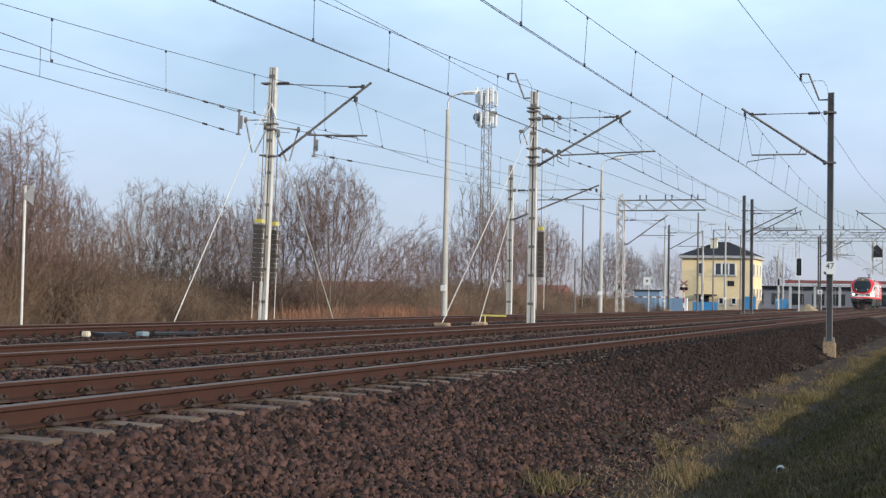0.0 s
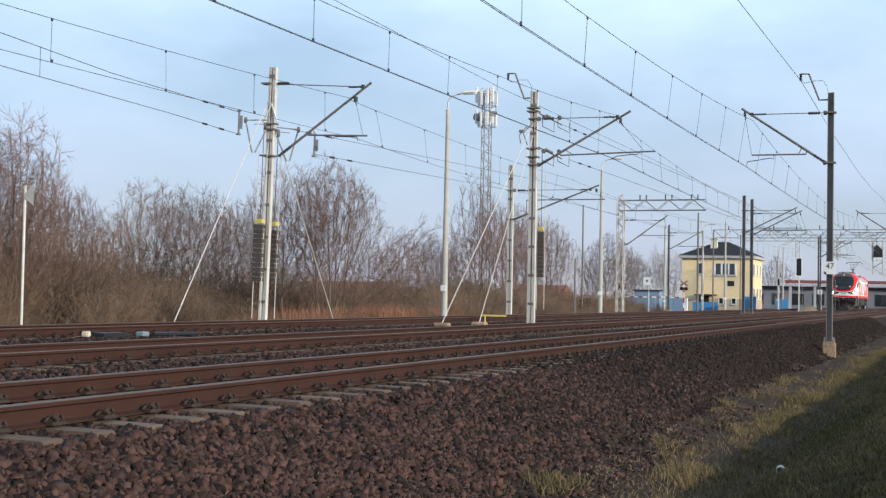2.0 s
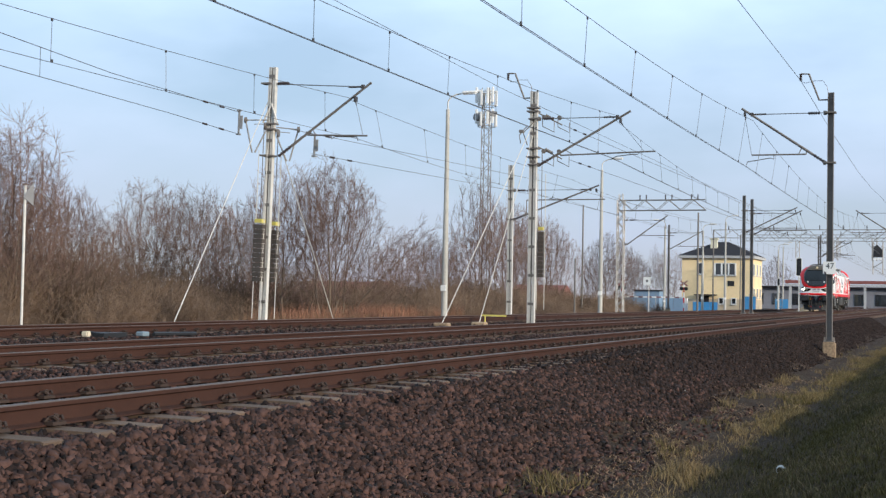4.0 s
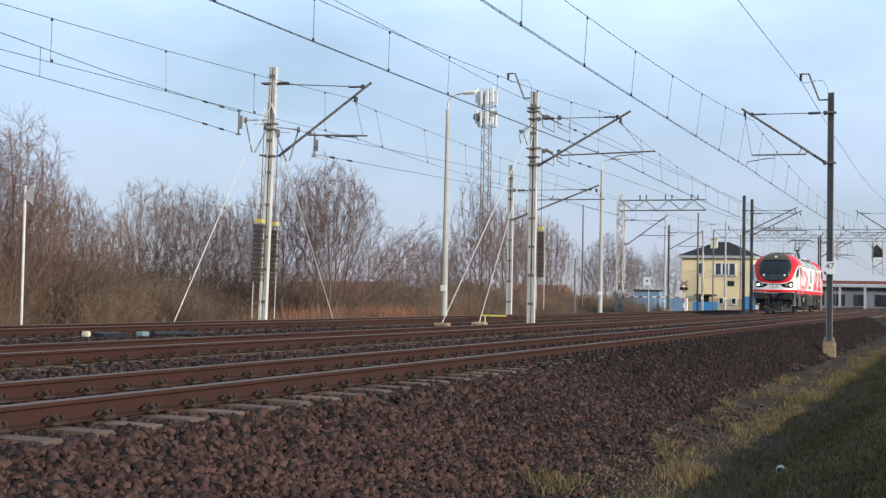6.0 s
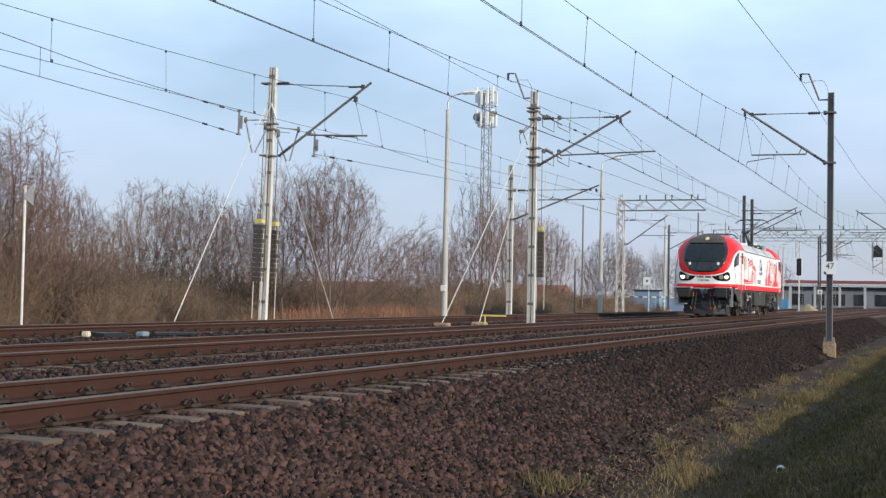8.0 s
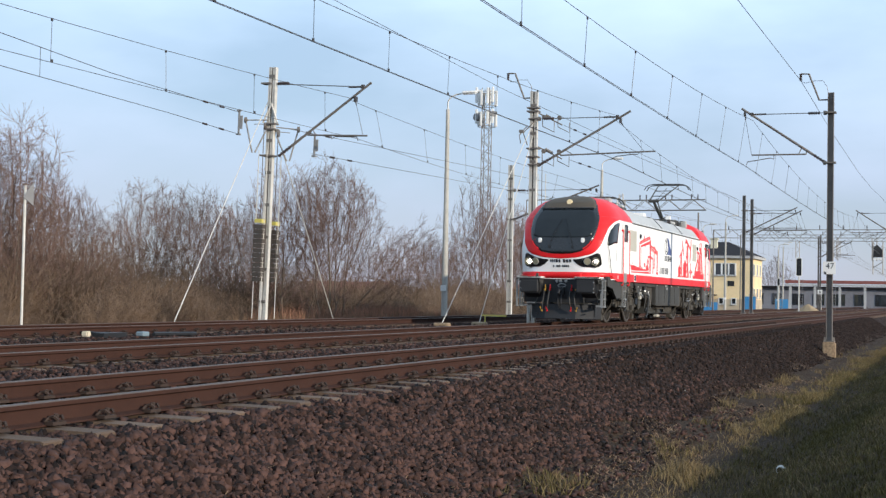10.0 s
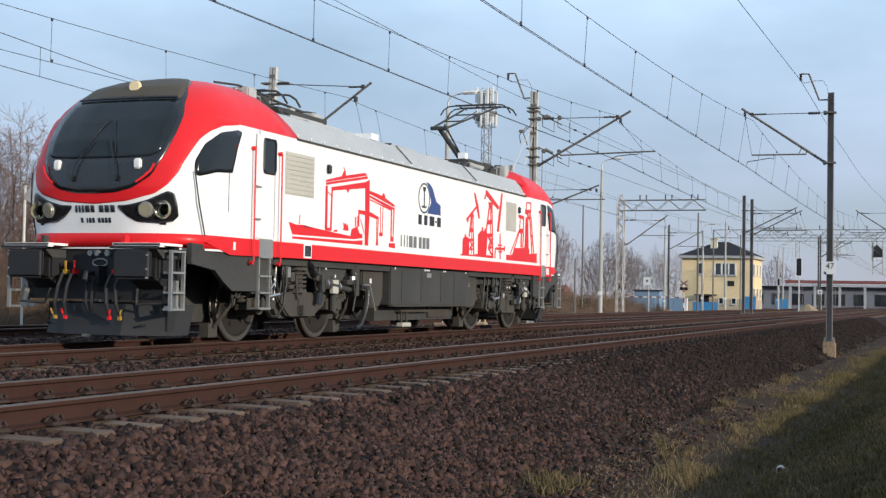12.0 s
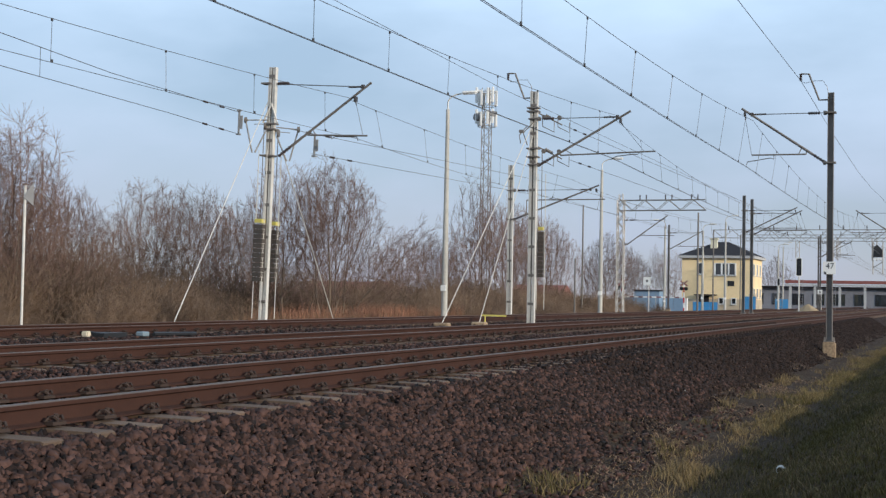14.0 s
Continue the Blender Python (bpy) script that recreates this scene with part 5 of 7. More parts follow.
def cantilever(pole, px, py, foot, tip, stay, reg, hang, steady, lean=0.0):
    """The arm that holds messenger and contact wire out from a mast; all points are (x, z) in the mast's plane, lean is undone."""
    def at(q):
        return Vector((q[0] - lean * (q[1] + 0.4), py, q[1]))
    d = 1 if tip[0] > px else -1
    arm = new("cantilever")
    arm.parent = pole
    a, b = at(foot), at(tip)
    ins = a + (b - a).normalized() * 0.55
    bm = bmesh.new()
    bm_tube(bm, ins, b, 0.046, 0.040, 8)
    bm_tube(bm, b, b + (b - a).normalized() * 0.03, 0.046, seg=8)
    part("inclined_tube", bm, MAST, arm)
    s0, s1 = at((px, stay[0][1])), at(stay[1])
    for p, q, rr in ((a, ins, 0.065), (s0 + Vector((d * 0.38, 0, 0)), s0 + Vector((d * 0.78, 0, 0)), 0.065)):
        bm = bmesh.new()
        insulator_rod(bm, p, q, rr, 5)
        part("insulator", bm, INSUL, arm)
    bm = bmesh.new()
    bm_tube(bm, s0, s1, 0.015, seg=6)
    bm_tube(bm, s1 - Vector((d * 0.45, 0, 0)), s1, 0.032, seg=6)
    bm_box(bm, s1.x + d * 0.05, py, s1.z, 0.10, 0.09, 0.13)
    part("stay_rod", bm, WIRE, arm)
    r0, r1 = at(reg[0]), at(reg[1])
    bm = bmesh.new()
    bm_tube(bm, r0, r1, 0.028, seg=8)
    f = (r0.x - a.x) / (b.x - a.x)
    bm_tube(bm, r0, a.lerp(b, f), 0.022, seg=6)
    bm_tube(bm, r0.lerp(r1, 0.14), a.lerp(b, f + 0.05), 0.016, seg=6)
    part("registration_tube", bm, MAST, arm)
    bm = bmesh.new()
    bm_path(bm, [at(q) for q in steady], 0.016, 5)
    part("steady_arm", bm, WIRE, arm)
    bm = bmesh.new()
    h0, h1 = at(hang[0]), at(hang[1])
    bm_tube(bm, h0, h1, 0.008, seg=5)
    bm_tube(bm, h0, h0 + (h1 - h0) * 0.1, 0.022, seg=5)
    bm_box(bm, h0.x, py, h0.z + 0.06, 0.07, 0.16, 0.16)
    part("hanger", bm, DROPPER, arm)
    for z in (foot[1] + 0.02, stay[0][1]):
        bm = bmesh.new()
        c = at((px, z))
        bm_box(bm, c.x, py, z, 0.36, 0.32, 0.05)
        bm_box(bm, c.x + d * 0.20, py, z, 0.10, 0.10, 0.14)
        part("mast_bracket", bm, MAST, arm)
    return arm


def plain_cantilever(pole, px, py, tip_x, z_low=5.75, z_top=7.45, z_reg=6.1, wire_x=None, wire_z=5.68):
    d = 1 if tip_x > px else -1
    wx = tip_x + d * 0.1 if wire_x is None else wire_x
    return cantilever(pole, px, py, (px + d * 0.15, z_low), (tip_x, z_top + 0.2), ((px, z_top), (tip_x - d * 0.45, z_top)), ((px + d * 0.85, z_reg), (tip_x + d * 0.35, z_reg)), ((tip_x - d * 0.1, z_top - 0.1), (tip_x + d * 0.3, z_reg)),
                      [(wx - d * 0.95, z_reg), (wx - d * 0.95, wire_z + 0.2), (wx - d * 0.75, wire_z + 0.25), (wx - d * 0.05, wire_z + 0.12), (wx, wire_z)])


def feeder_bracket(pole, px, py, z, d):
    fb = new("feeder_bracket")
    fb.parent = pole
    bm = bmesh.new()
    bm_path(bm, [(px, py, z), (px + d * 0.40, py, z), (px + d * 0.76, py, z + 0.94), (px + d * 1.04, py, z + 0.95)], 0.034, 7)
    part("arm", bm, MAST, fb)
    bm = bmesh.new()
    insulator_rod(bm, (px + d * 1.04, py, z + 0.96), (px + d * 1.04, py, z + 0.70), 0.06, 4)
    part("insulator", bm, INSUL, fb)
    bm = bmesh.new()
    bm_path(bm, [(px + d * 1.04, py, z + 0.70), (px + d * 0.88, py, z + 0.62), (px + d * 0.58, py, z + 0.69), (px + d * 0.28, py, z + 0.68), (px + d * 0.14, py, z + 0.47), (px + d * 0.08, py, z + 0.15)], 0.009, 5)
    part("jumper", bm, WIRE, fb)
    return fb


def mast(x, y, z0, z1, style, label, w=0.26):
    m = thing("catenary_mast", label, "catenary mast", group="masts of the overhead line")
    if style == "beam":
        bm = bmesh.new(); h_section(bm, x, y, z0 + 0.15, z1, w, w * 0.92)
        part("beam", bm, MAST, m)
        bm = bmesh.new()
        bm_box(bm, x, y, z0 + (0.20 if z0 < -1 else -0.05), 0.44, 0.44, 0.72 if z0 < -1 else 0.5)
        bmesh.ops.bevel(bm, geom=[e for e in bm.edges], offset=0.04, segments=2, affect="EDGES")
        part("foundation", bm, FOUNDATION, m, "stained concrete foundation block")
        bm = bmesh.new()
        zt = z0 + (0.58 if z0 < -1 else 0.22)
        bm_box(bm, x, y, zt, 0.38, 0.38, 0.04)
        for sx in (-1, 1):
            for sy in (-1, 1):
                bm_tube(bm, (x + sx * .15, y + sy * .15, zt), (x + sx * .15, y + sy * .15, zt + 0.14), 0.025, seg=6)
        part("base_plate", bm, MAST, m)
    else:
        for s in (-1, 1):
            bm = bmesh.new()
            bm_box(bm, x + s * w / 2, y, (z0 + z1) / 2, 0.06, 0.15, z1 - z0)
            bm_box(bm, x + s * (w / 2 - 0.045), y + 0.066, (z0 + z1) / 2, 0.06, 0.018, z1 - z0)
            bm_box(bm, x + s * (w / 2 - 0.045), y - 0.066, (z0 + z1) / 2, 0.06, 0.018, z1 - z0)
            part("channel", bm, MASTLIGHT, m)
        if w < 0.27:
            bm = bmesh.new()
            bm_box(bm, x, y, (z0 + 1.9 + z1) / 2, w - 0.06, 0.015, z1 - z0 - 1.9)
            part("web_plate", bm, MAST, m)
        z = z0 + 0.9
        while z < z1:
            for sy in (-1, 1):
                bm = bmesh.new()
                bm_box(bm, x, y + sy * 0.083, z, w, 0.012, 0.10)
                part("batten_plate", bm, MAST, m)
            z += 1.05
        bm = bmesh.new()
        bm_box(bm, x, y, z0 + 0.06, w + 0.45, 0.6, 0.24)
        part("foundation", bm, FOUNDATION, m)
    return m


def wire(name, pts, r, parent, mat=None, seg=5):
    bm = bmesh.new()
    bm_path(bm, pts, r, seg)
    return part(name, bm, mat or WIRE, parent)


def catenary(label, supports, sag=0.9, twin=0.042, first=0.0, spacing=4.2, r=0.0072):
    """Messenger, contact wires and droppers through supports (x, y, contact z, messenger z)."""
    line = thing("overhead_line", label, "overhead line", group="overhead lines")
    for (xa, ya, ca, ma), (xb, yb, cb, mb) in zip(supports, supports[1:]):
        dip = sag * min(1.0, ((yb - ya) / 54) ** 2)

        def mess(t):
            return Vector(((xa + xb) / 2, ya + (yb - ya) * t, ma + (mb - ma) * t - 4 * dip * t * (1 - t)))

        def cont(t):
            return Vector((xa + (xb - xa) * t, ya + (yb - ya) * t, ca + (cb - ca) * t - 4 * 0.16 * t * (1 - t)))
        ts = np.linspace(0, 1, 15)
        wire("messenger_wire", [mess(t) for t in ts], r * 1.05, line)
        for k in ((-1, 1) if twin else (0,)):
            wire("contact_wire", [cont(t) + Vector((k * twin / 2, 0, 0)) for t in ts], r, line)
        y = first + math.ceil((ya + 1.6 - first) / spacing) * spacing
        while y < yb - 1.6:
            t = (y - ya) / (yb - ya)
            a, b = mess(t), cont(t)
            bm = bmesh.new()
            bm_tube(bm, a, b + Vector((0, (random.random() - .5) * .12, 0)), 0.006, seg=4)
            bm_box(bm, b.x, b.y, b.z + 0.03, 0.03, 0.05, 0.07)
            bm_box(bm, a.x, a.y, a.z - 0.02, 0.03, 0.05, 0.06)
            part("dropper", bm, DROPPER, line)
            y += spacing
    return line


YA, YB, YC = 47.5, 46.0, 37.4
catenary("twin contact wires with droppers over the nearer track", [(-6.6, -8.0, 5.42, 7.2), (-7.1, YA, 5.66, 7.3), (-6.6, 103, 5.65, 7.3), (-7.1, 158, 5.65, 7.3), (-6.6, 260, 5.65, 7.3)], first=20.8, spacing=4.17)
catenary("twin contact wires with droppers over the middle track", [(-11.5, -8.0, 5.72, 7.3), (-11.6, YB, 5.88, 7.45), (-11.9, 99, 5.80, 7.3), (-11.5, 153, 5.75, 7.3), (-11.9, 260, 5.7, 7.3)], first=22.3, spacing=3.6)
catenary("thin contact wire with droppers over the farther track", [(-17.8, -14.0, 5.6, 7.0), (-17.7, YC, 5.72, 6.97), (-18.3, 63.5, 5.7, 6.75), (-17.8, 110, 5.7, 7.2), (-18.2, 160, 5.7, 7.2)], sag=0.66, twin=0, first=26.6, spacing=4.25)

m47 = mast(-4.15, YA, -1.12, 8.20, "beam", "dark steel catenary mast with a white number plate", 0.21)
cantilever(m47, -4.15, YA, (-4.28, 5.70), (-7.22, 7.72), ((-4.15, 7.49), (-6.83, 7.51)), ((-4.98, 6.04), (-6.88, 6.05)), ((-7.13, 7.48), (-6.88, 6.05)), [(-6.10, 6.04), (-6.10, 5.89), (-6.22, 5.93), (-7.02, 5.81), (-7.07, 5.69)])
feeder_bracket(m47, -4.15, YA, 7.95, -1)
bm = bmesh.new()
bm_box(bm, -4.15, YA - 0.16, 2.02, 0.42, 0.02, 0.44)
sign = part("number_plate", bm, WHITE, m47, "white plate with black mast number")
txt = bpy.data.curves.new("number", "FONT")
txt.body, txt.size, txt.align_x, txt.align_y, txt.extrude = "47", 0.28, "CENTER", "CENTER", 0.003
tmp = bpy.data.objects.new("number_tmp", txt)
num_mesh = bpy.data.meshes.new_from_object(tmp)
bpy.data.objects.remove(tmp)
num_mesh.materials.clear(); num_mesh.materials.append(BLACK)
num = new("number", num_mesh); num.parent = sign
num.matrix_basis = pose(-4.13, YA - 0.175, 2.08, 90, 0, 0)
bm = bmesh.new()
bm_box(bm, -4.29, YA - 0.17, 1.84, 0.06, 0.02, 0.10)
part("mark", bm, BLACK, sign)

m94 = mast(-14.6, YB, -0.34, 8.42, "twin", "tall twin-channel catenary mast with tension weights beside the ballast", 0.22)
cantilever(m94, -14.6, YB, (-14.38, 5.68), (-10.99, 7.56), ((-14.6, 7.40), (-11.5, 7.38)), ((-13.57, 6.03), (-10.04, 6.10)), ((-11.33, 7.18), (-10.45, 6.10)), [(-10.65, 6.08), (-10.69, 6.0), (-10.86, 6.01), (-11.45, 5.95), (-11.64, 5.86)])
feeder_bracket(m94, -14.6, YB, 8.19, -1)
m48 = mast(-21.0, YC, -0.40, 8.15, "twin", "grey twin-channel catenary mast with balance weights and guy ropes", 0.20)
LEAN = 0.0235      # the mast leans towards the track
cantilever(m48, -21.0, YC, (-20.55, 5.24), (-17.31, 7.57), ((-20.8, 7.62), (-17.62, 7.46)), ((-19.5, 5.93), (-17.39, 5.90)), ((-17.82, 7.01), (-17.54, 5.92)), [(-18.65, 5.92), (-18.65, 5.80), (-18.5, 5.88), (-17.75, 5.86), (-17.7, 5.74)], LEAN)


def balance_weights(pole, x, y, z0, z1, top_mat, w=0.29):
    bw = new("balance_weights")
    bw.parent = pole
    tagged(bw, "stack of dark iron balance weights with yellow top")
    n = int((z1 - z0) / 0.155)
    for k in range(n):
        bm = bmesh.new()
        bm_box(bm, x, y, z0 + k * 0.155 + 0.07, w + 0.02 * (k % 3), w * 0.83, 0.138)
        part("weight", bm, RUSTWEIGHT, bw)
    bm = bmesh.new()
    bm_box(bm, x, y, z1 + 0.06, w * 0.9, w * 0.9, 0.12)
    part("top_weight", bm, top_mat, bw)
    bm = bmesh.new()
    bm_tube(bm, (x, y, z0), (x, y, 6.1), 0.014, seg=5)
    part("rope", bm, WIRE, bw)
    for dx in (-0.15, 0.15):
        bm = bmesh.new()
        bm_tube(bm, (x + dx, y, z0 - 1.2), (x + dx, y, 5.4), 0.014, seg=5)
        part("guide_rod", bm, MASTLIGHT, bw)
    return bw


balance_weights(m48, -21.09, YC - 0.30, 1.15, 3.05, YELLOW)
balance_weights(m48, -20.92, YC + 0.34, 1.15, 3.0, YELLOW)
balance_weights(m94, -14.40, YB + 0.45, 1.55, 3.3, YELLOW, 0.20)

# tension gear high on the masts: V-shaped wheel frames, pulleys, yoke bars and clamps
def tension_gear(pole, x, y, z, d, along):
    """One pulley frame standing out from the mast by d, with its yoke set along the line."""
    tg = new("tension_gear")
    tg.parent = pole
    bm = bmesh.new()
    top, toe = Vector((x + d * 0.75, y + along * 0.3, z)), Vector((x + d * 0.52, y + along * 0.2, z - 1.05))
    bm_tube(bm, top, toe, 0.026, seg=6)
    bm_tube(bm, toe + Vector((-d * 0.10, 0, 0)), (x + d * 0.12, y, z - 0.25), 0.026, seg=6)
    bm_tube(bm, top, (x + d * 0.10, y, z + 0.04), 0.020, seg=6)
    bm_tube(bm, (x + d * 0.5, y + along * 0.2, z - 0.12), (x + d * 0.05, y, z - 0.10), 0.014, seg=5)
    part("wheel_frame", bm, GALV, tg)
    for c, r in ((top, 0.10), (Vector((x + d * 0.18, y, z - 0.16)), 0.12)):
        bm = bmesh.new()
        n = Vector((1, 0.25, 0)).normalized() * 0.03
        bm_tube(bm, c - n, c + n, r, seg=18)
        bm_tube(bm, c - n * 1.6, c + n * 1.6, r * 0.4, seg=12)
        part("pulley", bm, MAST, tg)
    return tg


def yoke(pole, x, y, z0, z1):
    bm = bmesh.new()
    bm_box(bm, x, y, (z0 + z1) / 2, 0.05, 0.05, z1 - z0)
    bm_box(bm, x + 0.08, y, (z0 + z1) / 2, 0.10, 0.03, (z1 - z0) * 0.55)
    for z in (z0, z1):
        bm_box(bm, x, y, z, 0.14, 0.10, 0.05)
    part("yoke_bar", bm, GALV, pole)


tension_gear(m48, -20.98, YC - 0.1, 6.38, -1, -1)
tension_gear(m48, -20.96, YC + 0.1, 6.16, 1, 1)
yoke(m48, -21.80, YC - 0.7, 5.88, 6.66)
yoke(m48, -19.65, YC + 0.5, 5.30, 6.0)
bm = bmesh.new()
for q in (-21.25, -20.72):
    bm_tube(bm, (-20.98, YC - 0.08, 6.95), (q, YC - 0.12, 6.32), 0.03, seg=6)
part("bracing", bm, MASTLIGHT, m48)
for z in (6.30, 6.12, 5.25):
    bm = bmesh.new()
    bm_box(bm, -21.0, YC, z, 0.40, 0.30, 0.05)
    part("clamp", bm, MAST, m48)
for z0 in (7.63, 6.37):      # upper and lower anchor arms, stepping down from the mast
    bm = bmesh.new()
    bm_tube(bm, (-14.46, YB + 0.1, z0), (-13.65, YB + 0.5, z0 - 0.42), 0.024, seg=6)
    for q, f in ((-14.3, 0.1), (-13.8, 0.4)):
        bm_path(bm, [(q, YB + f, z0 - 0.1), (q, YB + f, z0 - 0.5), (q + 0.45, YB + f, z0 - 0.72), (q + 0.45, YB + f, z0 - 0.35)], 0.018, 5)
        bm_tube(bm, (q + 0.06, YB + f - 0.03, z0 - 0.16), (q + 0.06, YB + f + 0.03, z0 - 0.16), 0.085, seg=14)
    insulator_rod(bm, (-14.2, YB + 0.15, z0 - 0.08), (-13.95, YB + 0.3, z0 - 0.22), 0.07, 4)
    part("anchor_gear", bm, MAST, m94)
for z in (7.81, 7.68, 6.30, 5.99):
    bm = bmesh.new()
    bm_box(bm, -14.62, YB, z, 0.44, 0.34, 0.05)
    part("clamp", bm, MAST, m94)
bm = bmesh.new()
bm_path(bm, [(-14.82, YB - 0.2, 7.1), (-15.0, YB - 0.5, 6.75), (-14.95, YB - 0.5, 6.45)], 0.02, 5)
bm_path(bm, [(-14.5, YB - 0.2, 7.3), (-14.9, YB - 0.35, 6.85), (-14.75, YB - 0.3, 6.4)], 0.02, 5)
bm_box(bm, -14.95, YB - 0.4, 6.9, 0.16, 0.12, 0.12)
part("release_lever", bm, MAST, m94)
m48.matrix_world = Matrix.Translation((-21.0, YC, -0.4)) @ Matrix.Rotation(math.atan(LEAN), 4, "Y") @ Matrix.Translation((21.0, -YC, 0.4))

# anchored wires that end at the tension gear
anch = thing("anchored_wires", "dark anchored wires running out to the tension gear", "overhead line", group="overhead lines")
for pts in ([(-19.3, -14, 7.1), (-19.4, 8, 6.55), (-19.5, 22.8, 6.38), (-20.3, 28.0, 6.38), (-20.81, 31.4, 6.47), (-21.65, 36.7, 6.62)], [(-19.3, -14, 5.6), (-19.5, 22.8, 5.66), (-20.81, 31.4, 5.84), (-21.65, 36.7, 5.90)],
            [(-19.65, 38.0, 5.36), (-19.3, 62, 5.85), (-18.6, 110, 5.9)], [(-20.9, 38.5, 6.3), (-19.3, 62, 6.6), (-18.6, 110, 7.1)],
            [(-13.6, 46.5, 7.2), (-13.2, 72.7, 7.25), (-12.4, 110, 7.2)], [(-13.4, 46.6, 5.93), (-13.2, 72.7, 6.0), (-12.4, 110, 5.9)],
            [(-14.0, -8, 8.5), (-15.9, YB, 8.6), (-15.9, 99, 8.7), (-15.9, 153, 8.6)]):
    wire("wire", pts, 0.009, anch)
for a, b in (((-21.65, 36.7, 6.62), (-20.81, 31.4, 6.47)), ((-21.65, 36.7, 5.90), (-20.81, 31.4, 5.84)), ((-19.65, 38.0, 5.36), (-19.3, 62, 5.85)), ((-20.9, 38.5, 6.3), (-19.3, 62, 6.6)), ((-13.6, 46.5, 7.2), (-13.2, 72.7, 7.25)), ((-13.4, 46.6, 5.93), (-13.2, 72.7, 6.0))):
    a, b = Vector(a), Vector(b)
    u = (b - a).normalized()
    for k in (1.3, 2.6):
        bm = bmesh.new()
        insulator_rod(bm, a + u * k, a + u * (k + 0.36), 0.034, 5)
        part("insulator", bm, INSUL, anch)
fw = thing("feeder_wire", "thin dark feeder wire hung from mast brackets", "overhead line", group="overhead lines")
wire("wire", [(-5.19, -8, 8.65), (-5.19, 6, 8.36), (-5.19, 20, 8.27), (-5.19, 34, 8.43), (-5.19, YA, 8.66), (-5.19, 61, 8.34), (-5.19, 77, 8.18), (-5.19, 89, 8.3), (-5.19, 103, 8.65), (-5.19, 160, 8.5)], 0.010, fw)
for y in (20.3, 24.5):
    wire("dropper", [(-19.5 - max(0, y - 22.8) * 0.154, y, 6.38), (-19.5 - max(0, y - 22.8) * 0.154, y, 5.68)], 0.006, anch, DROPPER, 4)

# guy ropes with their anchor blocks
for base, top, block in (((-21.0, 32.1, -0.3), (-21.0, YC, 7.0), False), ((-21.0, 42.7, -0.3), (-21.0, YC, 7.0), False), ((-15.9, 40.4, -0.1), (-14.6, YB, 7.3), True), ((-15.6, 43.2, -0.1), (-14.6, YB, 6.9), True)):
    guy = thing("guy_rope", "straight pale guy rope anchored beside the track", "guy rope", group="guy ropes")
    wire("rope", [base, top], 0.015, guy, MASTLIGHT, 6)
    bm = bmesh.new()
    bm_box(bm, base[0], base[1], -0.22, 0.5, 0.36, 0.24 if block else 0.16)
    bmesh.ops.bevel(bm, geom=[e for e in bm.edges], offset=0.03, segments=1, affect="EDGES")
    part("anchor_block", bm, FOUNDATION, guy)
bm = bmesh.new()
bm_box(bm, 0, 0, 0, 0.95, 0.05, 0.06)
bm_tube(bm, (-0.35, 0, 0), (-0.35, 0, -0.4), 0.025, seg=6)
ob = tagged(new("marker_board", finish(bm, "marker_board", YELLOW)), "low yellow marker board standing between the tracks", "marker")
ob.location = (-15.9, 45.6, 0.10)

# farther masts
m90 = mast(-21.3, 63.4, -0.35, 7.55, "twin", "slim twin-channel catenary mast at the far track edge", 0.22)
plain_cantilever(m90, -21.3, 63.4, -16.7, 4.75, 6.25, 5.75, wire_x=-18.3, wire_z=5.6)
m131 = mast(-14.7, 98.0, -0.34, 8.62, "beam", "dark steel catenary mast between the tracks", 0.22)
plain_cantilever(m131, -14.7, 98.0, -10.9, 5.9, 7.5, 6.2, wire_x=-11.9, wire_z=5.8)
m132 = mast(-14.6, 101.3, -0.34, 8.60, "beam", "dark steel catenary mast between the tracks", 0.22)
plain_cantilever(m132, -14.6, 101.3, -10.9, 5.9, 7.5, 6.2, wire_x=-11.9, wire_z=5.8)
m103 = mast(-4.15, 103, -1.12, 8.20, "beam", "dark steel catenary mast on the embankment edge")
plain_cantilever(m103, -4.15, 103, -7.1, 5.92, 7.58, 6.12, wire_x=-6.6, wire_z=5.66)
for x, y, tip in ((-14.6, 153, -11), (-4.15, 158, -7), (-26.9, 130, -23.5), (-14.1, 150, -11.5)):
    mm = mast(x, y, -1.12 if x > -5 else -0.34, 8.3, "beam", "distant steel catenary mast", 0.17)
    plain_cantilever(mm, x, y, tip, 5.9, 7.5, 6.15)
for x, y, z0, z1 in ((-30.3, 110, -0.8, 8.9), (-19.7, 70, -0.3, 3.0), (-18.45, 100, -0.3, 7.5), (-22.8, 132, -0.3, 7.9), (-26.2, 172, -0.3, 9.4)):
    bm = bmesh.new()
    bm_tube(bm, (0, 0, 0), (0, 0, z1 - z0), 0.08 if z1 > 5 else 0.05, 0.06 if z1 > 5 else 0.04, 10)
    ob = tagged(new("steel_post", finish(bm, "steel_post", MAST)), "plain dark upright post beside the railway", "post")
    ob.location = (x, y, z0)


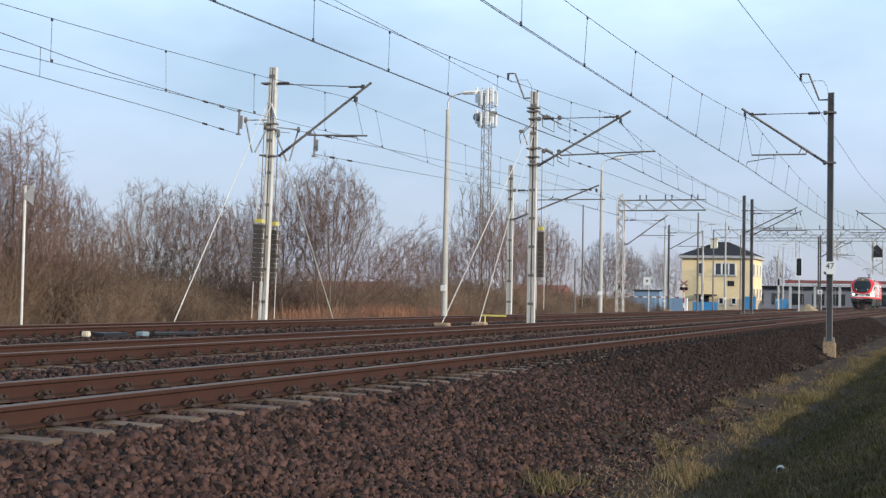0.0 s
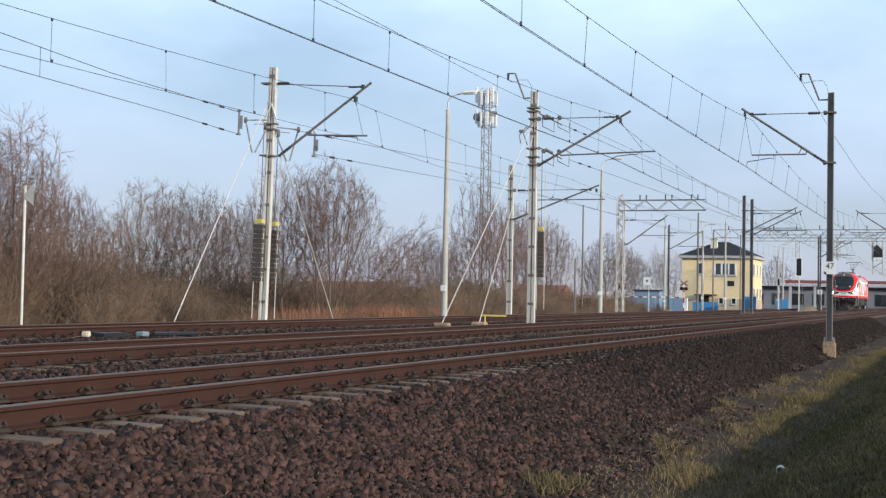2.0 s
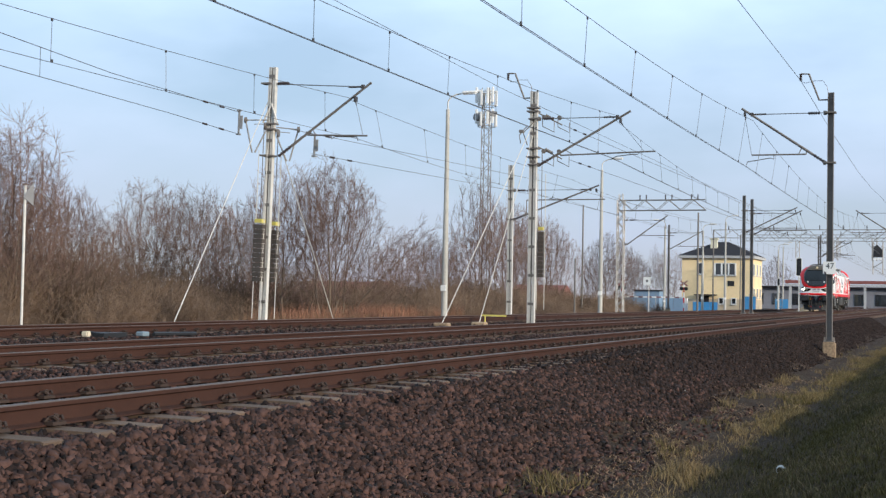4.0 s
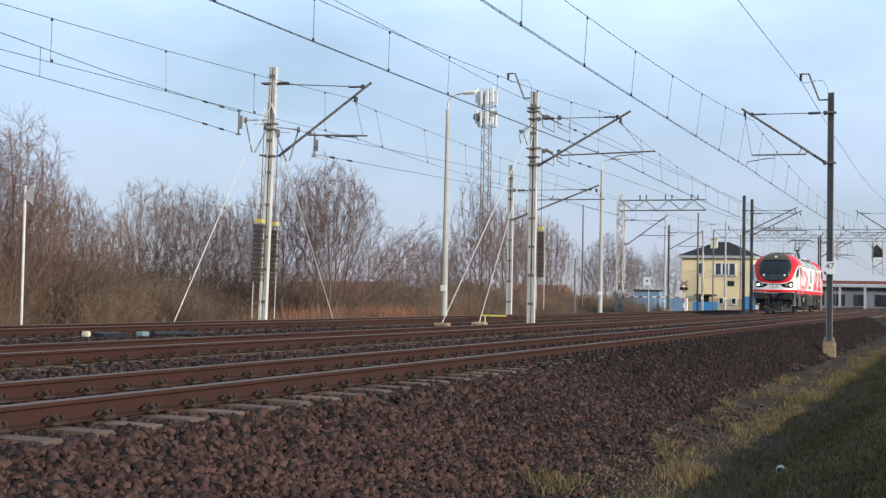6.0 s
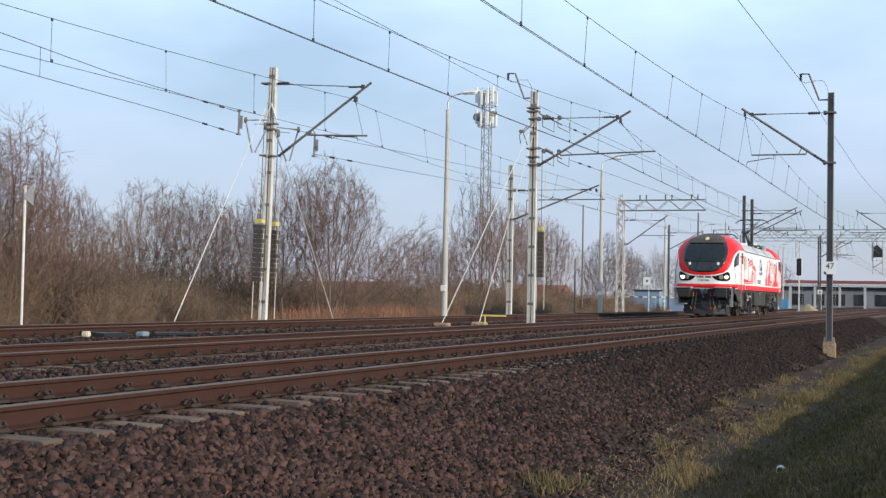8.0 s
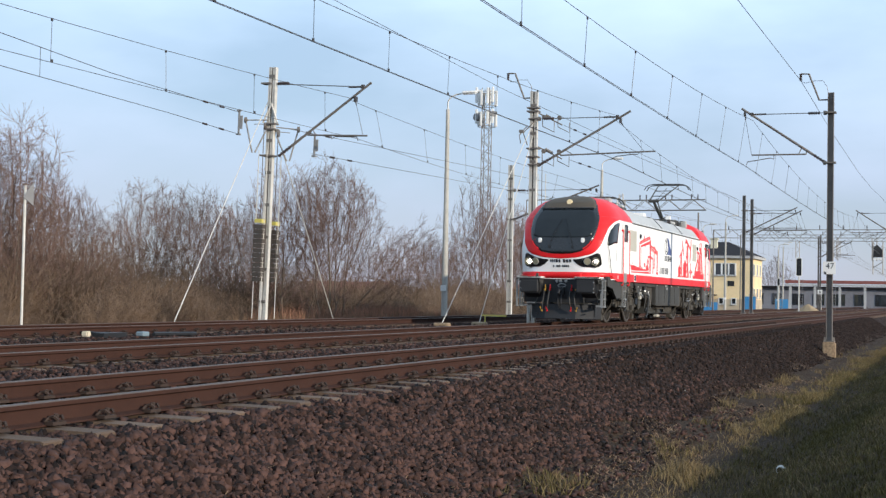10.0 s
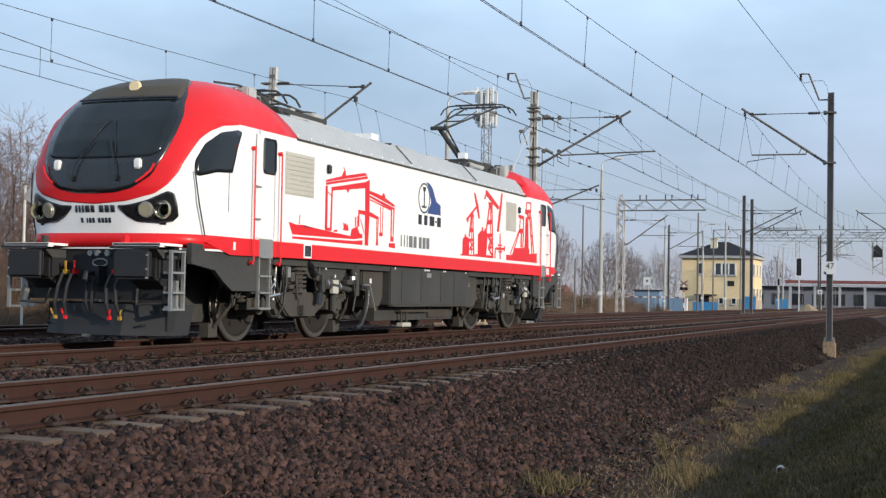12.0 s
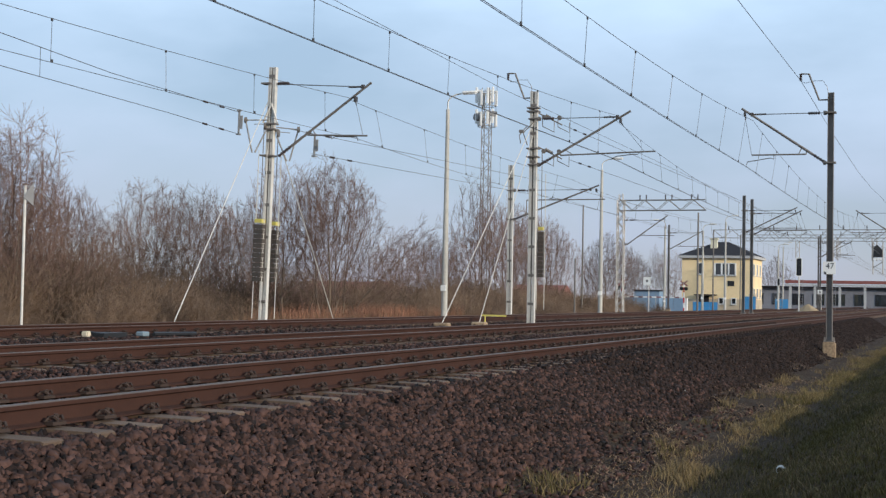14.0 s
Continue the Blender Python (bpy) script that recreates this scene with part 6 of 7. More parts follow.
def lattice_leg(bm, x, y, z0, z1, w=0.5, r=0.036, step=0.7):
    for sx in (-1, 1):
        for sy in (-1, 1):
            bm_tube(bm, (x + sx * w / 2, y + sy * w / 2, z0), (x + sx * w / 2, y + sy * w / 2, z1), r, seg=4)
    z, k = z0, 0
    while z + step <= z1 + 0.01:
        a, b = (-1, 1) if k % 2 else (1, -1)
        for sy in (-1, 1):
            bm_tube(bm, (x + a * w / 2, y + sy * w / 2, z), (x + b * w / 2, y + sy * w / 2, z + step), r * 0.7, seg=4)
            bm_tube(bm, (x + sy * w / 2, y + a * w / 2, z), (x + sy * w / 2, y + b * w / 2, z + step), r * 0.7, seg=4)
        z += step; k += 1


def lattice_beam(bm, x0, x1, y, z, h=0.8, w=0.6, r=0.032, step=0.9):
    for sz in (0, 1):
        for sy in (-1, 1):
            bm_tube(bm, (x0, y + sy * w / 2, z + sz * h), (x1, y + sy * w / 2, z + sz * h), r, seg=4)
    n = int(abs(x1 - x0) / step)
    for k in range(n):
        a, b = x0 + (x1 - x0) * k / n, x0 + (x1 - x0) * (k + 1) / n
        for sy in (-1, 1):
            za, zb = (z, z + h) if k % 2 else (z + h, z)
            bm_tube(bm, (a, y + sy * w / 2, za), (b, y + sy * w / 2, zb), r * 0.7, seg=4)


def portal(x0, x1, y, z, label, legs=(True, True), hangers=()):
    pt = thing("lattice_portal", label, "portal", group="lattice portals")
    bm = bmesh.new(); lattice_beam(bm, x0, x1, y, z, r=0.032 if y < 120 else 0.022)
    part("beam", bm, GALV, pt)
    for x, on in ((x0, legs[0]), (x1, legs[1])):
        if on:
            bm = bmesh.new(); lattice_leg(bm, x, y, -1.1 if x > -5 else -0.34, z + 0.8, r=0.042 if y < 120 else 0.03, step=0.55)
            part("leg", bm, GALV, pt)
    k, n = x0 + 1.5, 0
    while k < x1 - 0.2:
        bm = bmesh.new()
        insulator_rod(bm, (k, y, z + 0.82), (k, y, z + 1.22), 0.07, 4)
        part("line_insulator", bm, INSUL, pt)
        k += (0.5, 1.5)[n % 2] if y < 120 else 2.2
        n += 1
    for hx in hangers:
        bm = bmesh.new()
        lattice_leg(bm, hx, y, z - 2.2, z, 0.45, 0.025, 0.55)
        part("drop_bracket", bm, GALV, pt)
    return pt


portal(-24.5, -17.9, 100, 7.7, "galvanised lattice portal with a row of line insulators", (True, False))
portal(-22.8, -3.4, 132, 7.1, "galvanised lattice portal spanning the running tracks", (False, True), (-11.0, -7.4))
portal(-26.2, -3.4, 172, 8.6, "long galvanised lattice portal behind the signals", (False, True), (-19, -14))
leg_arm = thing("catenary_bracket", "slanting cantilever arm fixed to the portal leg", "bracket")
cantilever(leg_arm, -24.2, 100, (-23.97, 5.05), (-20.84, 7.29), ((-24.2, 6.95), (-21.4, 6.93)), ((-22.9, 5.75), (-20.3, 5.75)), ((-21.1, 7.0), (-20.7, 5.78)), [(-21.5, 5.75), (-21.5, 5.6), (-20.9, 5.55), (-20.8, 5.45)])
bm = bmesh.new()
lattice_leg(bm, -24.5, 100, 8.4, 9.0, 0.3, 0.02, 0.3)
part("finial", bm, GALV, bpy.data.objects["lattice_portal"])


def lamp_post(x, y, z0, z1, d=1, label="concrete street lamp with a white lamp head on a curved arm"):
    lp = thing("street_lamp", label, "street lamp", group="yard lamps")
    bm = bmesh.new(); bm_tube(bm, (x, y, z0), (x, y, z1), 0.15, 0.085, 14)
    part("pole", bm, CONCRETE, lp)
    bm = bmesh.new()
    bm_path(bm, [(x, y, z1 - 0.1), (x, y, z1 + 0.35), (x + d * 0.12, y, z1 + 0.55), (x + d * 0.4, y, z1 + 0.68), (x + d * 0.75, y, z1 + 0.72)], 0.035, 8)
    part("arm", bm, MASTLIGHT, lp)
    bm = bmesh.new()
    bm_box(bm, x + d * 1.05, y, z1 + 0.74, 0.75, 0.26, 0.16)
    bmesh.ops.bevel(bm, geom=[e for e in bm.edges], offset=0.06, segments=2, affect="EDGES")
    part("lamp_head", bm, WHITE, lp)
    bm = bmesh.new()
    bm_box(bm, x, y - 0.155, z0 + 1.55, 0.26, 0.04, 0.26)
    part("tag", bm, WHITE, lp)
    return lp


lamp_post(-21.8, 55.6, -0.4, 9.35)
lamp_post(-22.0, 84.4, -0.4, 9.35)
lamp_post(-24.55, 150, -0.5, 9.75)
lamp_post(-31.5, 150, -0.9, 9.3, -1)
lamp_post(-22.4, 180, -0.5, 7.8)
lamp_post(-25.3, 140, -0.5, 8.2)
lamp_post(-26.0, 215, -0.5, 9.6)


def cell_tower(x, y, z0, z1):
    ct = thing("radio_mast", "tall lattice radio mast with white panel antennas", "radio mast")
    bm = bmesh.new()
    lattice_leg(bm, x, y, z0, z1, 1.05, 0.055, 1.1)
    part("lattice", bm, MAST, ct)
    for zc, hh in ((z1 - 1.2, 2.5), (z1 - 4.1, 2.3)):
        for zr in (zc - hh / 2, zc + hh / 4):
            bm = bmesh.new()
            bm_path(bm, [(x + 1.2 * math.cos(a), y + 1.2 * math.sin(a), zr) for a in np.linspace(0, 2 * math.pi, 19)], 0.05, 4)
            part("platform_ring", bm, GALV, ct)
        for k, a in enumerate((0.2, 0.95, 1.6, 2.3, 3.0, 3.7, 4.4, 5.1, 5.7)):
            bm = bmesh.new()
            r = 1.45 if k % 2 else 1.25
            bm_box(bm, x + r * math.cos(a), y + r * math.sin(a), zc + (k % 3 - 1) * 0.2, 0.30, 0.30, hh * 0.85)
            bmesh.ops.bevel(bm, geom=[e for e in bm.edges], offset=0.05, segments=2, affect="EDGES")
            part("antenna", bm, WHITE, ct)
    bm = bmesh.new()
    bm_tube(bm, (x - 1.1, y - 0.5, z1 - 4.0), (x - 1.3, y - 0.9, z1 - 4.0), 0.55, 0.5, 18)
    part("dish", bm, GALV, ct)
    bm = bmesh.new()
    bm_tube(bm, (x + 1.1, y - 0.5, z1 - 3.6), (x + 1.25, y - 0.9, z1 - 3.6), 0.4, 0.36, 18)
    part("dish", bm, GALV, ct)


cell_tower(-59.4, 166, -1.2, 29.0)

# ---- station house and crossing ----
PLASTER = material("cream_yellow_plaster", (0.84, 0.65, 0.38), 0.9, 0, 0.14, 1.5, 0.1, 40)
PLINTH = material("grey_plinth_render", (0.50, 0.41, 0.29), 0.9, 0, 0.15, 2)
SLATE = material("dark_roof_sheet", (0.032, 0.030, 0.034), 0.85, 0, 0.2, 3, spec=0.15)
EAVES = material("pale_grey_eaves", (0.42, 0.42, 0.42), 0.7, 0, 0.1, 3)
PANE = glass("window_glass", (0.02, 0.025, 0.03))
BLUE = material("bright_blue_sheet", (0.05, 0.24, 0.50), 0.5, 0, 0.15, 3)
PALEBLUE = material("blue_grey_sheet", (0.20, 0.30, 0.42), 0.6, 0, 0.15, 3)
REDTILE = material("red_roof_sheet", (0.25, 0.085, 0.075), 0.8, 0, 0.2, 3)


def window(parent, x, y, z, w, h, face, panes=1):
    """A framed window set 3 cm proud on a wall that faces -y or +x."""
    win = new("window")
    win.parent = parent
    def box(name, u, dz, du, h2, depth, mat):
        bm = bmesh.new()
        if face == "front":
            bm_box(bm, x + u, y - depth / 2, z + dz, du, depth, h2)
        else:
            bm_box(bm, x + depth / 2, y + u, z + dz, depth, du, h2)
        part(name, bm, mat, win)
    box("sill", 0, -h / 2 - 0.06, w + 0.2, 0.08, 0.14, EAVES)
    for k in range(panes):
        u = -w / 2 + (k + 0.5) * w / panes
        box("pane", u, 0, w / panes - 0.12, h - 0.12, 0.03, PANE)
    for k in range(panes + 1):
        box("frame", -w / 2 + k * w / panes, 0, 0.10 if panes < 2 else 0.22, h, 0.06, WHITE)
    for s in (-1, 1):
        box("frame", 0, s * (h / 2 - 0.04), w, 0.09, 0.06, WHITE)


def station_house():
    h = thing("station_house", "two-storey cream plaster station house with a dark hipped roof", "house")
    x0, x1, y0, y1, zb, ze = -35.3, -25.9, 179.6, 190.0, -0.9, 6.75
    bm = bmesh.new(); bm_box(bm, (x0 + x1) / 2, (y0 + y1) / 2, (zb + 1.9 + ze) / 2, x1 - x0, y1 - y0, ze - zb - 1.9)
    part("wall", bm, PLASTER, h)
    bm = bmesh.new(); bm_box(bm, (x0 + x1) / 2, (y0 + y1) / 2, zb + 0.95, x1 - x0 + 0.1, y1 - y0 + 0.1, 1.9)
    part("plinth", bm, PLINTH, h)
    bm = bmesh.new(); bm_box(bm, (x0 + x1) / 2, (y0 + y1) / 2, ze + 0.02, x1 - x0 + 0.95, y1 - y0 + 0.95, 0.36)
    part("eaves", bm, EAVES, h)
    bm = bmesh.new()
    o, zr = 0.5, ze + 0.20
    base = [bm.verts.new(p) for p in ((x0 - o, y0 - o, zr), (x1 + o, y0 - o, zr), (x1 + o, y1 + o, zr), (x0 - o, y1 + o, zr))]
    cx, cy = (x0 + x1) / 2, (y0 + y1) / 2
    top = [bm.verts.new((cx - 0.8, cy, zr + 2.1)), bm.verts.new((cx + 0.8, cy, zr + 2.1))]
    bm.faces.new(base[::-1]); bm.faces.new((base[0], base[1], top[1], top[0])); bm.faces.new((base[2], base[3], top[0], top[1]))
    bm.faces.new((base[1], base[2], top[1])); bm.faces.new((base[3], base[0], top[0]))
    rf = part("roof", bm, SLATE, h)
    bm = bmesh.new()
    bm_box(bm, -31.4, 182.4, zr + 1.2, 0.9, 0.7, 2.4)
    bm_box(bm, -31.4, 182.4, zr + 2.4, 1.1, 0.9, 0.18)
    part("chimney", bm, material("pale_chimney_render", (0.66, 0.62, 0.48), 0.9, 0, 0.15, 4), rf)
    window(h, -29.4, y0, 5.1, 2.8, 1.7, "front", 3)
    window(h, -32.75, y0, 5.15, 0.75, 1.6, "front", 1)
    window(h, -29.9, y0 - 0.05, 0.75, 0.6, 0.9, "front", 1)
    window(h, -28.2, y0 - 0.05, 0.75, 0.6, 0.9, "front", 1)
    for y in (182, 185, 188):
        window(h, x1, y, 5.1, 1.2, 1.6, "side", 1)
        window(h, x1 + 0.05, y, 1.9, 1.0, 1.3, "side", 1)
    bm = bmesh.new(); bm_box(bm, -31.9, y0 - 0.8, 1.55, 2.9, 1.6, 0.14)
    part("porch_roof", bm, SLATE, h)
    bm = bmesh.new(); bm_box(bm, -32.2, y0 - 0.07, 0.45, 1.3, 0.06, 1.9)
    part("door", bm, SLATE, h)
    bm = bmesh.new(); bm_box(bm, -28.6, y0 - 0.03, 3.15, 0.9, 0.05, 0.7)
    part("dark_board", bm, BLACK, h)
    return h


station_house()
fences = [(-40.9, -36.4, 168, 1.35, PALEBLUE, "pale blue sheet fence beside the level crossing"), (-36.2, -33.6, 172, 1.3, PALEBLUE, "pale blue sheet fence beside the level crossing"),
          (-31.0, -27.9, 165, 0.85, BLUE, "bright blue sheet fence before the station house"), (-25.9, -24.2, 172, 1.65, BLUE, "bright blue container wall beside the station house"), (-23.4, -21.6, 185, 1.4, BLUE, "bright blue fence panels by the yard")]
for xa, xb, y, hh, mat, lab in fences:
    fe = thing("sheet_fence", lab, "fence", group="blue fences")
    n = max(2, int((xb - xa) / 0.9))
    for k in range(n):
        bm = bmesh.new()
        bm_box(bm, xa + (k + 0.5) * (xb - xa) / n, y, -0.5 + hh / 2, (xb - xa) / n - 0.05, 0.06, hh + 0.5)
        part("panel", bm, mat, fe)
    bm = bmesh.new()
    for k in range(n + 1):
        bm_tube(bm, (xa + k * (xb - xa) / n, y + 0.05, -1.0), (xa + k * (xb - xa) / n, y + 0.05, hh + 0.1), 0.04, seg=6)
    part("posts", bm, GALV, fe)
shed = thing("shed", "small blue-grey sheet metal shed", "shed")
bm = bmesh.new(); bm_box(bm, -38.1, 171.5, 0.5, 3.4, 2.6, 2.8); part("wall", bm, PALEBLUE, shed)
bm = bmesh.new(); bm_box(bm, -38.1, 171.5, 1.98, 3.8, 3.0, 0.16); part("roof", bm, SLATE, shed)


FADED = material("faded_red_paint", (0.30, 0.13, 0.12), 0.7, 0, 0.2, 6)


def barrier(x0, x1, y, z):
    b = thing("crossing_barrier", "closed red and white level crossing barrier", "barrier")
    n = 14
    for k in range(n):
        bm = bmesh.new()
        bm_box(bm, x0 + (k + 0.5) * (x1 - x0) / n, y, z, (x1 - x0) / n, 0.06, 0.15)
        part("boom_section", bm, WHITE if k % 2 else FADED, b)
    bm = bmesh.new(); bm_box(bm, x1 + 0.2, y, 0.2, 0.4, 0.5, 1.6); part("drive", bm, WHITE, b)
    return b


barrier(-34.2, -27.3, 140, 1.05)
for px, py in ((-33.6, 138), (-26.9, 138)):
    wl_ = thing("crossing_signal", "red and white striped crossing signal post", "signal")
    for k in range(6):
        bm = bmesh.new(); bm_tube(bm, (px, py, -0.6 + k * 0.55), (px, py, -0.05 + k * 0.55), 0.07, seg=8)
        part("post_band", bm, WHITE if k % 2 else SIGNRED, wl_)
    bm = bmesh.new()
    for s in (-1, 1):
        bm_box(bm, px, py - 0.05, 2.55, 0.95, 0.03, 0.14, Matrix.Rotation(s * 0.6, 4, "Y"))
    part("cross", bm, FADED, wl_)
    bm = bmesh.new(); bm_tube(bm, (px - 0.25, py - 0.1, 2.0), (px - 0.25, py, 2.0), 0.2, seg=14); bm_tube(bm, (px + 0.25, py - 0.1, 2.0), (px + 0.25, py, 2.0), 0.2, seg=14)
    part("lamps", bm, BLACK, wl_)


def sign_post(x, y, z0, z1, w, h, label):
    s = thing("sign_post", label, "sign")
    bm = bmesh.new(); bm_tube(bm, (x, y, z0), (x, y, z1), 0.035, seg=8); part("post", bm, MASTLIGHT, s)
    bm = bmesh.new(); bm_box(bm, x - w * 0.25, y - 0.05, z1 - h / 2, w, 0.02, h); part("board", bm, WHITE, s)
    bm = bmesh.new(); bm_box(bm, x - w * 0.25, y - 0.065, z1 - h / 2, w * 0.25, 0.01, h * 0.25); part("mark", bm, BLACK, s)


sign_post(-21.1, 95, -0.3, 2.45, 0.55, 0.6, "white square railway sign on a slim grey post")
sign_post(-14.0, 150, -0.3, 2.2, 0.5, 0.5, "white square railway sign on a slim grey post")


def light_signal(x, y, z0, z1, label):
    s = thing("railway_signal", label, "signal", group="railway signals")
    w, hh = (0.30, 2.0) if z1 > 5 else (0.14, 0.8)
    bm = bmesh.new(); bm_tube(bm, (x, y, z0), (x, y, z1 - hh), 0.07, seg=8); part("post", bm, MASTLIGHT, s)
    bm = bmesh.new()
    bm_prism(bm, [tuple(q) for q in smooth_loop([(x - w, z1 - hh), (x + w, z1 - hh), (x + w, z1), (x - w, z1)], 28, 0.2)], "y", y - 0.06, y)
    head = part("head", bm, BLACK, s, "tall rounded black signal head")
    bm = bmesh.new()
    loop = [(q[0], y - 0.07, q[1]) for q in smooth_loop([(x - w, z1 - hh), (x + w, z1 - hh), (x + w, z1), (x - w, z1)], 28, 0.2)]
    bm_path(bm, loop + loop[:1], 0.045 if z1 > 5 else 0.02, 5)
    part("rim", bm, WHITE, head, "white rim round the signal head")
    bm = bmesh.new()
    for k in range(4):
        zz = z1 - hh * (0.16 + 0.22 * k)
        bm_tube(bm, (x, y - 0.22, zz), (x, y - 0.05, zz), w * 0.4, seg=12)
    part("hoods", bm, BLACK, s)
    bm = bmesh.new()
    for k in range(12):
        bm_box(bm, x + 0.25, y + 0.2, z0 + 0.3 + k * 0.3, 0.3, 0.03, 0.03)
    for dx in (0.10, 0.40):
        bm_box(bm, x + dx, y + 0.2, z0 + 1.95, 0.03, 0.04, 3.5)
    part("ladder", bm, GALV, s)


light_signal(-16.4, 150, -0.34, 5.7, "tall black light signal on a grey post")
for x, y in ((-18.6, 150), (-12.9, 150)):
    light_signal(x, y, -0.34, 3.4, "small dwarf light signal by the track")
hs = thing("gantry_signal", "black light signal hung in a lattice cage from the portal", "signal")
bm = bmesh.new(); lattice_leg(bm, -7.05, 131.4, 3.6, 6.7, 0.9, 0.03, 0.6); part("cage", bm, GALV, hs)
bm = bmesh.new(); bm_prism(bm, [(-7.45, 5.2), (-6.6, 5.2), (-6.6, 5.9), (-7.1, 6.4), (-7.4, 6.2)], "y", 130.8, 130.9); part("board", bm, BLACK, hs)
bm = bmesh.new(); bm_box(bm, -7.05, 130.85, 5.05, 0.8, 0.1, 0.12); part("shelf", bm, WHITE, hs)

heap = thing("sand_heap", "small heap of pale sand beside the tracks", "heap")
bm = bmesh.new()
bmesh.ops.create_cone(bm, cap_ends=True, segments=20, radius1=1.5, radius2=0.12, depth=0.95, matrix=Matrix.Translation((-15.6, 152, 0.12)))
bmesh.ops.subdivide_edges(bm, edges=bm.edges[:], cuts=2)
for v in bm.verts:
    v.co += Vector((noise.noise(v.co * 2), noise.noise(v.co * 2 + Vector((9, 0, 0))), 0)) * 0.12
part("sand", bm, material("pale_sand", (0.34, 0.25, 0.15), 0.95, 0, 0.2, 5, 0.3), heap)
# platform canopy and sheds beyond the points
canopy = thing("platform_canopy", "long platform canopy with a red roof edge on grey columns", "canopy")
bm = bmesh.new(); bm_box(bm, -14, 262, 4.75, 34, 5, 0.55); part("roof", bm, REDTILE, canopy)
bm = bmesh.new(); bm_box(bm, -14, 259.6, 4.1, 34, 0.5, 0.35); part("beam", bm, EAVES, canopy)
for k in range(8):
    bm = bmesh.new(); bm_box(bm, -30 + k * 4.6, 259.7, 1.7, 0.45, 0.4, 4.6); part("column", bm, EAVES, canopy)
wallb = thing("station_building", "long grey station building behind the platforms", "building")
bm = bmesh.new(); bm_box(bm, -12, 290, 1.6, 70, 8, 4.6); part("wall", bm, material("grey_station_wall", (0.20, 0.20, 0.225), 0.8, 0, 0.3, 1), wallb)
bm = bmesh.new(); bm_box(bm, -12, 290, 4.0, 72, 10, 0.3); part("roof", bm, SLATE, wallb)
for k in range(16):
    bm = bmesh.new(); bm_box(bm, -44 + k * 4.2, 285.95, 1.4, 2.4, 0.08, 2.4); part("window", bm, PANE, wallb)

# low houses and roofs glimpsed beyond the thicket
for x, y, w, z in ((-82, 172, 12, 0.7), (-47, 152, 6, 0.4)):
    ho = thing("low_house", "low house with a red roof beyond the bushes", "house", group="houses beyond the bushes")
    bm = bmesh.new(); bm_box(bm, x, y, z / 2 - 0.6, w, 7, z + 1.2); part("wall", bm, material("pale_house_wall", (0.5, 0.47, 0.42), 0.9, 0, 0.1, 2), ho)
    bm = bmesh.new(); bm_prism(bm, [(y - 4.2, z), (y + 4.2, z), (y, z + 1.9)], "x", x - w / 2 - 0.3, x + w / 2 + 0.3); part("roof", bm, REDTILE, ho)

# trackside boxes by the points
pm = thing("point_machine", "white and black point machine lying beside the rails", "point machine")
bm = bmesh.new(); bm_box(bm, -16.55, 22.2, -0.11, 0.15, 0.14, 0.11); bmesh.ops.bevel(bm, geom=[e for e in bm.edges], offset=0.02, segments=2, affect="EDGES"); part("housing", bm, material("cream_enamel", (0.62, 0.54, 0.40), 0.5, 0, 0.3, 12), pm)
bm = bmesh.new(); bm_box(bm, -16.55, 23.0, -0.15, 0.3, 0.8, 0.10); bm_tube(bm, (-16.55, 23.0, -0.12), (-18.1, 23.1, -0.12), 0.03, seg=6); part("gear", bm, BLACK, pm)
pc = thing("cable_box", "flat blue-grey cable cover beside the rails", "cover")
bm = bmesh.new(); bm_box(bm, -16.35, 23.9, -0.14, 0.20, 0.24, 0.10); bmesh.ops.bevel(bm, geom=[e for e in bm.edges], offset=0.02, segments=1, affect="EDGES"); part("lid", bm, material("dull_blue_grey_paint", (0.17, 0.225, 0.26), 0.6, 0, 0.3, 10), pc)
bm = bmesh.new(); bm_tube(bm, (-16.2, 24.1, -0.14), (-16.1, 25.6, -0.16), 0.045, seg=6); part("pipe", bm, BLACK, pc)
sp = thing("warning_sign", "white post with a triangular sign turned edge-on", "sign")
bm = bmesh.new(); bm_tube(bm, (-22, 26.85, -0.9), (-22, 26.85, 3.4), 0.034, seg=8); part("post", bm, MASTLIGHT, sp)
bm = bmesh.new(); bm_prism(bm, [(27.1, 3.5), (27.1, 2.9), (26.7, 3.1)], "x", -21.95, -21.93); bm_path(bm, [(-22, 26.85, 3.4), (-21.85, 27.2, 3.35), (-21.5, 27.3, 2.95)], 0.015, 5); part("board", bm, GALV, sp)

# ---- bare winter trees and thicket ----
BARK = material("grey_brown_bark", (0.17, 0.125, 0.09), 0.95, 0, 0.35, 3)
TWIG = material("brown_twigs", (0.182, 0.112, 0.086), 0.95, 0, 0.3, 2, random_obj=0.38)
SHRUB = material("brown_brushwood", (0.185, 0.122, 0.080), 0.95, 0, 0.4, 1.5, random_obj=0.5)
REED = material("dry_reed", (0.24, 0.15, 0.085), 0.95, 0, 0.3, 4, random_obj=0.3)


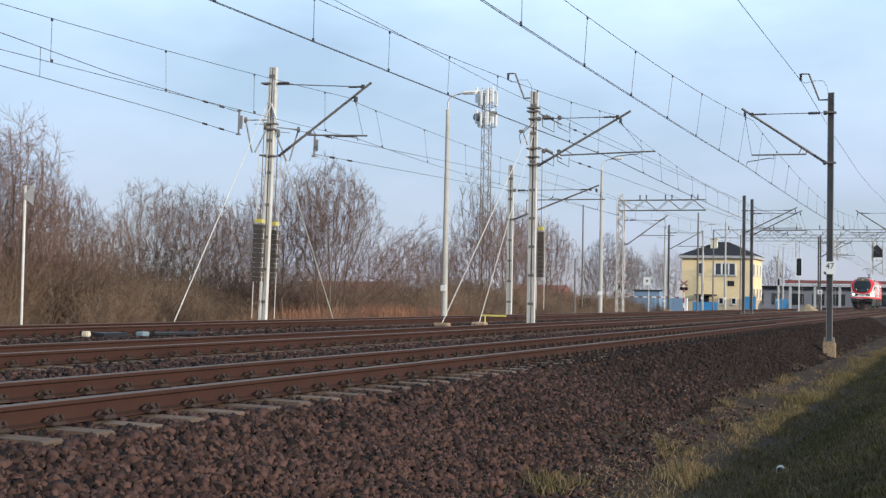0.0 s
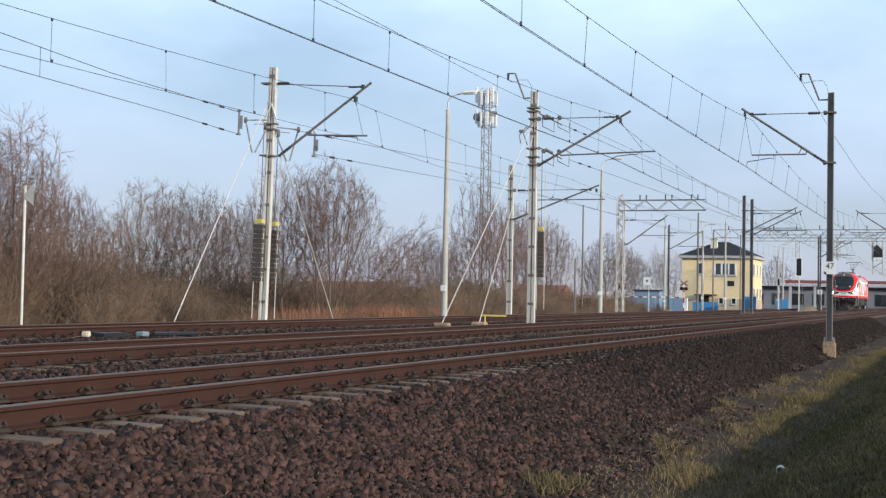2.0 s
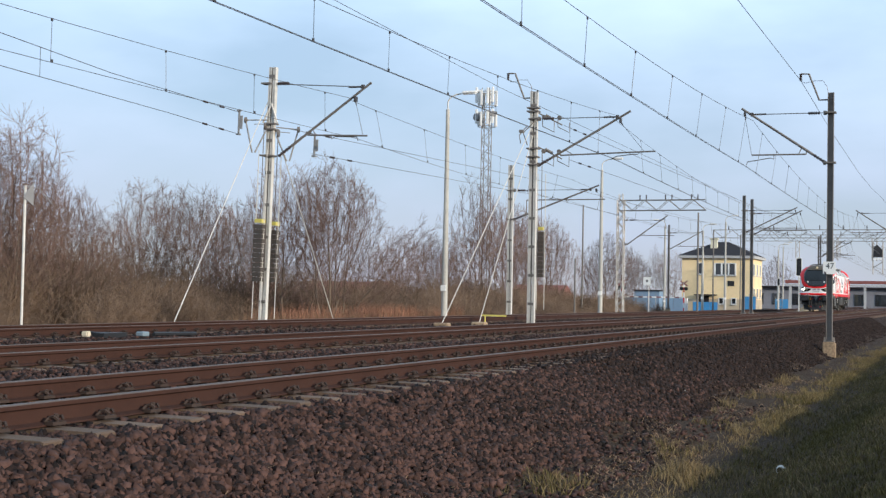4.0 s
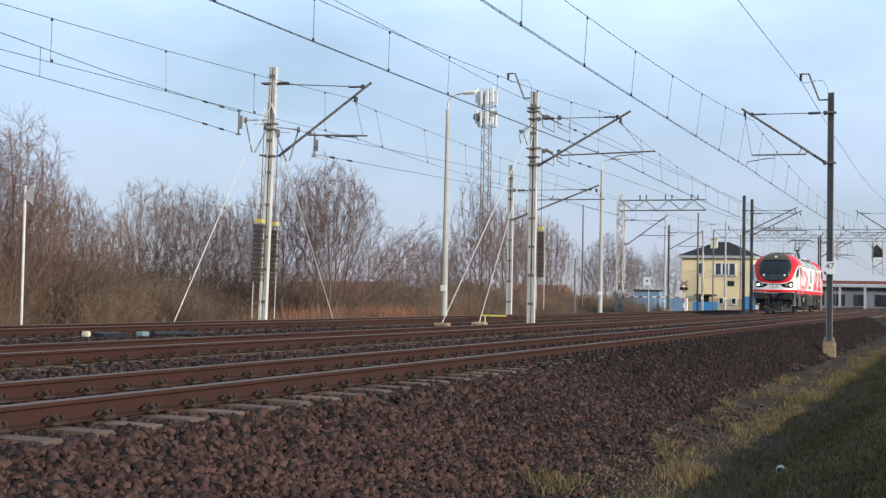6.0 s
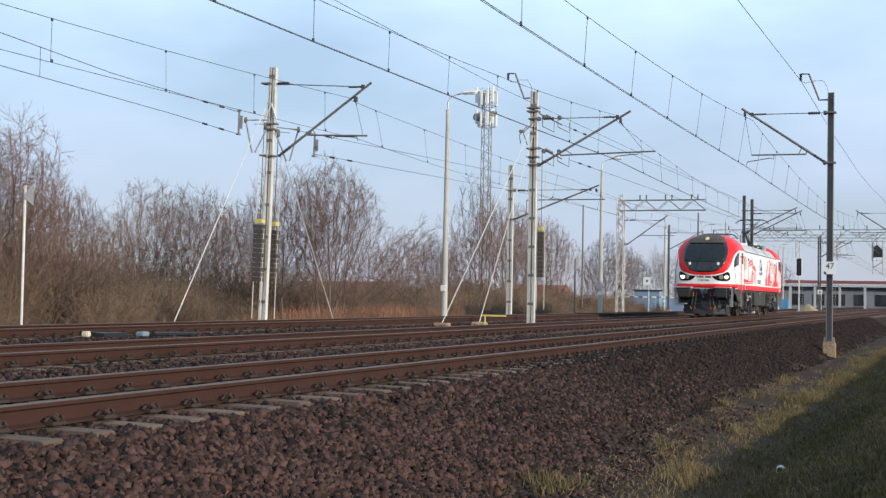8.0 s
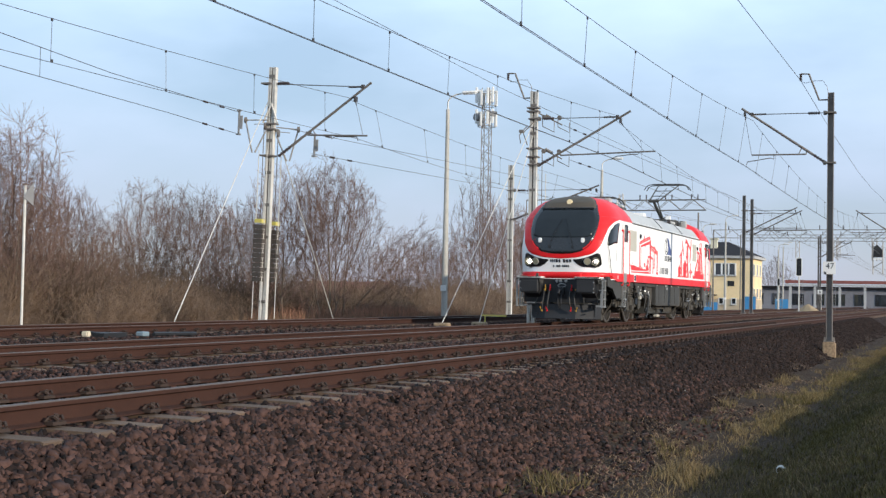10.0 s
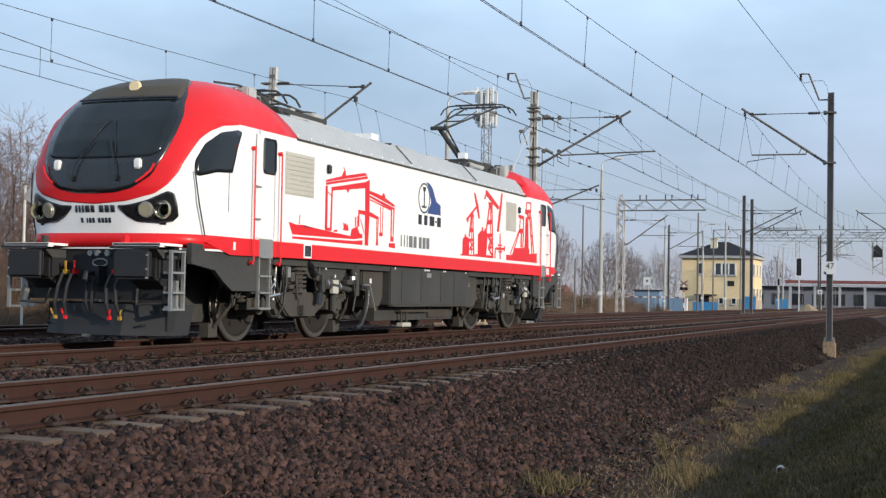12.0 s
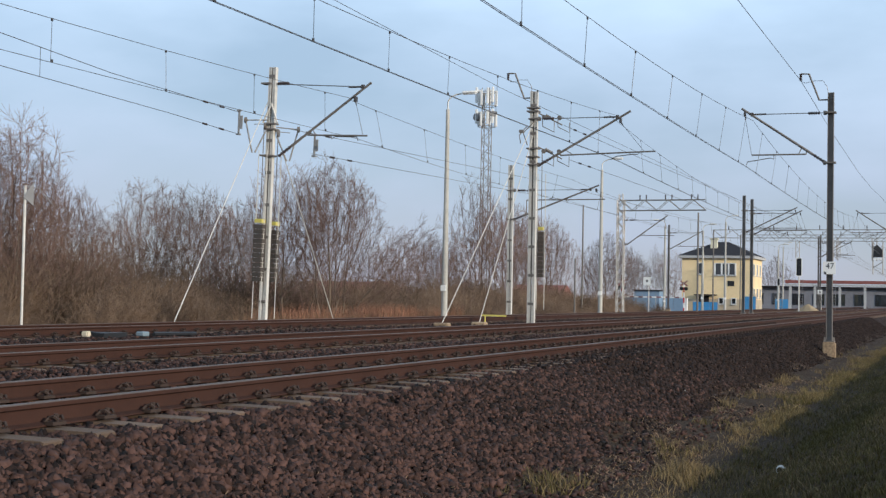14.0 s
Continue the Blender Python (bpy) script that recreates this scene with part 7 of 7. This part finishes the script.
def sticks(name, segs, mat, sides=3):
    """Thin tapered sticks from rows (x0, y0, z0, x1, y1, z1, r0, r1) as one mesh."""
    s = np.array(segs, dtype=np.float64)
    a, b = s[:, 0:3], s[:, 3:6]
    d = b - a
    d /= np.maximum(np.linalg.norm(d, axis=1, keepdims=True), 1e-9)
    ref = np.where(np.abs(d[:, 2:3]) > 0.9, np.array([[1.0, 0, 0]]), np.array([[0, 0, 1.0]]))
    u = np.cross(d, ref); u /= np.linalg.norm(u, axis=1, keepdims=True)
    v = np.cross(d, u)
    n = len(s)
    vs = np.zeros((n, 2 * sides, 3))
    for k in range(sides):
        t = 2 * math.pi * k / sides
        o = u * math.cos(t) + v * math.sin(t)
        vs[:, k] = a + o * s[:, 6:7]
        vs[:, sides + k] = b + o * s[:, 7:8]
    base = (np.arange(n) * 2 * sides)[:, None]
    f = [np.concatenate([base + k, base + (k + 1) % sides, base + sides + (k + 1) % sides, base + sides + k], axis=1) for k in range(sides)]
    return raw_mesh(name, vs.reshape(-1, 3), np.concatenate(f), mat)


def envelope(f, kind):
    """The crown's radius, as a share of the widest, at a share f of the tree's height."""
    low, wide = ((0.16, 0.55), (0.12, 0.50), (0.05, 0.45), (0.15, 0.66), (0.14, 0.58))[kind]
    if f < low:
        return 0.0
    if f < wide:
        return 0.30 + 0.70 * ((f - low) / (wide - low)) ** 0.8
    return math.sqrt(max(0.0, 1 - ((f - wide) / (1.0 - wide)) ** 2))


def tree_meshes(seed, kind, height, radius, stems, count):
    """Limbs that grow towards scattered points of a crown until they fill it, thickened from the tips down, with fine twigs."""
    rng = np.random.default_rng(seed)
    lobes = rng.uniform(0, 2 * math.pi, 3)
    goals = []
    while len(goals) < count:
        f = rng.uniform(0.05, 1.0)
        a = rng.uniform(0, 2 * math.pi)
        uneven = 1 + 0.13 * math.sin(2 * a + lobes[0]) + 0.11 * math.sin(3 * a + 5 * f + lobes[1]) + 0.08 * math.sin(5 * a + 9 * f + lobes[2])
        w = envelope(f / (0.93 + 0.07 * math.sin(a * 2 + lobes[1])), kind) * radius * uneven
        if w <= 0 or rng.random() > w / radius:
            continue
        q = w * math.sqrt(rng.uniform(0.02, 1.0))
        goals.append((q * math.cos(a), q * math.sin(a), f * height))
    goals = np.array(goals)
    step = height * 0.026
    pos, parent, head = [], [], []
    for k in range(stems):
        a = 2 * math.pi * (k + rng.uniform(-.3, .3)) / stems
        p = np.array([math.cos(a), math.sin(a), 0]) * 0.02 * (stems > 1) + np.array([0, 0, -0.3])
        lean = rng.uniform(0.15, 0.55) if stems > 1 else 0.04
        d = np.array([math.cos(a) * lean, math.sin(a) * lean, 1.0])
        pos.append(p); parent.append(-1); head.append(d / np.linalg.norm(d))
        for _ in range(int((0.14 + 0.12 * rng.random()) * height / step) + 1):
            d = d / np.linalg.norm(d)
            p = p + d * step
            pos.append(p); parent.append(len(pos) - 2); head.append(d)
            d = d + rng.normal(0, 0.06, 3)
    P = np.array(pos)
    dist = np.linalg.norm(goals[:, None] - P[None], axis=2)
    near, nd = dist.argmin(1), dist.min(1)
    alive = np.ones(len(goals), bool)
    shoots = {}
    for _ in range(75):
        live = np.nonzero(alive)[0]
        if not len(live):
            break
        pull = {}
        for i in live:
            v = goals[i] - pos[near[i]]
            pull.setdefault(int(near[i]), []).append(v / max(nd[i], 1e-6))
        fresh = []
        for j, vs in pull.items():
            shoots[j] = shoots.get(j, 0) + 1
            if shoots[j] > 3:
                alive[near == j] = False
                continue
            d = np.mean(vs, axis=0)
            d = d / max(np.linalg.norm(d), 1e-6) + head[j] * 0.85 + rng.normal(0, 0.05, 3) + np.array([0, 0, 0.16])
            d /= max(np.linalg.norm(d), 1e-6)
            fresh.append(pos[j] + d * step)
            head.append(d)
            parent.append(j)
        if not fresh:
            break
        base = len(pos)
        pos.extend(fresh)
        D = np.linalg.norm(goals[:, None] - np.array(fresh)[None], axis=2)
        m, md = D.argmin(1), D.min(1)
        better = md < nd
        near[better], nd[better] = m[better] + base, md[better]
        alive &= nd > step * 1.25
    n = len(pos)
    girth = np.zeros(n)
    for j in range(n - 1, -1, -1):
        if girth[j] == 0:
            girth[j] = 0.0045 ** 2.25
        if parent[j] >= 0:
            girth[parent[j]] += girth[j]
    R = np.minimum(girth ** (1 / 2.25), 0.17)
    thin, thick = [], []
    for j in range(n):
        i = parent[j]
        if i < 0:
            continue
        row = (*pos[i], *pos[j], min(R[i], R[j] * 1.35), R[j])
        (thick if R[j] > 0.024 else thin).append(row)
        if R[j] < 0.019:
            d = (pos[j] - pos[i]) / step
            for _ in range(3):
                e = d + rng.normal(0, 0.38, 3) + np.array([0, 0, 0.25])
                e /= np.linalg.norm(e)
                q = pos[j] + e * step * rng.uniform(1.0, 2.6)
                thin.append((*pos[j], *q, 0.0046, 0.0030))
    return sticks("trunk", thick, BARK, 6), sticks("crown", thin, TWIG, 3)


TREES = [tree_meshes(11, 0, 8.0, 2.5, 2, 1700), tree_meshes(23, 1, 8.0, 1.25, 2, 1000), tree_meshes(37, 2, 8.0, 2.3, 5, 1500), tree_meshes(51, 3, 8.0, 2.3, 6, 1700), tree_meshes(64, 0, 8.0, 3.3, 1, 2100)]


def tree(kind, x, y, height, turn, tilt=0.0):
    t = thing("bare_tree", ("round-crowned", "slender upright", "low bushy", "many-stemmed vase-shaped", "broad spreading")[kind] + " bare winter tree with fine brown twigs", "tree", Matrix.Translation((x, y, ground_z(x, y))) @ Matrix.Rotation(tilt, 4, "Y") @ Matrix.Rotation(turn, 4, "Z") @ Matrix.Scale(height / 8.0, 4), "bare trees behind the line")
    for nm, me in zip(("trunk", "crown"), TREES[kind]):
        o = new(nm, me); o.parent = t
    return t


rt = random.Random(4)
NEAR_TREES = ((0, -30.4, 36, 8.1), (0, -31.6, 37.2, 7.4), (2, -29.8, 37.6, 5.8), (4, -34.8, 39, 8.0), (2, -31.6, 42, 5.7), (2, -32.7, 45, 5.0), (2, -34.5, 44, 6.0), (3, -40.5, 50, 6.6), (0, -42.2, 62, 8.2), (0, -40.5, 64, 8.0), (3, -46, 70, 8.4), (3, -40.2, 66, 7.4), (2, -42.6, 60, 6.0),
              (2, -35.7, 60, 6.2), (2, -33, 57, 6.5), (1, -29.8, 53, 7.5), (0, -29.6, 55, 8.0), (1, -29.7, 57, 8.0), (3, -26.0, 52, 7.9), (3, -26.9, 55, 7.7))
FAR_TREES = ((2, -39.4, 85, 5.6), (0, -39.1, 90, 7.0), (2, -39.7, 95, 6.8), (0, -40.2, 100, 6.9), (1, -37, 100, 11.6), (1, -36.7, 103, 11.5), (2, -37.3, 98, 7.4), (3, -34.4, 100, 9.8), (3, -34.9, 105, 9.6), (0, -34.7, 112, 9.2), (0, -34.2, 115, 8.5),
             (3, -34.9, 108, 9.4), (4, -40.7, 160, 10.1), (0, -40.3, 165, 8.9), (2, -42.8, 160, 7.0), (3, -44, 190, 8.4), (1, -42.4, 195, 9.9), (3, -40.2, 195, 9.3), (0, -37.9, 300, 12.2), (2, -53.7, 120, 6.8), (0, -50.9, 130, 7.8))
for kind, x, y, h in NEAR_TREES + FAR_TREES:
    tree(kind, x, y, h, rt.uniform(0, 6.28))
tree(1, -25.2, 52.5, 6.6, 1.0, 0.72)      # a stem leaning far over towards the line


def shrub_mesh(seed, height, n):
    rnd = random.Random(seed)
    segs = []
    for k in range(n):
        a, rr = rnd.uniform(0, 6.28), abs(rnd.gauss(0, .75))
        p = Vector((math.cos(a) * rr, math.sin(a) * rr, -0.2))
        lean = rnd.uniform(0, .45)
        b = rnd.uniform(0, 6.28)
        d = Vector((math.cos(b) * lean, math.sin(b) * lean, 1)).normalized()
        h = height * rnd.uniform(.45, 1.05)
        r = rnd.uniform(.010, .022)
        for i in range(4):
            q = p + d * h / 4
            segs.append((*p, *q, r, r * .75))
            r *= .75
            d = (d + Vector((rnd.gauss(0, .22), rnd.gauss(0, .22), .03))).normalized()
            p = q
            for _ in range(3):
                e = (d + Vector((rnd.gauss(0, .6), rnd.gauss(0, .6), rnd.gauss(0, .3)))).normalized()
                t = p + e * h * rnd.uniform(.12, .28)
                segs.append((*p, *t, r * .7, .006))
                e2 = (e + Vector((rnd.gauss(0, .5), rnd.gauss(0, .5), .15))).normalized()
                segs.append((*t, *(t + e2 * h * .12), .006, .005))
    return sticks("shrub", segs, SHRUB, 3)


SHRUBS = [shrub_mesh(3, 2.5, 85), shrub_mesh(8, 2.1, 100), shrub_mesh(15, 2.8, 75)]
rs = random.Random(9)
for row, (dx, step) in enumerate(((0, 1.6), (3.2, 1.5), (6.5, 1.8), (11, 2.6), (16, 3.2))):
    y = 17.0
    while y < 135:
        x = -25.6 - dx - rs.uniform(0, 2.0) - max(0, y - 60) * 0.03
        k = rs.randrange(3)
        if 46 < y < 58 and x > -30.5:      # a clearing before the many-stemmed trees
            y += step
            continue
        size = rs.uniform(.75, 1.12) * (1.0 if y < 56 else 0.78) * (1.0, 1.0, 1.12, 1.3, 1.45)[row] * (0.62 if row == 0 else 1)
        sh = new("shrub", SHRUBS[k])
        sh.matrix_world = Matrix.Translation((x, y, ground_z(x, y))) @ Matrix.Rotation(rs.uniform(0, 6.28), 4, "Z") @ Matrix.Diagonal((size * 1.25, size * 1.25, size, 1))
        tagged(sh, "leafless brown shrub in the thicket behind the line", "shrub", "thicket shrubs")
        y += step * rs.uniform(.8, 1.2)


def blades(name, spots, mat, label, r0=0.0045):
    """Grass as single bent blades; spots are rows (x, y, z, height, lean)."""
    s = np.array(spots)
    rng = np.random.default_rng(len(s))
    n = len(s)
    a = rng.uniform(0, 2 * math.pi, n)
    w = np.stack([np.cos(a), np.sin(a), np.zeros(n)], 1) * r0
    b = rng.uniform(0, 2 * math.pi, n)
    out = np.stack([np.cos(b), np.sin(b), np.zeros(n)], 1) * (s[:, 4] * s[:, 3])[:, None]
    p = s[:, :3]
    mid = p + out * 0.35 + np.array([[0, 0, 1]]) * (s[:, 3] * 0.6)[:, None]
    tip = p + out + np.array([[0, 0, 1]]) * s[:, 3][:, None]
    vs = np.stack([p - w, p + w, mid + w * .7, mid - w * .7, tip], 1).reshape(-1, 3)
    i = (np.arange(n) * 5)[:, None]
    faces = np.concatenate([np.concatenate([i, i + 1, i + 2], 1), np.concatenate([i, i + 2, i + 3], 1), np.concatenate([i + 3, i + 2, i + 4], 1)])
    return tagged(new(name, raw_mesh(name, vs, faces, mat)), label, "grass", kind="stuff")


GREEN = material("winter_grass_green", (0.070, 0.056, 0.008), 0.8, 0, 0.4, 2, random_island=0.4)
STRAW = material("dry_straw_grass", (0.165, 0.118, 0.055), 0.85, 0, 0.35, 2, random_island=0.45)
RUSTREED = material("rusty_red_reed", (0.27, 0.125, 0.075), 0.9, 0, 0.4, 3, random_island=0.5)
VERGE = material("yellow_green_grass", (0.125, 0.092, 0.036), 0.85, 0, 0.35, 2, random_island=0.4)
LITTER = material("brown_leaf_litter", (0.165, 0.105, 0.064), 0.9, 0, 0.4, 3, random_island=0.7)
rg = np.random.default_rng(6)
green, straw = [], []
for _ in range(270000):
    y = 5 + 55 * rg.random() ** 1.9
    x = rg.uniform(-4.7, 0.6)
    tuft = noise.noise((x * 1.4, y * 0.5, 2)) + 0.5 * noise.noise((x * 4, y * 2.0, 5))
    bank = 0.9 if x > -2.0 else (0.45 if x > -2.45 else 0)
    if rg.random() > 1.0 * math.exp(-((x + 2.72) / 0.28) ** 2) * max(0.10, 0.55 + 1.7 * tuft) + bank + (0.5 if tuft > 0.36 and x > -4.0 else 0):
        continue
    z = ground_z(x, y)
    h = rg.uniform(.025, .07) * ((1 + 2.6 * max(0, tuft)) if x < -2.3 else 1.2 + 0.8 * max(0, noise.noise((x * 2.2, y * 1.7, 12))))
    dry = noise.noise((x * 0.9 + 20, y * 0.3, 1)) + (0.5 if x < -2.7 else -0.1)
    (straw if rg.random() < 0.35 + dry * 0.8 else green).append((x, y, z - 0.01, h * (1.3 if dry > .3 else 1), rg.uniform(.2, 1.1)))
blades("green_grass", green, GREEN, "short green winter grass on the bank and in the ditch")
blades("dry_grass", straw, STRAW, "dry straw-coloured grass along the foot of the embankment")
litter = []
for _ in range(26000):
    y = 5 + 50 * rg.random() ** 1.8
    x = rg.normal(-3.75, 0.45)
    if noise.noise((x * 0.7 + 5, y * 0.35, 8)) + 0.4 * noise.noise((x * 3, y * 2, 4)) < 0.02:
        continue
    litter.append((x, y, ground_z(x, y) + 0.012, rg.uniform(.012, .045), rg.uniform(1.0, 4.0)))
blades("litter", litter, LITTER, "flattened brown stalks and leaf litter along the embankment foot", 0.007)
verge = []
for _ in range(30000):      # the sunlit verge beyond
    y = rg.uniform(20, 75)
    x = rg.normal(-2.72, 0.22)
    if rg.random() < 0.45 + 1.5 * noise.noise((x * 1.5, y * 0.4, 21)):
        verge.append((x, y, ground_z(x, y) - 0.01, rg.uniform(.04, .13), rg.uniform(.2, .9)))
blades("verge_grass", verge, VERGE, "yellow-green sunlit grass along the ditch", 0.008)
far = []
for _ in range(26000):
    y = rg.uniform(16, 110)
    x = -22.2 - abs(rg.normal(0, 1.7))
    thick = 0.45 + 0.9 * noise.noise((x * 0.2, y * 0.22, 11)) + (0.9 if 41 < y < 62 else 0)
    if rg.random() < thick:
        far.append((x, y, ground_z(x, y), rg.uniform(.15, .55) * (1.6 if 41 < y < 62 else 1), rg.uniform(.1, .6)))
rusty = []
for _ in range(7000):
    y = rg.uniform(43, 60)
    x = -22.4 - abs(rg.normal(0, 1.5))
    if noise.noise((x * 0.4, y * 0.35, 31)) > -0.12:
        rusty.append((x, y, ground_z(x, y), rg.uniform(.35, 1.25), rg.uniform(.05, .4)))
blades("red_reeds", rusty, RUSTREED, "rusty red dead reeds before the many-stemmed trees", 0.010)
blades("reeds", far, REED, "dry reddish reeds and weeds along the far edge of the line", 0.012)

# ---- ballast stones ----
def ballast_stones(darker=False):
    rng = np.random.default_rng(8 if darker else 3)
    ico = bmesh.new()
    bmesh.ops.create_cube(ico, size=1.5)
    bmesh.ops.triangulate(ico, faces=ico.faces[:])
    bv = np.array([v.co[:] for v in ico.verts]); bf = np.array([[v.index for v in f.verts] for f in ico.faces])
    ico.free()
    spots = []
    def scatter(n, x0, x1, y0, y1, power, keep=lambda x, y: True, lift=0.0, size=(0.018, 0.042)):
        for _ in range(n):
            y = y0 + (y1 - y0) * rng.random() ** power
            x = rng.uniform(x0, x1)
            if keep(x, y):
                spots.append((x, y, ground_z(x, y) + lift + rng.uniform(-0.005, 0.022), rng.uniform(*size)))
    def foot(x, y):
        edge = -4.15 + 0.55 * noise.noise((y * 0.25, 3, 1)) + 0.2 * noise.noise((y * 1.5, 3, 1))
        return x < edge or rng.random() < 0.12
    scatter(70000, -5.48, -3.3, 3.2, 34, 1.9, lambda x, y: foot(x, y) and rng.random() < 1.5 - (y - 4) / 15 + 0.5 * noise.noise((x * 0.8, y * 0.3, 9)), size=(0.021, 0.044))
    scatter(16000, -6.05, -5.46, 3.5, 40, 1.8, lambda x, y: abs(((y - SLEEPER_Y0) / 0.6 + .5) % 1 - .5) * 0.6 > 0.145, 0.012)
    scatter(16000, -10.6, -7.6, 6, 40, 1.6, lift=0.02)
    scatter(8000, -8.0, -6.1, 4, 40, 1.6, lambda x, y: abs(((y - SLEEPER_Y0) / 0.6 + .5) % 1 - .5) * 0.6 > 0.13, 0.015)
    scatter(9000, -17.2, -12.6, 12, 60, 1.5, lift=0.02, size=(0.022, 0.042))
    if darker:
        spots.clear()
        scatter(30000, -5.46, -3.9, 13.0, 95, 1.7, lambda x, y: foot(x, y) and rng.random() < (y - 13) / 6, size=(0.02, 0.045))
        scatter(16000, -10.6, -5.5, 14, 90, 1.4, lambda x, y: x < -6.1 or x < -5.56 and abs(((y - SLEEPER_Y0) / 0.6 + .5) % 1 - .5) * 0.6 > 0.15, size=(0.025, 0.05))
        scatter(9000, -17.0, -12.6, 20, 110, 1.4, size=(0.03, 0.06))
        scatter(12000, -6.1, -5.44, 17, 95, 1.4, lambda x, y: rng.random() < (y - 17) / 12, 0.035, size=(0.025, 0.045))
    sp = np.array(spots)
    n = len(sp)
    shape = bv[None] * rng.uniform(.45, 1.25, (n, len(bv), 1)) * rng.uniform(.55, 1.35, (n, 1, 3))
    q = rng.normal(size=(n, 4)); q /= np.linalg.norm(q, axis=1, keepdims=True)
    w, x, y, z = q.T
    R = np.stack([np.stack([1 - 2 * (y * y + z * z), 2 * (x * y - z * w), 2 * (x * z + y * w)], 1),
                  np.stack([2 * (x * y + z * w), 1 - 2 * (x * x + z * z), 2 * (y * z - x * w)], 1),
                  np.stack([2 * (x * z - y * w), 2 * (y * z + x * w), 1 - 2 * (x * x + y * y)], 1)], 1)
    v = np.einsum("nij,nkj->nki", R, shape) * sp[:, None, 3:4] + sp[:, None, :3]
    f = bf[None] + (np.arange(n) * len(bv))[:, None, None]
    tagged(new("ballast_stones", raw_mesh("ballast_stones", v.reshape(-1, 3), f.reshape(-1, 3), DARKSTONE if darker else STONE)), "dark ballast stones lying along the tracks" if darker else "angular brown ballast stones heaped on the embankment", "ballast", kind="stuff")


ballast_stones()
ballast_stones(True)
PAPER = material("soiled_paper", (0.5, 0.49, 0.46), 0.8, 0, 0.4, 20)
for i, (x, y) in enumerate(((-1.92, 15.8), (-4.95, 26.2), (-4.5, 23.3), (-5.0, 36.5), (-4.05, 29.5))):
    bm = bmesh.new()
    if i == 0:      # a torn cup lying open in the ditch
        for k in range(11):
            a0, a1 = math.pi * 1.6 * k / 11, math.pi * 1.6 * (k + 1) / 11
            bm.faces.new([bm.verts.new(q) for q in ((.05 * math.cos(a0), -.05, .05 * math.sin(a0)), (.05 * math.cos(a1), -.05, .05 * math.sin(a1)), (.065 * math.cos(a1), .07, .065 * math.sin(a1)), (.065 * math.cos(a0), .07, .065 * math.sin(a0)))])
        bmesh.ops.remove_doubles(bm, verts=bm.verts[:], dist=1e-4)
        bmesh.ops.solidify(bm, geom=bm.faces[:], thickness=0.004)
    else:
        bmesh.ops.create_icosphere(bm, subdivisions=1, radius=0.035)
        for v in bm.verts:
            v.co = Vector((v.co.x * 1.4, v.co.y, v.co.z * 0.6)) * (1 + 0.4 * noise.noise(v.co * 60 + Vector((i, 0, 0))))
    ob = tagged(new("paper_scrap" if i else "paper_cup", finish(bm, "litter", PAPER)), "crumpled white scrap of paper lying on the bank" if i else "torn white paper cup lying in the ditch", "litter", "litter on the bank")
    ob.location = (x, y, ground_z(x, y) + 0.03)
    ob.scale = (0.8, 0.8, 0.8) if i == 0 else (0.5, 0.5, 0.5)
track("nearer railway track with rusty rails on concrete sleepers", T1, 2.5, 60, 200)
track("middle railway track with worn rails on concrete sleepers", T2, 9, 50, 200)
track("farther railway track with rusty rails on concrete sleepers", T3, 18, 36, 200)


# ---- what moves ----
def way(t):
    """Where the locomotive's middle is along the line; it slows a little."""
    return -0.00130733465 * t ** 4 + 0.0338350115 * t ** 3 - 0.0920750078 * t ** 2 - 15.3100052 * t + 191.0


def motions():
    walk(loco, [(i / 5, pose(T2, way(i / 5), 0, 0, 0, -90)) for i in range(71)])
    for w in wheels:
        x = w.location.x
        rows = []
        for i in range(0, 421):
            t = i / FPS
            rows.append((t, pose(x, 0, 0.615, 0, math.degrees((way(0) - way(t)) / 0.615), 0)))
        walk(w, rows)


motions()
